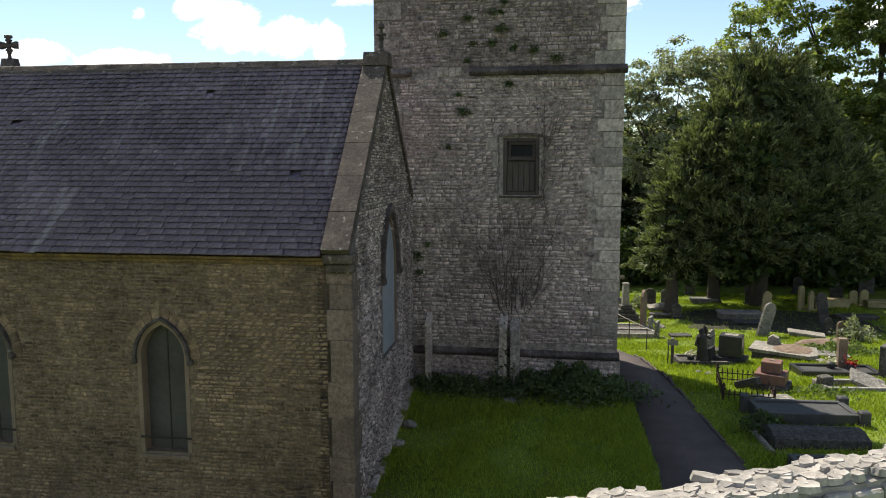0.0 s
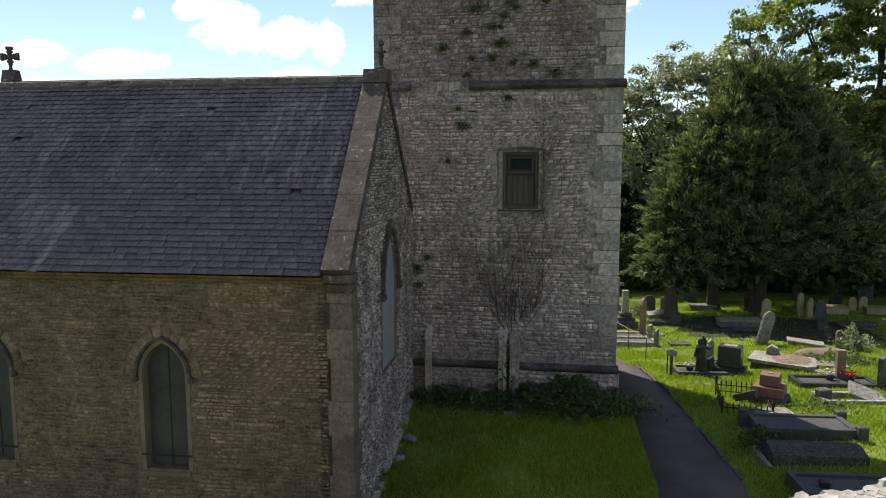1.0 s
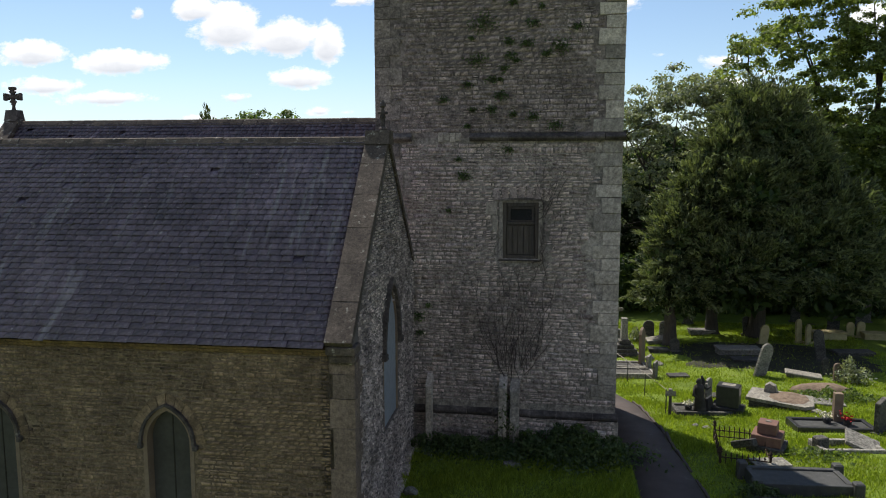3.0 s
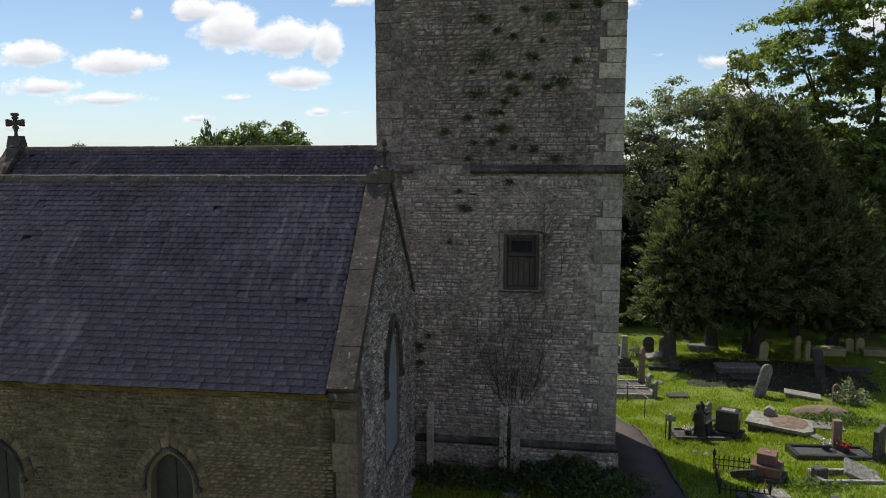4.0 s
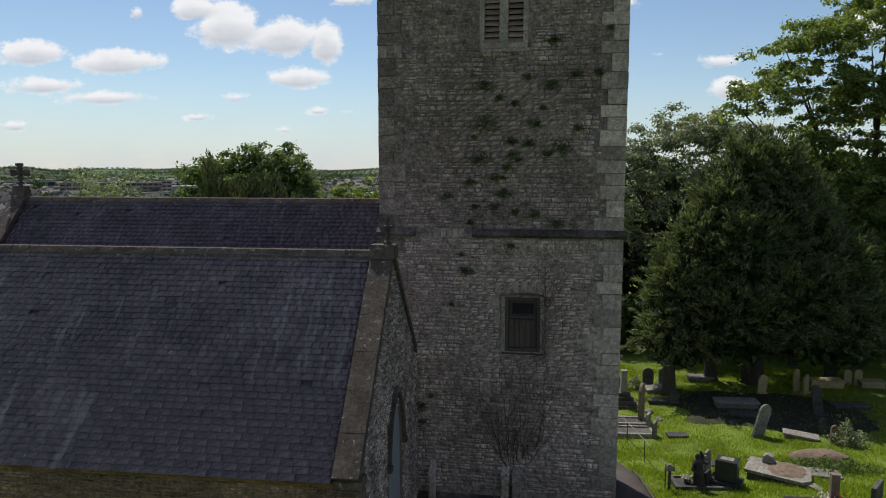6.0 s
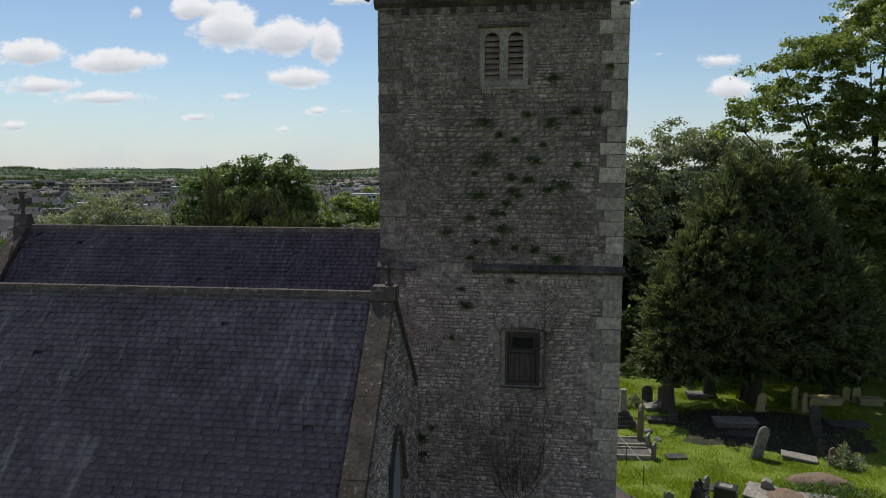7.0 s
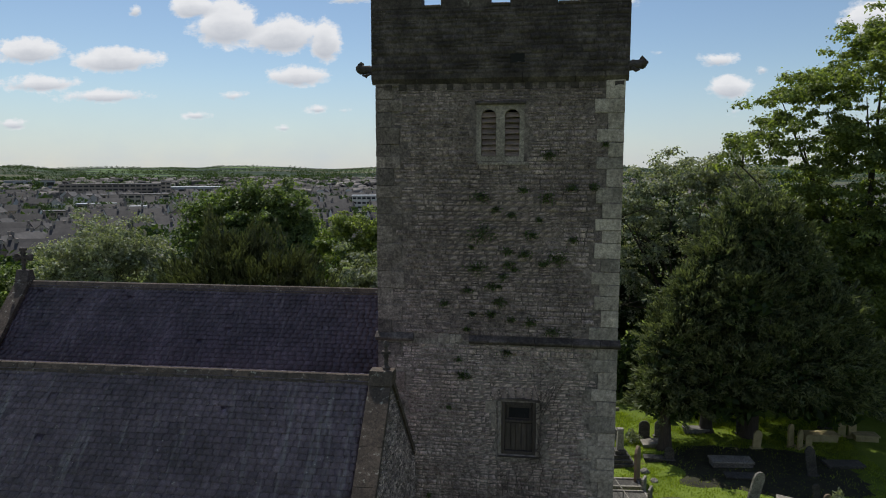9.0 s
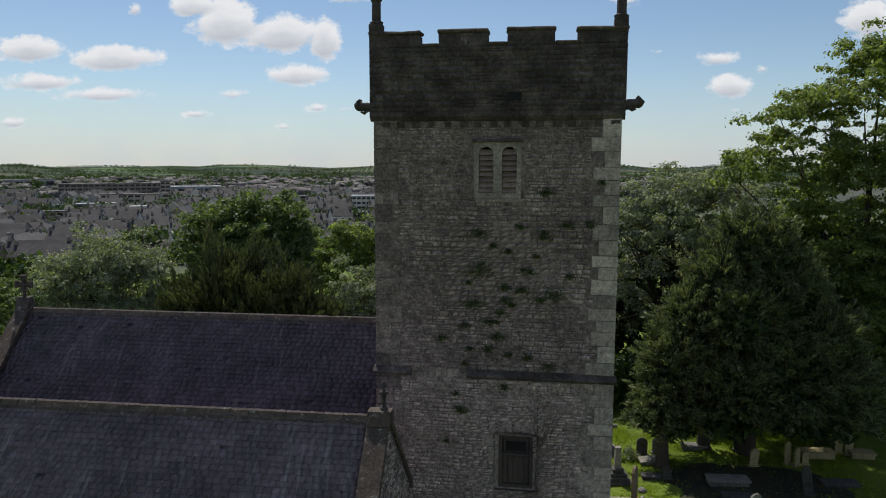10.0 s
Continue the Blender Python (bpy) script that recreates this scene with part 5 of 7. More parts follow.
tree("cypress_tree", "olive-brown feathery conifer behind the nave", -15.6, 36.6,
     [(-2.3, 0, 6.0, 3.0, 2.8, 4.7), (-4.3, 0, 5.2, 2.3, 2.4, 4.0), (0.2, 0, 5.4, 2.8, 2.6, 4.4), (2.2, 0, 4.6, 2.2, 2.4, 3.9), (-5.5, 0, 3.8, 1.6, 2.0, 3.4), (3.6, 0, 3.6, 1.6, 2.0, 3.4)],
     0.3, 3.0, M["gold_leaf"], 2600, 44, 0.14, 0.32, 23, needle=True, limbs=8, shell=0.5, plume=0.9)
tree("ash_tree", "pale open-crowned ash tree beyond the nave roof", -30.4, 43.5,
     [(0, 0, 6.2, 4.4, 3.6, 4.5), (-2.6, 0, 5.6, 2.6, 2.6, 3.8), (2.4, 0, 5.8, 2.4, 2.4, 3.8)],
     0.28, 3.5, M["ash_leaf"], 700, 54, 0.16, 0.5, 25, limbs=9, shell=0.45)
tree("lime_tree", "light green young tree on the slope above the town", -19.6, 66.0,
     [(0, 0, 6.2, 3.8, 3.4, 4.6), (3.4, 0, 6.0, 3.0, 3, 4.6), (-3.0, 0, 4.4, 2.6, 2.4, 4.2)],
     0.25, 3.0, M["lime_leaf"], 560, 46, 0.22, 0.5, 27, limbs=7, shell=0.45)
tree("willow_tree", "pale grey-green bushy willow behind the church", -12.4, 43.5,
     [(0, 0, 4.6, 3.2, 2.6, 4.2), (2.6, 0, 4.0, 2.4, 2.2, 3.6)],
     0.2, 2.0, M["ash_leaf"], 520, 50, 0.16, 0.42, 29, limbs=6, shell=0.4)
tree("elder_tree", "small yellow-green bush close behind the nave", -26.6, 36.0,
     [(0, 0, 3.4, 1.5, 1.4, 2.2), (1.2, 0, 3.0, 1.2, 1.2, 1.9)],
     0.12, 1.6, M["lime_leaf"], 170, 46, 0.17, 0.34, 33, limbs=5, shell=0.4)
tree("elder_tree", "fresh green bushy tree beside the far gable", -38.0, 42.0,
     [(0, 0, 4.4, 3.6, 2.8, 3.4), (3.6, 0, 3.0, 2.4, 2.2, 2.8), (-3, 0, 3.6, 3, 3, 3.4)],
     0.2, 2.0, M["maple_leaf"], 420, 46, 0.18, 0.45, 31, limbs=6, shell=0.4)


def undergrowth(name, label, x0, x1, y0, y1, h, n, seed, mat):
    """A dense dark bank of bushes."""
    rs = np.random.RandomState(seed)
    x, y = rs.uniform(x0, x1, n), rs.uniform(y0, y1, n)
    top = np.array([h * (0.75 + 0.5 * noise.noise(Vector((a * 0.35, b * 0.35, seed)))) for a, b in zip(x, y)])
    z = np.array([ground_z(a, b) for a, b in zip(x, y)]) + top * rs.uniform(0, 1, n) ** 0.8
    vs, fs = leaf_mesh(np.stack([x, y, z], 1), 0.3, rs, 1.2, 0.2)
    tagged(raw(name, vs, fs, mat), label, "undergrowth", kind="stuff")


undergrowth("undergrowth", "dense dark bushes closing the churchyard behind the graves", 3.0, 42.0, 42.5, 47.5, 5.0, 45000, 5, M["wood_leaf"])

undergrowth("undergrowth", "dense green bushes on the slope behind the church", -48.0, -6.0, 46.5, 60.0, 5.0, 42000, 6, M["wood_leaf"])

# ---- boundary wall in front ----
M["wall_top"] = material("wall_stone", [(0.20, 0.185, 0.165), (0.36, 0.335, 0.30), (0.52, 0.49, 0.44)], 3.0, per_piece=0.3, bump=0.7, bump_scale=28,
                         spots=[(6, 0.66, (0.62, 0.60, 0.54)), (4, 0.66, (0.16, 0.14, 0.12))])
M["wall_mortar"] = material("wall_mortar", [(0.22, 0.20, 0.17), (0.40, 0.37, 0.32)], 4.0, bump=0.8, bump_scale=22)


def build_boundary():
    rng = random.Random(41)
    w = thing("boundary_wall", 0.0, 5.13, 0.45, "old rubble boundary wall with a sunlit rough stone top", "wall", turn=27.5)
    w["kind"] = "structure"
    top = 3.20
    s = Shape()
    n = 60
    rows = []
    for i in range(n + 1):
        u = -2.5 + 12.5 * i / n
        hz = [top + 0.05 * noise.noise(Vector((u * 1.4, k, 0))) for k in range(4)]
        rows.append([s.bm.verts.new(p) for p in ((u, 0.0, -1.2), (u, 0.02 * noise.noise(Vector((u * 2, 9, 0))), hz[0]), (u, -0.2, hz[1] + 0.03), (u, -0.42 + 0.03 * noise.noise(Vector((u * 2, 5, 0))), hz[2] - 0.02), (u, -0.45, -1.2))])
    for a, b in zip(rows, rows[1:]):
        for k in range(4):
            s.bm.faces.new((a[k], b[k], b[k + 1], a[k + 1]))
        s.bm.faces.new((a[4], b[4], b[0], a[0]))
    s.bm.faces.new(rows[0]), s.bm.faces.new(rows[-1][::-1])
    part("wall_core", s, M["wall_mortar"], w)
    made = 0
    while made < 290:
        u, v = rng.uniform(-0.4, 4.6), rng.uniform(-0.42, 0.0)
        a, b = rng.uniform(0.05, 0.17), rng.uniform(0.035, 0.09)
        k = rng.randint(5, 7)
        t = Shape()
        ring = [(a * rng.uniform(0.75, 1.1) * math.cos(2 * math.pi * q / k), b * rng.uniform(0.75, 1.1) * math.sin(2 * math.pi * q / k)) for q in range(k)]
        h = rng.uniform(0.012, 0.035)
        lo = [t.bm.verts.new((p, q, -0.03)) for p, q in ring]
        hi = [t.bm.verts.new((p * 0.88, q * 0.88, h + rng.uniform(-0.006, 0.006))) for p, q in ring]
        t.bm.faces.new(hi)
        for q in range(k):
            t.bm.faces.new((lo[q], lo[(q + 1) % k], hi[(q + 1) % k], hi[q]))
        ob = part("stone", t, M["wall_top"], w)
        zz = top + 0.05 * noise.noise(Vector((u * 1.4, -v * 5, 0)))
        ob.matrix_basis = pose(u, v, zz + 0.006 + 0.02 * (v < -0.1), rng.uniform(-10, 6), rng.uniform(-8, 8), rng.uniform(-40, 40))
        made += 1
    # stones of the face below the top
    u = -0.5
    while u < 5:
        ln = rng.uniform(0.15, 0.4)
        for q in range(3):
            part("face_stone", Shape().box(u, u + ln - 0.02, -0.49 + rng.uniform(0, 0.02), -0.4, top - 0.17 - 0.15 * q, top - 0.06 - 0.15 * q + rng.uniform(-.02, .02), 0.02), M["wall_top"], w)
        u += ln


build_boundary()

# ---- graves ----
M["grave_grey"] = material("grey_gravestone", [(0.15, 0.145, 0.13), (0.27, 0.26, 0.235)], 2.5, mottle=0.6, per_piece=0.25, bump=0.4, bump_scale=30, spots=[(6, 0.64, (0.42, 0.42, 0.36)), (3, 0.64, (0.09, 0.09, 0.075))])
M["grave_dark"] = material("dark_gravestone", [(0.05, 0.049, 0.045), (0.11, 0.106, 0.096)], 2.5, mottle=0.6, per_piece=0.25, bump=0.35, bump_scale=30, spots=[(7, 0.67, (0.25, 0.25, 0.22))])
M["grave_gold"] = material("lichened_gravestone", [(0.26, 0.22, 0.11), (0.42, 0.36, 0.2)], 3.0, per_piece=0.2, bump=0.4, bump_scale=30, spots=[(6, 0.66, (0.16, 0.14, 0.09))])
M["granite_pink"] = material("red_granite", [(0.14, 0.075, 0.056), (0.22, 0.12, 0.088)], 8.0, rough=0.5, bump=0.15, bump_scale=60)
M["granite_black"] = material("black_granite", [(0.018, 0.018, 0.019), (0.045, 0.044, 0.045)], 10.0, rough=0.35, bump=0.05, spec=0.5, spots=[(3, 0.68, (0.10, 0.10, 0.09))])
M["granite_grey"] = material("grey_granite", [(0.042, 0.042, 0.040), (0.082, 0.082, 0.078)], 6.0, rough=0.55, bump=0.15, bump_scale=60, spots=[(3, 0.67, (0.22, 0.22, 0.20))])
M["white_stone"] = material("pale_marble", [(0.17, 0.155, 0.13), (0.33, 0.31, 0.265)], 3.0, rough=0.85, mottle=0.6, bump=0.2, spots=[(4, 0.62, (0.22, 0.21, 0.18))])
M["soil"] = material("dry_leaf_litter", [(0.11, 0.075, 0.05), (0.24, 0.175, 0.125)], 6.0, bump=0.9, bump_scale=18)
M["rust"] = material("rusty_iron", [(0.03, 0.022, 0.018), (0.085, 0.05, 0.032)], 10.0, rough=0.8, metal=0.2, bump=0.5, bump_scale=60)
M["bronze"] = material("blackened_stone", [(0.022, 0.02, 0.018), (0.06, 0.052, 0.045)], 4.0, rough=0.75, bump=0.4, bump_scale=25, spots=[(5, 0.66, (0.24, 0.21, 0.17))])
M["red"] = material("red_petals", [(0.35, 0.015, 0.02), (0.5, 0.03, 0.04)], 9.0, bump=0)
M["cream"] = material("cream_petals", [(0.6, 0.55, 0.4), (0.75, 0.7, 0.55)], 9.0, bump=0)


def stone_outline(w, h, top):
    a = w / 2
    if top == "round":
        return [(-a, 0), (a, 0), (a, h - a * 0.9)] + [(a * math.cos(t), h - a * 0.9 + a * 0.9 * math.sin(t)) for t in np.linspace(0.2, math.pi - 0.2, 9)] + [(-a, h - a * 0.9)]
    if top == "pointed":
        return [(-a, 0), (a, 0), (a, h - w * 0.45), (a * 0.55, h - w * 0.15), (0, h), (-a * 0.55, h - w * 0.15), (-a, h - w * 0.45)]
    if top == "shouldered":
        return [(-a, 0), (a, 0), (a, h * 0.86), (a * 0.75, h * 0.88), (a * 0.7, h * 0.95), (a * 0.3, h), (-a * 0.3, h), (-a * 0.7, h * 0.95), (-a * 0.75, h * 0.88), (-a, h * 0.86)]
    return [(-a, 0), (a, 0), (a, h), (-a, h)]


def headstone(x, y, w, h, top, mat, label, thick=0.1, turn=0.0, lean=(0, 0), plinth=True, group="old headstones"):
    gz = ground_z(x, y)
    t = thing("headstone", x, y, gz - 0.04, label, "headstone", group, turn=turn, lean=lean)
    s = Shape().prism(stone_outline(w, h + 0.04, top), -thick / 2, thick / 2)
    bmesh.ops.bevel(s.bm, geom=s.bm.edges[:], offset=0.012, segments=1, affect="EDGES")
    part("slab", s.rough(0.006, 5, x), mat, t)
    if plinth:
        part("plinth", Shape().box(-w / 2 - 0.07, w / 2 + 0.07, -thick / 2 - 0.07, thick / 2 + 0.07, -0.1, 0.13, 0.015), mat, t)
    return t


GREY, DARK, GOLD = M["grave_grey"], M["grave_dark"], M["grave_gold"]
headstone(4.85, 36.0, 0.55, 0.95, "round", DARK, "dark round-topped headstone under the yew")
headstone(5.62, 36.3, 0.42, 0.85, "round", GREY, "pale brown round-topped headstone under the yew", turn=6)
headstone(5.95, 36.4, 0.38, 0.8, "shouldered", GREY, "grey shouldered headstone under the yew", turn=-8)
headstone(5.63, 33.0, 0.42, 0.65, "round", DARK, "small shaded headstone by a yew stem")
headstone(9.85, 37.0, 0.4, 0.98, "round", DARK, "dark narrow headstone under the yew", lean=(0, -5))
headstone(10.05, 35.0, 0.42, 0.95, "shouldered", GOLD, "yellow-lichened headstone in a patch of sun", turn=12, lean=(0, 5))
headstone(11.85, 35.6, 0.4, 1.2, "round", GOLD, "tall yellow-lichened headstone in a sun patch", turn=38, lean=(0, -4))
headstone(12.2, 35.4, 0.38, 1.0, "pointed", GOLD, "lichened headstone beside a taller one", turn=42)
headstone(12.7, 35.7, 0.3, 0.66, "round", GOLD, "small yellow-lichened headstone in the sun")
headstone(11.6, 31.9, 0.42, 1.4, "pointed", DARK, "tall dark headstone leaning in the shade", lean=(0, -9))
headstone(14.5, 38.6, 0.6, 1.0, "pointed", DARK, "dark headstone under the trees")
headstone(14.9, 37.5, 0.36, 0.76, "round", GOLD, "golden-lichened headstone in the sun")
headstone(15.35, 37.4, 0.4, 0.82, "round", GOLD, "golden-lichened headstone next to its twin", turn=8)
headstone(8.1, 28.5, 0.62, 1.35, "round", GREY, "large grey headstone leaning heavily in the grass", turn=34, lean=(4, 15), plinth=False)
headstone(10.85, 29.3, 0.28, 0.72, "round", DARK, "small dark headstone beside a pale one", turn=20, lean=(0, -5), plinth=False)
headstone(10.85, 28.2, 0.3, 0.72, "round", M["dressed"], "small pale cream headstone in the grass", turn=10, plinth=False)
headstone(17.2, 41.5, 0.6, 1.2, "pointed", DARK, "dark headstone among the far trees")
headstone(19.4, 45.0, 0.55, 1.4, "round", GREY, "tall grey headstone among the far trees")
headstone(13.4, 41.0, 0.5, 0.9, "round", DARK, "dark headstone in deep tree shade")
headstone(16.4, 40.2, 0.45, 0.9, "shouldered", DARK, "shouldered headstone in deep tree shade", turn=10)
headstone(7.4, 39.5, 0.5, 0.9, "round", DARK, "dark headstone behind the yew stems")
headstone(3.84, 30.4, 0.62, 1.68, "pointed", M["dressed"], "tall pale pointed headstone at the head of a kerbed grave", 0.12, turn=68)
headstone(3.98, 29.2, 0.5, 0.72, "flat", GREY, "low grey headstone by the kerbed graves", turn=68, plinth=False)
headstone(4.10, 28.2, 0.5, 0.66, "flat", GREY, "low grey headstone at the end of a kerb", turn=70, plinth=False)
headstone(5.15, 23.6, 0.5, 0.95, "shouldered", GREY, "thin pale headstone next to a black memorial", 0.08, turn=58, plinth=False)
headstone(8.3, 21.4, 0.24, 0.98, "flat", M["dressed"], "narrow cream stone pillar at a grave's edge", 0.2)


def ledger(x, y, ln, wd, h, mat, label, turn=0.0, lean=(0, 0), category="grave slab"):
    t = thing("grave_slab", x, y, ground_z(x, y), label, category, "grave slabs", turn=turn, lean=lean)
    s = Shape().box(-ln / 2, ln / 2, -wd / 2, wd / 2, h - 0.09, h, 0.015)
    part("top_slab", s.rough(0.006, 3, x), mat, t)
    if h > 0.12:
        part("base", Shape().box(-ln / 2 + 0.06, ln / 2 - 0.06, -wd / 2 + 0.06, wd / 2 - 0.06, -0.2, h - 0.092, 0.01), mat, t)
    return t


ledger(8.3, 32.6, 1.9, 0.8, 0.32, GREY, "low shaded chest tomb under the yew", 5)
ledger(8.4, 31.2, 1.4, 0.6, 0.14, DARK, "flat dark grave slab in the yew's shade", 4)
ledger(5.2, 34.9, 1.2, 0.6, 0.3, M["white_stone"], "tilted pale slab on broken stones", 8, (6, -8))
ledger(7.6, 37.0, 1.3, 0.6, 0.26, GREY, "grey slab behind a yew stem", 5)
ledger(13.6, 36.8, 1.7, 0.7, 0.4, M["grave_gold"], "brown chest tomb beside golden headstones", 5)
ledger(15.9, 37.2, 1.2, 0.7, 0.34, M["grave_gold"], "lichened slab in the sun")
ledger(9.75, 28.6, 1.3, 0.55, 0.2, M["white_stone"], "fallen white marble slab lying askew in grass", -14, (3, 4))
ledger(5.0, 28.3, 0.8, 0.5, 0.12, DARK, "small dark flat stone in the grass", 10)
ledger(4.9, 33.0, 0.9, 0.5, 0.2, DARK, "dark mossy grave slab near the yew")
ledger(13.4, 33.3, 1.7, 0.7, 0.2, DARK, "mossy kerb slab in tree shade", 8)
ledger(7.35, 25.0, 1.0, 0.5, 0.12, GREY, "flat stone sunk in the grass", 5)
ledger(5.9, 24.9, 1.0, 0.45, 0.10, DARK, "dark sunken grave marker in grass", 12)
ledger(5.35, 17.55, 0.9, 0.5, 0.1, GREY, "grey stone slab beside iron railings", 12)
ledger(8.6, 17.3, 0.7, 0.25, 0.14, GREY, "short broken kerb stone in the grass", 25)


def kerbs(t, ln, wd, h, mat, thick=0.12, fill=None):
    for x0, x1, y0, y1 in ((-ln / 2, ln / 2, -wd / 2, -wd / 2 + thick), (-ln / 2, ln / 2, wd / 2 - thick, wd / 2), (-ln / 2, -ln / 2 + thick, -wd / 2 + thick, wd / 2 - thick), (ln / 2 - thick, ln / 2, -wd / 2 + thick, wd / 2 - thick)):
        part("kerb", Shape().box(x0 + 0.002, x1 - 0.002, y0 + 0.002, y1 - 0.002, -0.2, h, 0.012).rough(0.004, 4, x0), mat, t)
    if fill:
        part("infill", Shape().box(-ln / 2 + thick, ln / 2 - thick, -wd / 2 + thick, wd / 2 - thick, -0.2, h - 0.06), fill, t)


def grave(name, x, y, ln, wd, h, mat, label, turn=0.0, fill=None, lean=(0, 0), thick=0.12):
    t = thing(name, x, y, ground_z(x, y), label, "grave", "kerbed graves", turn=turn, lean=lean)
    kerbs(t, ln, wd, h, mat, thick, fill)
    return t


def pot(x, y, z, mat, label, petals=None):
    t = thing("flower_pot", x, y, z, label, "flower pot", "flower pots")
    part("bowl", Shape().turned([(0.06, 0), (0.10, 0.03), (0.12, 0.14), (0.09, 0.17)], 10), mat, t)
    if petals:
        rs = np.random.RandomState(int(x * 10))
        pts = rs.normal(size=(90, 3)) * np.array([0.09, 0.09, 0.05]) + np.array([0, 0, 0.24])
        vs, fs = leaf_mesh(pts, 0.07, rs)
        part_ob = raw("bouquet", vs, fs, petals, t)
        tagged(part_ob, kind="stuff")


# kerbed graves beyond the path, with steps
g = grave("kerbed_grave", 2.95, 29.9, 2.0, 0.9, 0.22, GREY, "grey stone kerbed grave beside the path", 5, M["grave_dark"])
g = grave("kerbed_grave", 3.05, 28.4, 2.1, 0.95, 0.26, GREY, "wide grey kerbed grave with a flat infill", 5, M["grave_dark"])
# stepped cross base
t = thing("stepped_monument", 3.3, 32.6, ground_z(3.3, 32.6), "dark stepped stone monument with a square pillar", "monument", turn=8)
for k in range(4):
    a = 0.62 - 0.12 * k
    part("step", Shape().box(-a, a, -a, a, 0.17 * k + (0.004 if k else -0.2), 0.17 * (k + 1), 0.012), M["grave_dark"], t)
part("pillar", Shape().prism([(-0.16, 0.684), (0.16, 0.684), (0.12, 1.62), (-0.12, 1.62)], -0.13, 0.13).box(-0.14, 0.14, -0.14, 0.14, 1.622, 1.7, 0.01), M["grave_grey"], t)
t = thing("stone_cross", 3.25, 36.0, ground_z(3.25, 36), "grey stone cross on a stepped base", "cross", turn=10)
part("base", Shape().box(-0.4, 0.4, -0.4, 0.4, -0.1, 0.25, 0.02).box(-0.25, 0.25, -0.25, 0.25, 0.252, 0.5, 0.02), GREY, t)
part("shaft", Shape().box(-0.09, 0.09, -0.07, 0.07, 0.502, 1.9, 0.015), GREY, t)
part("arms", Shape().box(-0.32, -0.092, -0.07, 0.07, 1.45, 1.62, 0.015).box(0.092, 0.32, -0.07, 0.07, 1.45, 1.62, 0.015), GREY, t)

# figure grave
g = grave("kerbed_grave", 4.75, 22.75, 1.75, 0.9, 0.16, M["grave_dark"], "dark kerbed grave with a carved figure", 6, M["grave_dark"])
st = Shape()
st.turned([(0.19, 0), (0.20, 0.10), (0.17, 0.14), (0.18, 0.2), (0.15, 0.45), (0.155, 0.62), (0.17, 0.75), (0.12, 0.85), (0.05, 0.88), (0.085, 0.95), (0.08, 1.03), (0.02, 1.08)], 14)
st.tube([(0.14, 0, 0.78), (0.26, -0.05, 0.72), (0.34, -0.06, 0.80)], [0.05, 0.04, 0.03], 8)
st.tube([(-0.14, 0, 0.78), (-0.2, -0.06, 0.55), (-0.1, -0.12, 0.46)], [0.05, 0.045, 0.03], 8)
st.tube([(0.1, 0.06, 0.7), (0.16, 0.1, 0.95), (0.1, 0.1, 1.12)], [0.06, 0.07, 0.03], 8)
for v in st.bm.verts:
    v.co.y *= 0.8
ob = part("statue", st.rough(0.03, 6, 2), M["bronze"], None, smooth=True)
ob.matrix_world = pose(4.68, 22.5, ground_z(4.68, 22.5) + 0.10, 0, -4, 10)
tagged(ob, "blackened weathered stone figure on a grave", "statue")
pot(4.35, 22.65, ground_z(4.35, 22.65) + 0.10, M["granite_black"], "small dark stone vase with pale flowers", M["cream"])
t = thing("black_memorial", 5.62, 22.9, ground_z(5.62, 22.9), "polished black granite block memorial on a plinth", "memorial", turn=-22)
part("plinth", Shape().box(-0.48, 0.48, -0.36, 0.36, -0.1, 0.2, 0.015), M["granite_black"], t)
part("block", Shape().box(-0.34, 0.34, -0.26, 0.26, 0.202, 0.88, 0.02), M["granite_black"], t)
part("top_panel", Shape().box(-0.2, 0.2, -0.14, 0.14, 0.881, 0.888), M["white_stone"], t)
headstone(5.05, 22.75, 0.42, 0.5, "flat", M["granite_black"], "low black granite tablet before the memorial", 0.1, 60, (-8, 0), False)

# sign post and wire rail along the path
t = thing("sign_post", 3.72, 22.25, ground_z(3.7, 22.2), "weathered wooden post with a small pale plate", "post")
part("post", Shape().box(-0.04, 0.04, -0.04, 0.04, -0.2, 0.8, 0.008), M["old_wood"], t)
part("plate", Shape().box(-0.16, 0.16, -0.05, -0.042, 0.66, 0.82), M["white_stone"], t, "pale plate too small to read")
part("knob", Shape().box(-0.06, 0.06, -0.06, 0.06, 0.802, 0.88, 0.015), M["white_stone"], t)
rail = thing("wire_rail", 3.3, 25.5, ground_z(3.3, 25.5), "thin pale metal handrail on slender posts by the path", "railing")
pts = [(3.62, 22.4), (3.3, 25.0), (2.95, 27.4), (2.5, 30.0)]
tops = [Vector((x - 3.3, y - 25.5, ground_z(x, y) - ground_z(3.3, 25.5) + 0.82)) for x, y in pts]
for q in tops:
    part("post", Shape().tube([q - Vector((0, 0, 1.0)), q], [0.018, 0.018], 6), M["granite_grey"], rail)
part("handrail", Shape().tube(tops, [0.016] * 4, 6), M["white_stone"], rail)

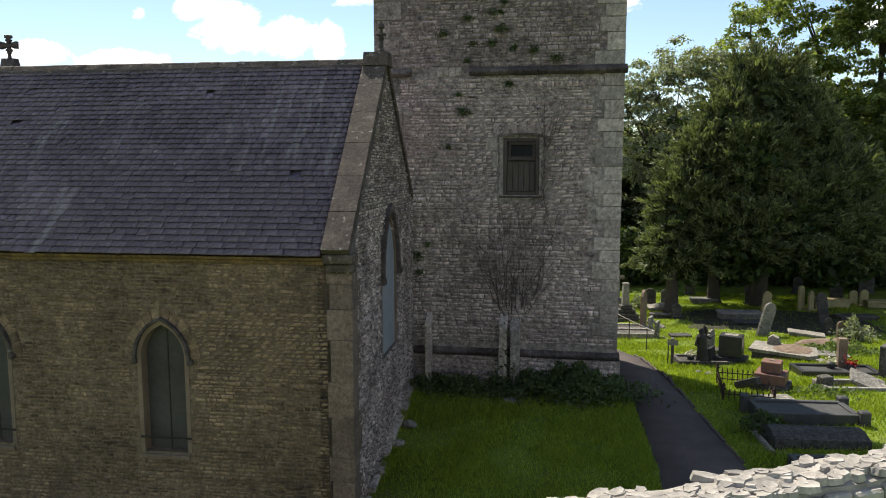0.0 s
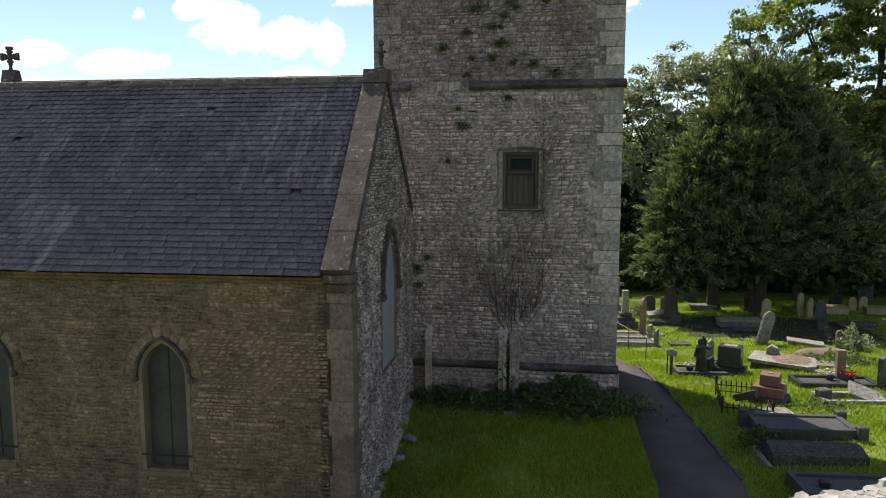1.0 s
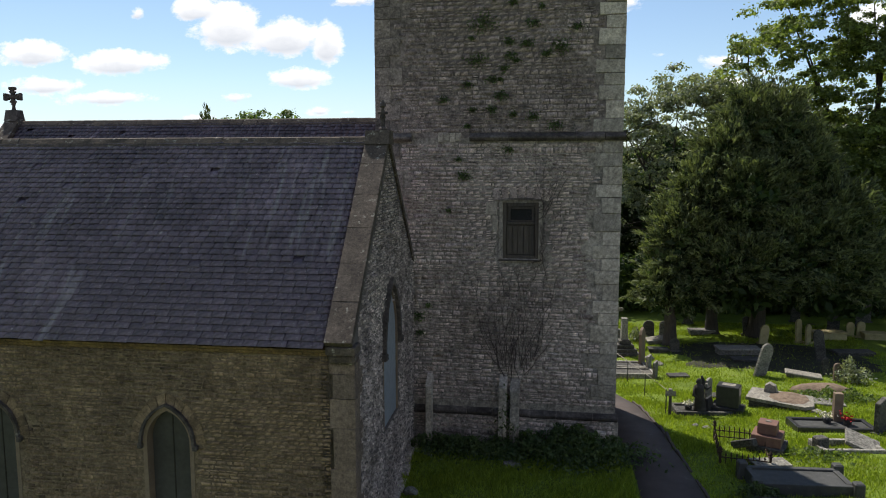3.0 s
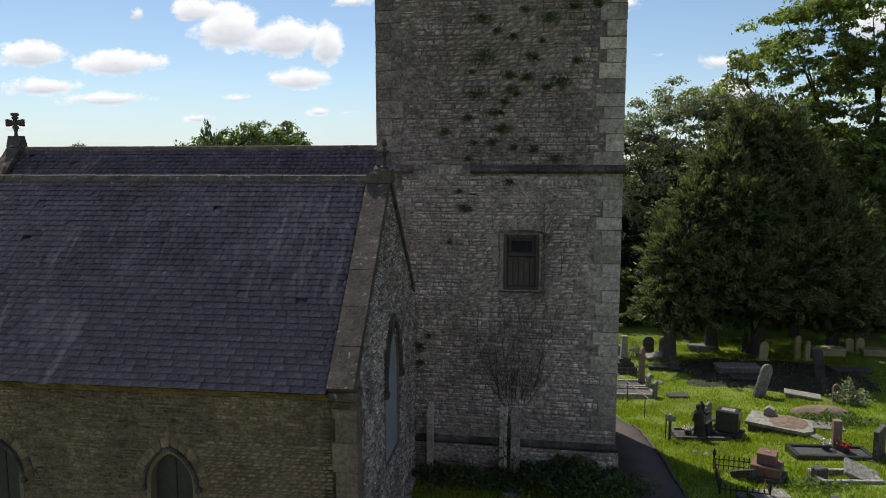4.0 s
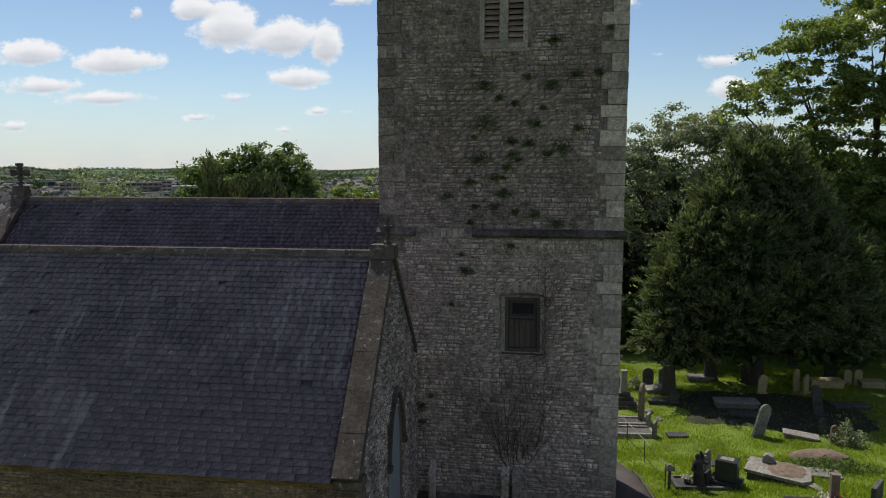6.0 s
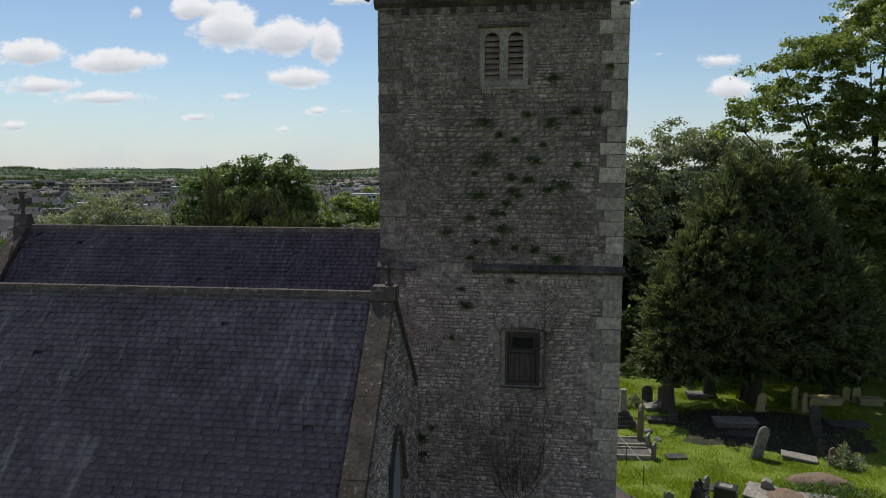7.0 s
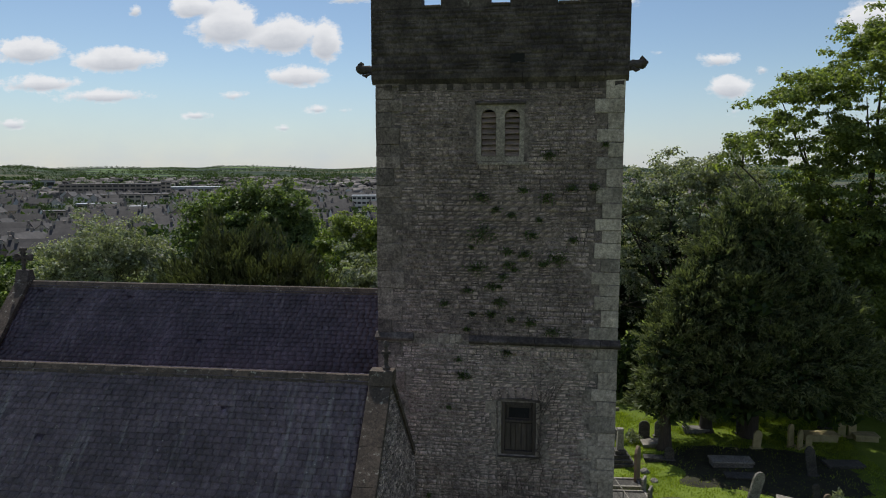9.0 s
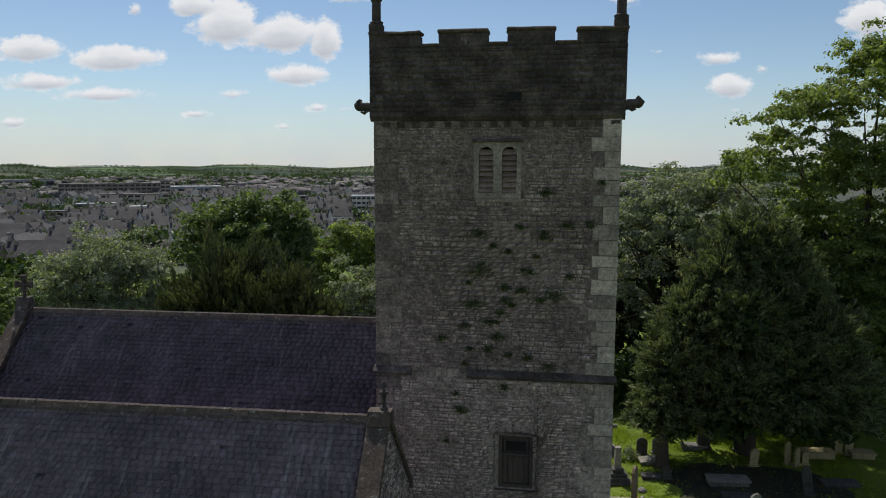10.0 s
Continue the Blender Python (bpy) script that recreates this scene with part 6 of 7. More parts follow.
# iron railings round a grave
t = thing("grave_railing", 4.9, 18.5, ground_z(4.9, 18.5) - 0.1, "rusty spiked iron railings round a sunken grave", "railing", turn=-8)
ln, wd = 1.15, 1.9
for side in range(4):
    n = 9 if side in (0, 2) else 6
    for k in range(n + 1):
        f = k / n - 0.5
        x, y = ((f * ln, -wd / 2), (ln / 2, f * wd), (f * ln, wd / 2), (-ln / 2, f * wd))[side]
        if side in (1, 3) and k in (0, n):
            continue
        big = side in (0, 2) and k in (0, n)
        r, h = (0.028, 0.5) if big else (0.011, 0.36)
        part("corner_post" if big else "spike", Shape().turned([(r, -0.1), (r, h - 0.12), (r * 2.3, h - 0.08), (r * 0.9, h - 0.05), (r * 2.0, h - 0.02), (0.002, h + 0.08)], 6, (x, y, 0)), M["rust"], t)
    for z in (0.1, 0.27):
        c = ((0, -wd / 2, ln, 0.02), (ln / 2, 0, 0.02, wd), (0, wd / 2, ln, 0.02), (-ln / 2, 0, 0.02, wd))[side]
        part("rail", Shape().box(c[0] - c[2] / 2, c[0] + c[2] / 2, c[1] - c[3] / 2, c[1] + c[3] / 2, z, z + 0.025), M["rust"], t)

# red granite pedestal in tiers
t = thing("granite_pedestal", 5.62, 18.75, ground_z(5.62, 18.75), "stepped red granite pedestal of a lost cross", "pedestal", turn=-24)
for a, z0, z1, mat in ((0.44, -0.15, 0.2, M["grave_dark"]), (0.36, 0.203, 0.47, M["granite_pink"]), (0.23, 0.473, 0.76, M["granite_pink"])):
    part("tier", Shape().box(-a, a, -a, a, z0, z1, 0.012), mat, t)
part("socket", Shape().box(-0.07, 0.07, -0.04, 0.04, 0.763, 0.785, 0.01), M["white_stone"], t)
t = thing("broken_kerb", 5.05, 18.55, ground_z(5.05, 18.55), "dark broken kerb stone leaning by the railings", "kerb stone", turn=-60, lean=(0, -25))
part("block", Shape().box(-0.4, 0.4, -0.09, 0.09, 0.1, 0.3, 0.02).rough(0.01, 4), M["grave_dark"], t)

# large grey granite tomb with corner posts
t = thing("kerbed_tomb", 5.6, 16.35, ground_z(5.6, 16.35) - 0.05, "large dark grey granite tomb with square corner posts", "tomb", "kerbed graves", turn=4)
kerbs(t, 2.1, 1.0, 0.33, M["granite_grey"], 0.14)
part("slab", Shape().box(-0.93, 0.93, -0.36, 0.36, -0.1, 0.29, 0.02), M["granite_grey"], t)
for x in (-1.08, 1.08):
    for y in (-0.5, 0.5):
        part("corner_post", Shape().box(x - 0.11, x + 0.11, y - 0.11, y + 0.11, -0.2, 0.43, 0.03), M["granite_grey"], t)
t = thing("kerbed_tomb", 5.35, 14.95, ground_z(5.35, 14.95) - 0.12, "old shaded ledger tomb overgrown at the edges", "tomb", "kerbed graves", turn=3)
s = Shape().prism([(-0.45, 0.0), (0.45, 0.0), (0.42, 0.32), (0.12, 0.42), (-0.12, 0.42), (-0.42, 0.32)], -0.9, 0.95, "x")
part("ledger", s.rough(0.02, 3), M["grave_dark"], t)
part("kerb", Shape().box(-1.05, -0.95, -0.62, 0.6, -0.1, 0.16, 0.02), GREY, t)
part("kerb", Shape().box(-0.95, 1.1, -0.62, -0.52, -0.1, 0.1, 0.02), GREY, t)
g = grave("kerbed_grave", 5.55, 13.3, 2.1, 0.95, 0.2, M["granite_grey"], "grey granite kerbed grave near the boundary wall", 4, M["granite_grey"])
pot(5.0, 13.2, ground_z(5, 13.2) + 0.14, M["granite_black"], "dark vase on a grey granite grave")

# raised white slab, broken, on low walls
t = thing("table_tomb", 7.45, 23.7, ground_z(7.45, 23.7), "broken pale table tomb covered with dry leaf litter", "tomb", turn=-22)
part("table_slab", Shape().prism([(-1.0, -0.55), (0.75, -0.75), (1.0, -0.45), (0.9, 0.6), (-0.95, 0.7)], 0.2, 0.3, "z").rough(0.012, 3), M["white_stone"], t)
part("side_wall", Shape().box(-0.9, 0.8, -0.55, -0.4, -0.2, 0.198).box(-0.9, -0.75, -0.398, 0.5, -0.2, 0.198), M["grave_dark"], t)
part("broken_piece", Shape().box(-0.3, 0.3, -0.2, 0.2, 0, 0.09, 0.01, pose(1.25, -0.6, 0.06, -4, 14, -20)), M["white_stone"], t)
part("leaf_litter", Shape().turned([(0.62, 0.0), (0.5, 0.03), (0.3, 0.05), (0.1, 0.06)], 16, (0.25, 0.05, 0.302)).rough(0.04, 3), M["soil"], t)
part("block", Shape().prism([(-0.2, 0), (0.2, 0), (0.14, 0.22), (-0.05, 0.3), (-0.18, 0.2)], -0.15, 0.15, m=pose(-0.35, 0.45, 0.302)), M["white_stone"], t)
t = thing("grave_mound", 9.6, 25.9, ground_z(9.6, 25.9), "bare brown earth mound edged with weeds", "grave mound", turn=-4)
s = Shape().turned([(1.25, -0.1), (1.1, 0.12), (0.8, 0.26), (0.4, 0.33), (0.05, 0.35)], 22)
for v in s.bm.verts:
    v.co.y *= 0.5
part("earth", s.rough(0.07, 2.2), M["soil"], t, smooth=True)
ledger(8.9, 24.2, 1.3, 0.7, 0.1, GREY, "flat worn slab behind a cream pillar", -4)

# dark kerb with flowers, headstone and fallen pieces
g = grave("kerbed_grave", 8.0, 21.0, 2.2, 0.9, 0.16, M["granite_black"], "black granite kerbed grave with flowers", 4, M["granite_grey"])
pot(7.95, 21.2, ground_z(7.95, 21.2) + 0.10, M["granite_black"], "black flower holder with cream flowers", M["cream"])
pot(8.45, 21.05, ground_z(8.45, 21.05) + 0.10, M["granite_black"], "black flower holder with red flowers", M["red"])
headstone(9.25, 20.9, 0.85, 0.92, "flat", DARK, "dark upright headstone at the end of a kerbed grave", 0.14, 55)
headstone(9.7, 20.4, 0.4, 0.75, "flat", DARK, "dark low headstone beside a larger one", 0.2, 10)
g = grave("kerbed_grave", 7.6, 18.9, 1.6, 0.8, 0.14, GREY, "broken low stone kerbed grave in long grass", 8)
t = thing("fallen_slab", 7.95, 19.0, ground_z(7.95, 19.0), "grey slab fallen across a grave kerb", "grave slab", turn=-15, lean=(14, 20))
part("slab", Shape().box(-0.42, 0.42, -0.35, 0.35, 0.14, 0.24, 0.015), M["grave_grey"], t)
t = thing("stone_block", 6.95, 18.85, ground_z(6.95, 18.85), "dark square stone block on a broken grave", "stone block", turn=20)
part("block", Shape().box(-0.16, 0.16, -0.14, 0.14, -0.05, 0.34, 0.03).rough(0.02, 4), M["grave_dark"], t)
# loose stones
rng = random.Random(77)
for x, y, r, label in ((4.25, 21.0, 0.11, "pale loose stone in the grass"), (4.5, 20.75, 0.13, "pale loose stone in the grass"), (-1.0, 16.9, 0.18, "pale rubble stone in shaded grass"), (-0.75, 16.8, 0.13, "pale rubble stone in shaded grass"),
                       (-3.2, 15.4, 0.18, "mossy stone by the gable wall"), (-3.3, 14.6, 0.15, "mossy stone by the gable wall"), (-3.1, 17.2, 0.12, "mossy stone by the gable wall"), (1.35, 17.6, 0.14, "pale loose stone at the tower's foot"), (4.6, 30.5, 0.16, "loose stone between graves"), (4.35, 31.5, 0.2, "loose stone between graves")):
    s = Shape()
    bmesh.ops.create_icosphere(s.bm, subdivisions=2, radius=r)
    for v in s.bm.verts:
        v.co.z *= 0.55
    ob = part("loose_stone", s.rough(r * 0.5, 4, x), M["grave_grey"], None, smooth=False)
    ob.location = (x, y, ground_z(x, y) + r * 0.2)
    tagged(ob, label, "stone", "loose stones")

# ---- ivy, weeds, grass ----
M["vine"] = material("dead_ivy", [(0.05, 0.037, 0.034), (0.10, 0.076, 0.068)], 6.0, bump=0)


def build_ivy():
    rng = random.Random(61)
    t = thing("dead_ivy", -1.0, TY0 - 0.06, 2.3, "dead leafless ivy stems clinging to the tower wall", "ivy")
    y = -0.03
    for k in range(44):
        s = Shape()
        high = k >= 30
        x = rng.uniform(-0.55, 0.6)
        z = rng.uniform(-0.1, 0.5) + 0.5 * abs(x)
        a = 0.9 * x + rng.uniform(-0.35, 0.35)
        goal = rng.uniform(1.2, 3.1) if k % 4 else rng.uniform(3.2, 5.6)
        if high:
            x, z, a = rng.uniform(0.3, 1.35), rng.uniform(2.6, 4.8), rng.uniform(-0.3, 0.3)
            goal = z + rng.uniform(0.8, 1.7)
        line = [(x, y, z)]
        while z < goal:
            a = 0.93 * a + rng.uniform(-0.2, 0.2)
            x += 0.12 * math.sin(a)
            z += 0.12 * math.cos(a)
            if -0.4 < x - 0.15 < 0.5 and 3.05 < z < 4.75:
                x = 0.7 + rng.uniform(0, 0.06) if x > 0.1 else -0.42
            line.append((x, y + rng.uniform(-0.008, 0.008), z))
        n = len(line)
        if n < 4:
            continue
        s.tube(line, [0.010 * (1 - 0.75 * i / n) for i in range(n)], 4)
        for j in range(2, n - 1, 3):
            b = rng.choice((-1, 1))
            x0, _, z0 = line[j]
            tw = [line[j]]
            for q in range(rng.randint(3, 7)):
                x0 += b * rng.uniform(0.02, 0.09)
                z0 += rng.uniform(0.03, 0.1)
                tw.append((x0, y, z0))
            s.tube(tw, [0.0045 * (1 - 0.7 * i / len(tw)) for i in range(len(tw))], 3)
        part("stem", s, M["vine"], t)


build_ivy()


def tuft(x, z, r, seed, wall_y=TY0):
    rs = np.random.RandomState(seed)
    t = thing("wall_plant", x, wall_y - 0.04, z, "small green plant rooted in the tower's masonry", "wall plant", "plants in the tower wall")
    n = int(120 * r / 0.15)
    p = rs.normal(size=(n, 3)) * np.array([r * 0.55, r * 0.25, r * 0.35])
    p[:, 1] = -np.abs(p[:, 1])
    vs, fs = leaf_mesh(p, 0.042, rs, 1.6, 0.2)
    tagged(raw("leaves", vs, fs, M["weed_leaf"], t), kind="stuff")
    st = Shape()
    for k in range(4):
        q = p[k * 3]
        st.tube([(0, 0.03, 0), tuple(q * 0.5), tuple(q)], [0.008, 0.006, 0.003], 3)
    part("stalk", st, M["vine"], t)


spots = [(-1.85, 11.36, .28), (-0.5, 11.36, .2), (0.55, 11.3, .17), (0.02, 10.9, .22), (-1.3, 11.1, .2), (-1.15, 10.75, .18), (-1.9, 10.6, .2), (-1.25, 10.3, .15),
         (-1.72, 9.98, .19), (-1.5, 9.55, .15), (-1.6, 9.25, .19), (-0.95, 9.2, .14), (-0.55, 9.2, .12), (-2.35, 10.05, .16), (-2.2, 9.4, .12), (-0.7, 10.95, .13),
         (-1.0, 11.9, .14), (-1.5, 12.0, .14), (-0.3, 12.3, .16), (0.3, 12.6, .18), (1.0, 12.7, .17), (-1.8, 12.5, .16), (-0.8, 12.7, .16), (-0.5, 11.9, .12),
         (-2.95, 9.6, .10), (-2.4, 8.0, .12), (0.1, 8.82, .26), (-2.35, 7.55, .14), (-2.85, 6.7, .10), (-2.3, 8.95, .12), (-3.45, 4.0, .16), (-3.4, 3.55, .15), (-3.3, 4.25, .12),
         (-1.3, 8.3, .1), (-1.05, 10.45, .12), (-2.05, 11.0, .12), (-0.2, 10.6, .1), (-1.45, 10.05, .1), (1.1, 13.8, .12), (-0.2, 13.6, .14)]
for k, (x, z, r) in enumerate(spots):
    tuft(x + 0.12 * math.sin(5 * k), z + 0.1 * math.cos(7 * k), (1.25 if k % 3 == 0 else 0.75) * r, 100 + k)


def weeds(name, label, x, y, rx, ry, h, n, size, mat, seed, category="weeds"):
    rs = np.random.RandomState(seed)
    t = thing(name, x, y, ground_z(x, y), label, category)
    px, py = rs.normal(size=n) * rx * 0.5, rs.normal(size=n) * ry * 0.5
    env = np.exp(-((px / rx) ** 2 + (py / ry) ** 2) * 1.5) * np.array([0.7 + 1.1 * noise.noise(Vector((a * 2.4, b * 2.4, seed))) for a, b in zip(px, py)])
    gz = np.array([ground_z(x + a, y + b) for a, b in zip(px, py)]) - ground_z(x, y)
    p = np.stack([px, py, gz + rs.uniform(0, 1, n) ** 0.7 * h * (0.3 + 0.7 * env)], 1)
    vs, fs = leaf_mesh(p, size, rs, 1.3, 0.1)
    tagged(raw("leaves", vs, fs, mat, t), kind="stuff")
    s = Shape()
    for k in range(0, min(n, 240), 8):
        q = p[k]
        s.tube([(q[0] * 0.9, q[1] * 0.9, gz[k] - 0.05), tuple(q)], [0.008, 0.004], 3)
    tagged(part("stalk_tangle", s, M["vine"], t), kind="stuff")


weeds("nettle_bed", "dark green nettles and brambles against the tower's foot", 0.45, 17.55, 1.7, 0.8, 0.95, 6500, 0.09, M["weed_leaf"], 5)
weeds("nettle_bed", "low green weeds against the tower's plinth", -2.3, 17.6, 2.0, 0.6, 0.5, 4200, 0.08, M["weed_leaf"], 6)
weeds("ivy_clump", "tangle of dry ivy over a stone stub", -1.1, 17.75, 0.4, 0.15, 2.0, 260, 0.07, M["weed_leaf"], 16)
weeds("shrub", "pale-leaved shrub growing between graves", 11.3, 28.0, 0.6, 0.5, 1.15, 900, 0.10, M["ash_leaf"], 7, "shrub")
weeds("shrub", "small pale shrub by the far graves", 4.2, 35.4, 0.4, 0.4, 0.9, 420, 0.10, M["ash_leaf"], 8, "shrub")
weeds("weed_patch", "bright weeds round an earth mound", 9.5, 24.9, 1.5, 0.6, 0.42, 1500, 0.09, M["maple_leaf"], 9)
weeds("weed_patch", "ivy and bramble over an old tomb", 4.6, 15.5, 0.5, 0.6, 0.5, 900, 0.08, M["weed_leaf"], 10)
weeds("weed_patch", "weeds between broken kerbs", 6.6, 18.2, 0.9, 0.5, 0.22, 500, 0.08, M["maple_leaf"], 11)


def build_yew_shade():
    """Dark needle-litter sheet, the yew's shade painted into its colour, with a ragged edge."""
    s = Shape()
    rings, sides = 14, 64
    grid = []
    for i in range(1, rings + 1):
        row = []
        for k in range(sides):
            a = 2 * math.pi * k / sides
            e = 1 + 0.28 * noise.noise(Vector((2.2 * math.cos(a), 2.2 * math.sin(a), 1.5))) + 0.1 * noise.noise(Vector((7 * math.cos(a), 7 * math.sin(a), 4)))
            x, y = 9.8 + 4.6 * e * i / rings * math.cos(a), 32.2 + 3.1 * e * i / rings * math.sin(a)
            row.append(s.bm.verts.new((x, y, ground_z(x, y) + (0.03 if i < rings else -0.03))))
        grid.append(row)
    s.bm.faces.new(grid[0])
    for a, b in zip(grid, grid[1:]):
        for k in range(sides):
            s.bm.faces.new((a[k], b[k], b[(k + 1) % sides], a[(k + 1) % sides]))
    tagged(part("bare_earth", s, M["shade_litter"], smooth=True), "dark needle litter with the yew's shade painted in", "bare earth", kind="structure")


# ground colour darkened to carry the yew's shade
M["shade_litter"] = material("needle_shade", [(0.018, 0.018, 0.010), (0.042, 0.042, 0.02)], 1.6, mottle=0.5, bump=0.9, bump_scale=16, spots=[(1.4, 0.62, (0.06, 0.08, 0.024))])
build_yew_shade()


def build_grass():
    rs = np.random.RandomState(91)
    xs, ys = [], []
    for x0, x1, y0, y1, n in ((-3.5, 2.0, 8.5, 18.0, 90000), (2.2, 11.5, 11.0, 26.0, 130000), (2.4, 15.0, 26.0, 40.0, 80000)):
        xs.append(rs.uniform(x0, x1, n)), ys.append(rs.uniform(y0, y1, n))
    x, y = np.concatenate(xs), np.concatenate(ys)
    thick = np.array([noise.noise(Vector((a * 0.9, b * 0.9, 4))) for a, b in zip(x, y)])
    edges = [path_edges(b) for b in y]
    keep = (thick + rs.uniform(-0.5, 0.6, len(x)) > -0.25) & np.array([not (l + 0.02 < a < r + 0.06) for (l, r), a in zip(edges, x)])
    # blades thinned over the dark sheet so its painted shade shows
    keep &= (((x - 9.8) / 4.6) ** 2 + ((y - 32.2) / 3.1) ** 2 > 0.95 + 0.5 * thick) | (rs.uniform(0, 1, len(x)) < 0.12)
    x, y, thick = x[keep], y[keep], thick[keep]
    z = np.array([ground_z(a, b) for a, b in zip(x, y)])
    n = len(x)
    h = (0.04 + 0.075 * rs.uniform(0, 1, n) ** 2) * (1 + 0.9 * np.clip(thick, -0.3, 1)) * np.where(x < 2, 1.05 + 0.5 * np.clip((y - 14) / 4, 0, 1), 1.0)
    a = rs.uniform(0, 2 * math.pi, n)
    w = 0.009 + 0.0005 * y
    bend = rs.uniform(0.2, 0.9, n) * h
    b = rs.uniform(0, 2 * math.pi, n)
    p0 = np.stack([x - w * np.cos(a), y - w * np.sin(a), z - 0.02], 1)
    p1 = np.stack([x + w * np.cos(a), y + w * np.sin(a), z - 0.02], 1)
    p2 = np.stack([x + bend * np.cos(b), y + bend * np.sin(b), z + h], 1)
    vs = np.stack([p0, p1, p2], 1).reshape(-1, 3)
    fs = np.arange(3 * n).reshape(-1, 3)
    tagged(raw("grass", vs, fs, M["grass"]), "uneven green churchyard grass", "grass", kind="stuff")


build_grass()

# ---- the town in the valley ----
M["render_white"] = material("white_render", [(0.5, 0.485, 0.45), (0.68, 0.665, 0.63)], 0.3, per_piece=0.15, bump=0)
M["render_cream"] = material("cream_render", [(0.42, 0.37, 0.30), (0.56, 0.50, 0.41)], 0.3, per_piece=0.15, bump=0)
M["town_stone"] = material("town_stone", [(0.22, 0.19, 0.165), (0.32, 0.28, 0.25)], 0.3, per_piece=0.2, bump=0)
M["town_slate"] = material("town_slate", [(0.03, 0.028, 0.03), (0.085, 0.077, 0.077)], 0.3, rough=0.7, per_piece=0.3, bump=0)
M["pane"] = material("window_pane", [(0.02, 0.023, 0.028), (0.035, 0.04, 0.045)], 1.0, rough=0.15, bump=0, spec=0.5)
M["metal_roof"] = material("pale_metal_roof", [(0.26, 0.27, 0.285), (0.40, 0.415, 0.43)], 0.05, rough=0.5, bump=0)


def house(x, y, turn, ln, wd, h, wall, label, bays):
    t = thing("town_house", x, y, ground_z(x, y) - 0.3, label, "house", "houses of the town", turn=turn)
    rh = wd * 0.42
    part("wall", Shape().prism([(-wd / 2, 0), (wd / 2, 0), (wd / 2, h), (0, h + rh), (-wd / 2, h)], -ln / 2, ln / 2, "x"), wall, t)
    e = 0.35
    k = rh / (wd / 2)
    s = Shape().prism([(-wd / 2 - e, h - e * k + 0.02), (0, h + rh + 0.02), (wd / 2 + e, h - e * k + 0.02), (wd / 2 + e, h - e * k + 0.22), (0, h + rh + 0.24), (-wd / 2 - e, h - e * k + 0.22)], -ln / 2 - 0.2, ln / 2 + 0.2, "x")
    roof = part("roof", s, M["town_slate"], t)
    for u in (-ln / 2 + 0.6, ln / 2 - 0.6):
        part("chimney", Shape().box(u - 0.5, u + 0.5, -0.4, 0.4, h + rh - 0.6, h + rh + 1.4, 0.05), M["town_stone"], roof)
    for q in range(bays):
        u = -ln / 2 + ln * (q + 0.5) / bays
        for z in (1.0, 3.8):
            part("window", Shape().box(u - 0.55, u + 0.55, -wd / 2 - 0.03, -wd / 2 + 0.1, z, z + 1.5), M["pane"], t)
    return t


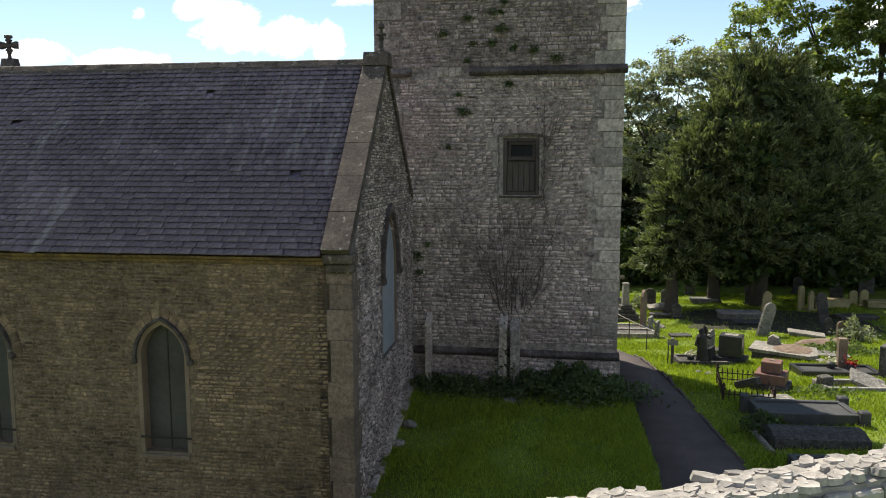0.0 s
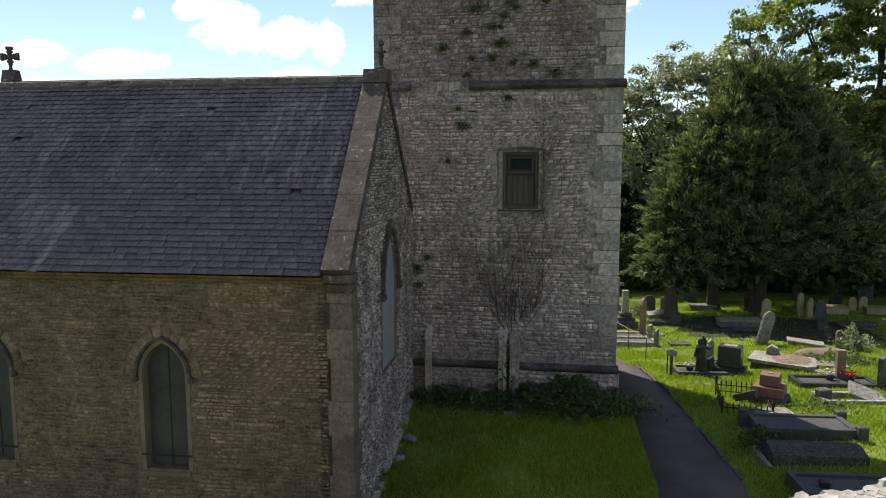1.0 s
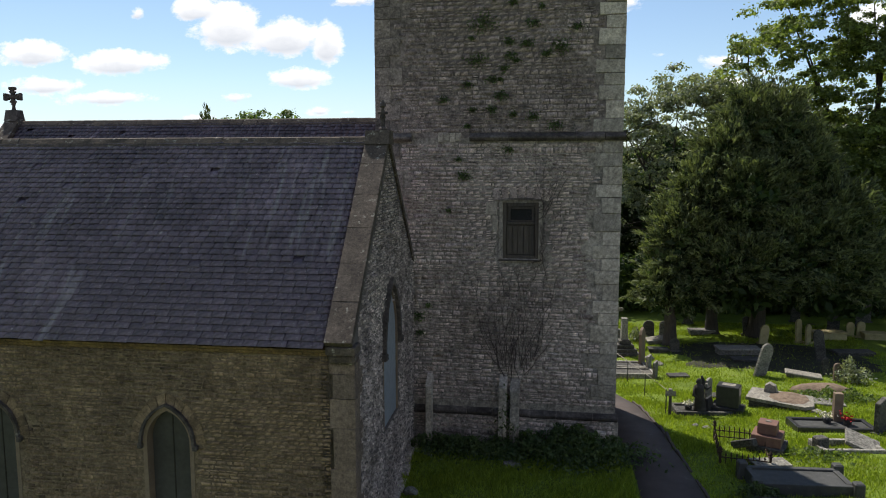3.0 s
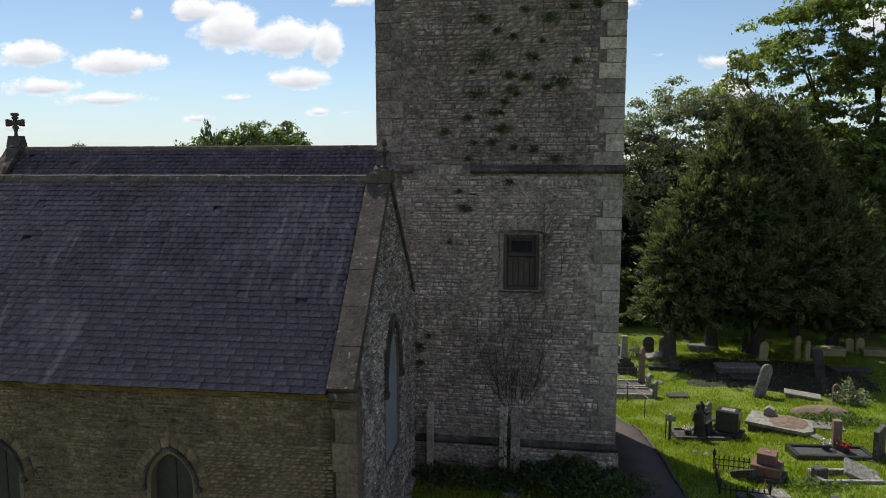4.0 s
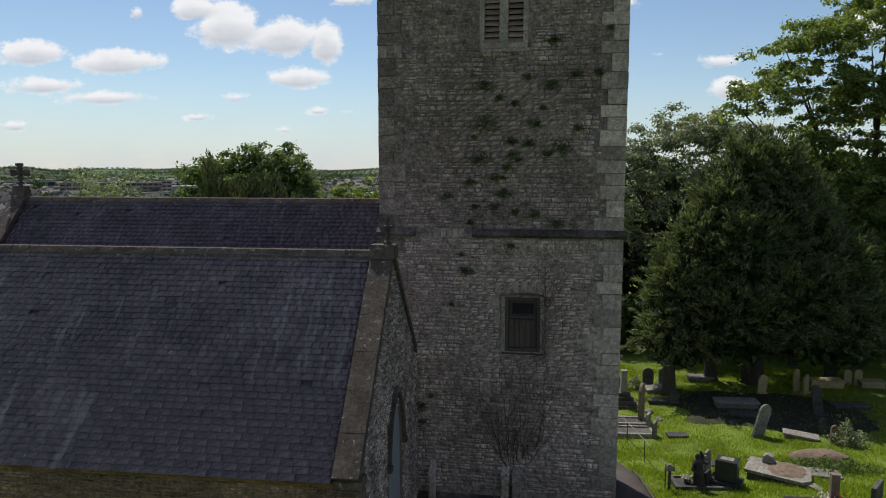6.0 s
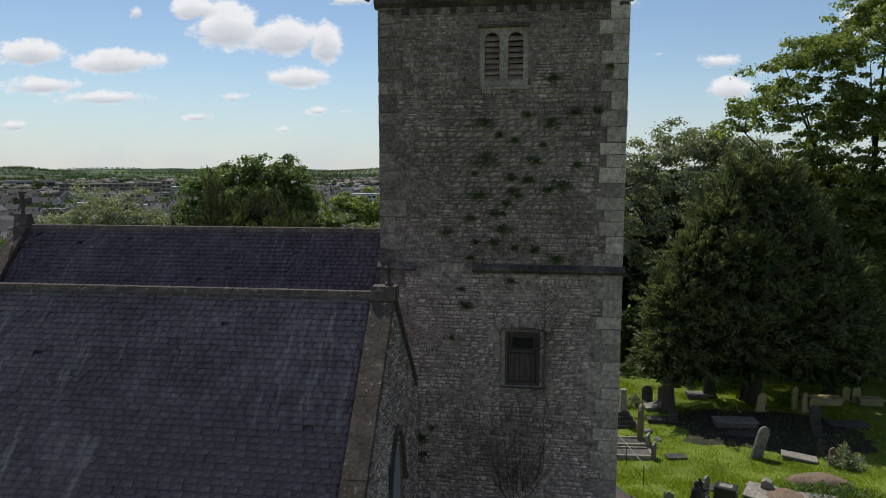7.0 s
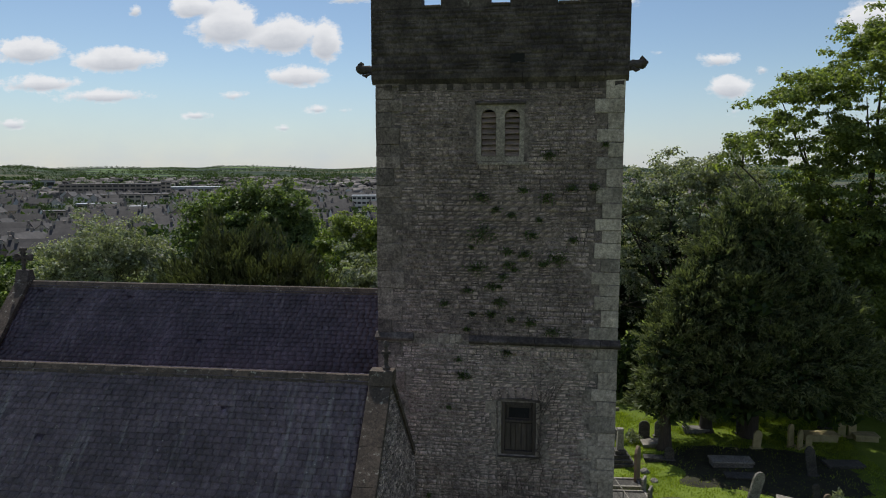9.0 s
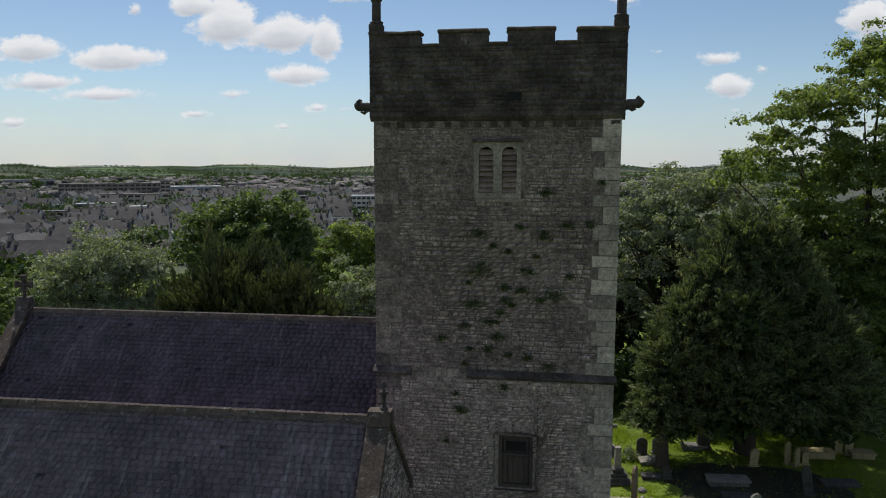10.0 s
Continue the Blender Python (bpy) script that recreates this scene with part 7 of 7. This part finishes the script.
def build_town():
    rng = random.Random(131)
    kinds = [house(-215, 250, 20, 16, 8, 6.0, M["render_white"], "white rendered terraced houses with slate roofs", 4),
             house(-240, 268, -60, 10, 8, 6.2, M["render_cream"], "cream rendered house with a slate roof", 3),
             house(-195, 285, 10, 20, 8.5, 6.0, M["town_stone"], "grey stone terrace with slate roofs", 5),
             house(-225, 300, 75, 12, 9, 6.5, M["render_white"], "white gabled house with a slate roof", 3)]
    for _ in range(260):
        a = radians(rng.uniform(-46, -10))
        r = 240 + 620 * rng.random() ** 0.9
        x, y = r * math.sin(a), 15 + r * math.cos(a)
        copy_thing(rng.choice(kinds), pose(x, y, ground_z(x, y) - 0.3, 0, 0, rng.choice((18, 22, -68, 105, 12, 30)) + rng.uniform(-6, 6)))

    def block(x, y, turn, ln, wd, h, wall, roof, label, storeys, bays, category="building"):
        t = thing("town_building", x, y, ground_z(x, y) - 0.3, label, category, "large buildings of the town", turn=turn)
        part("wall", Shape().box(-ln / 2, ln / 2, -wd / 2, wd / 2, 0, h), wall, t)
        part("roof", Shape().box(-ln / 2 - 0.4, ln / 2 + 0.4, -wd / 2 - 0.4, wd / 2 + 0.4, h + 0.02, h + 0.6), roof, t)
        for k in range(storeys):
            z = h * (k + 0.35) / storeys
            for b in range(bays):
                u = -ln / 2 + ln * (b + 0.5) / bays
                part("window", Shape().box(u - ln / bays * 0.38, u + ln / bays * 0.38, -wd / 2 - 0.06, -wd / 2 + 0.1, z, z + h / storeys * 0.45), M["pane"], t)
    block(-453, 674, 33, 98, 18, 15, M["town_stone"], M["town_slate"], "long dark office block with window bands", 4, 18)
    block(-384, 593, 32, 70, 14, 8, M["render_cream"], M["town_slate"], "low pale building with a flat roof", 2, 12)
    block(-382, 655, 28, 9, 9, 18, M["town_stone"], M["town_slate"], "dark narrow tower block", 5, 2)
    block(-403, 753, 28, 56, 26, 10, M["metal_roof"], M["metal_roof"], "pale industrial shed with a flat metal roof", 1, 6)
    block(-774, 951, 38, 66, 36, 12, M["metal_roof"], M["town_slate"], "large pale industrial shed on the rise", 1, 5)
    block(-131, 489, 14, 20, 12, 13, M["render_white"], M["metal_roof"], "pale panelled block of flats", 4, 6)
    block(-243, 625, 20, 56, 14, 6, M["town_stone"], M["town_slate"], "long low grey commercial building", 2, 10)
    block(-119, 420, 16, 26, 16, 6, M["town_stone"], M["town_slate"], "brown brick building with a flat roof", 2, 6)
    block(-335, 478, 34, 26, 12, 6, M["town_stone"], M["metal_roof"], "grey building with a white metal roof", 2, 6)
    block(-271, 437, 30, 18, 10, 7, M["render_white"], M["metal_roof"], "white building with a pale flat roof", 2, 5)
    block(-220, 262, 40, 28, 9, 6, M["render_white"], M["town_slate"], "long low white building with many windows", 2, 11)
    block(-174, 210, 36, 24, 12, 4, M["render_cream"], M["metal_roof"], "low hall with a pale metal roof", 1, 5)
    block(-296, 382, 30, 34, 10, 7, M["render_cream"], M["town_slate"], "cream terrace on the town's edge", 2, 9)
    # farther roofs, past counting
    vs, fs = [], []
    for _ in range(1500):
        a = radians(rng.uniform(-50, 14))
        r = 760 + 1000 * rng.random()
        x, y = r * math.sin(a), 15 + r * math.cos(a)
        m = pose(x, y, ground_z(x, y) - 0.3, 0, 0, rng.uniform(0, 180))
        ln, wd, h = rng.uniform(8, 22), rng.uniform(7, 9), rng.uniform(4, 6.5)
        pts = [(-ln / 2, -wd / 2, 0), (ln / 2, -wd / 2, 0), (ln / 2, wd / 2, 0), (-ln / 2, wd / 2, 0), (-ln / 2, -wd / 2, h), (ln / 2, -wd / 2, h), (ln / 2, wd / 2, h), (-ln / 2, wd / 2, h), (-ln / 2, 0, h + 3), (ln / 2, 0, h + 3)]
        n = len(vs)
        vs += [tuple(m @ Vector(p)) for p in pts]
        fs += [tuple(n + i for i in f) for f in ((0, 1, 5, 4), (1, 2, 6, 5), (2, 3, 7, 6), (3, 0, 4, 7), (4, 5, 9, 8), (6, 7, 8, 9), (5, 6, 9, 9), (7, 4, 8, 8))]
    tri = []
    for f in fs:
        tri.append((f[0], f[1], f[2]))
        if f[2] != f[3]:
            tri.append((f[0], f[2], f[3]))
    M["far_roofs"] = material("far_roofs", [(0.05, 0.046, 0.047), (0.17, 0.158, 0.15)], 0.02, per_piece=0.85, island=True, bump=0)
    tagged(raw("far_houses", vs, tri, M["far_roofs"]), "distant pale houses and slate roofs of the town", "houses", kind="stuff")
    # clumps of trees among the houses, hedges and woods on the hills
    rs = np.random.RandomState(17)
    mids, size = [], []
    for _ in range(900):
        a = radians(rng.uniform(-50, 20))
        r = 210 + 1800 * rng.random() ** 1.3
        x, y = r * math.sin(a), 15 + r * math.cos(a)
        s = rng.uniform(2.5, 6) * (1 + r / 1500)
        for k in range(rng.randint(1, 4)):
            mids.append((x + rng.uniform(-2, 2) * s, y + rng.uniform(-2, 2) * s, ground_z(x, y) + 0.55 * s)), size.append(s)
    for _ in range(260):
        a = radians(rng.uniform(-52, 22))
        r = rng.uniform(1800, 3500)
        along = rng.uniform(-0.6, 0.6)
        for k in range(rng.randint(5, 16)):
            x, y = r * math.sin(a) + k * 22 * math.cos(along), 15 + r * math.cos(a) + k * 22 * math.sin(along)
            mids.append((x, y, ground_z(x, y) + 3)), size.append(rng.uniform(4, 9))
    mids, size = np.array(mids), np.array(size)
    per = 46
    d = rs.normal(size=(len(mids) * per, 3))
    d /= np.linalg.norm(d, axis=1, keepdims=True)
    big = np.repeat(size, per)
    p = np.repeat(mids, per, 0) + d * (big * rs.uniform(0.5, 1.0, len(big)))[:, None] * np.array([1, 1, 0.75])
    vs, fs = leaf_mesh(p, 1.0, rs, 1.2)
    vs = (vs.reshape(-1, 4, 3) - p[:, None]) * (big * 0.34)[:, None, None] + p[:, None]
    tagged(raw("far_trees", vs.reshape(-1, 3), fs, M["wood_leaf"]), "distant dark green trees and hedges", "trees", kind="stuff")


build_town()
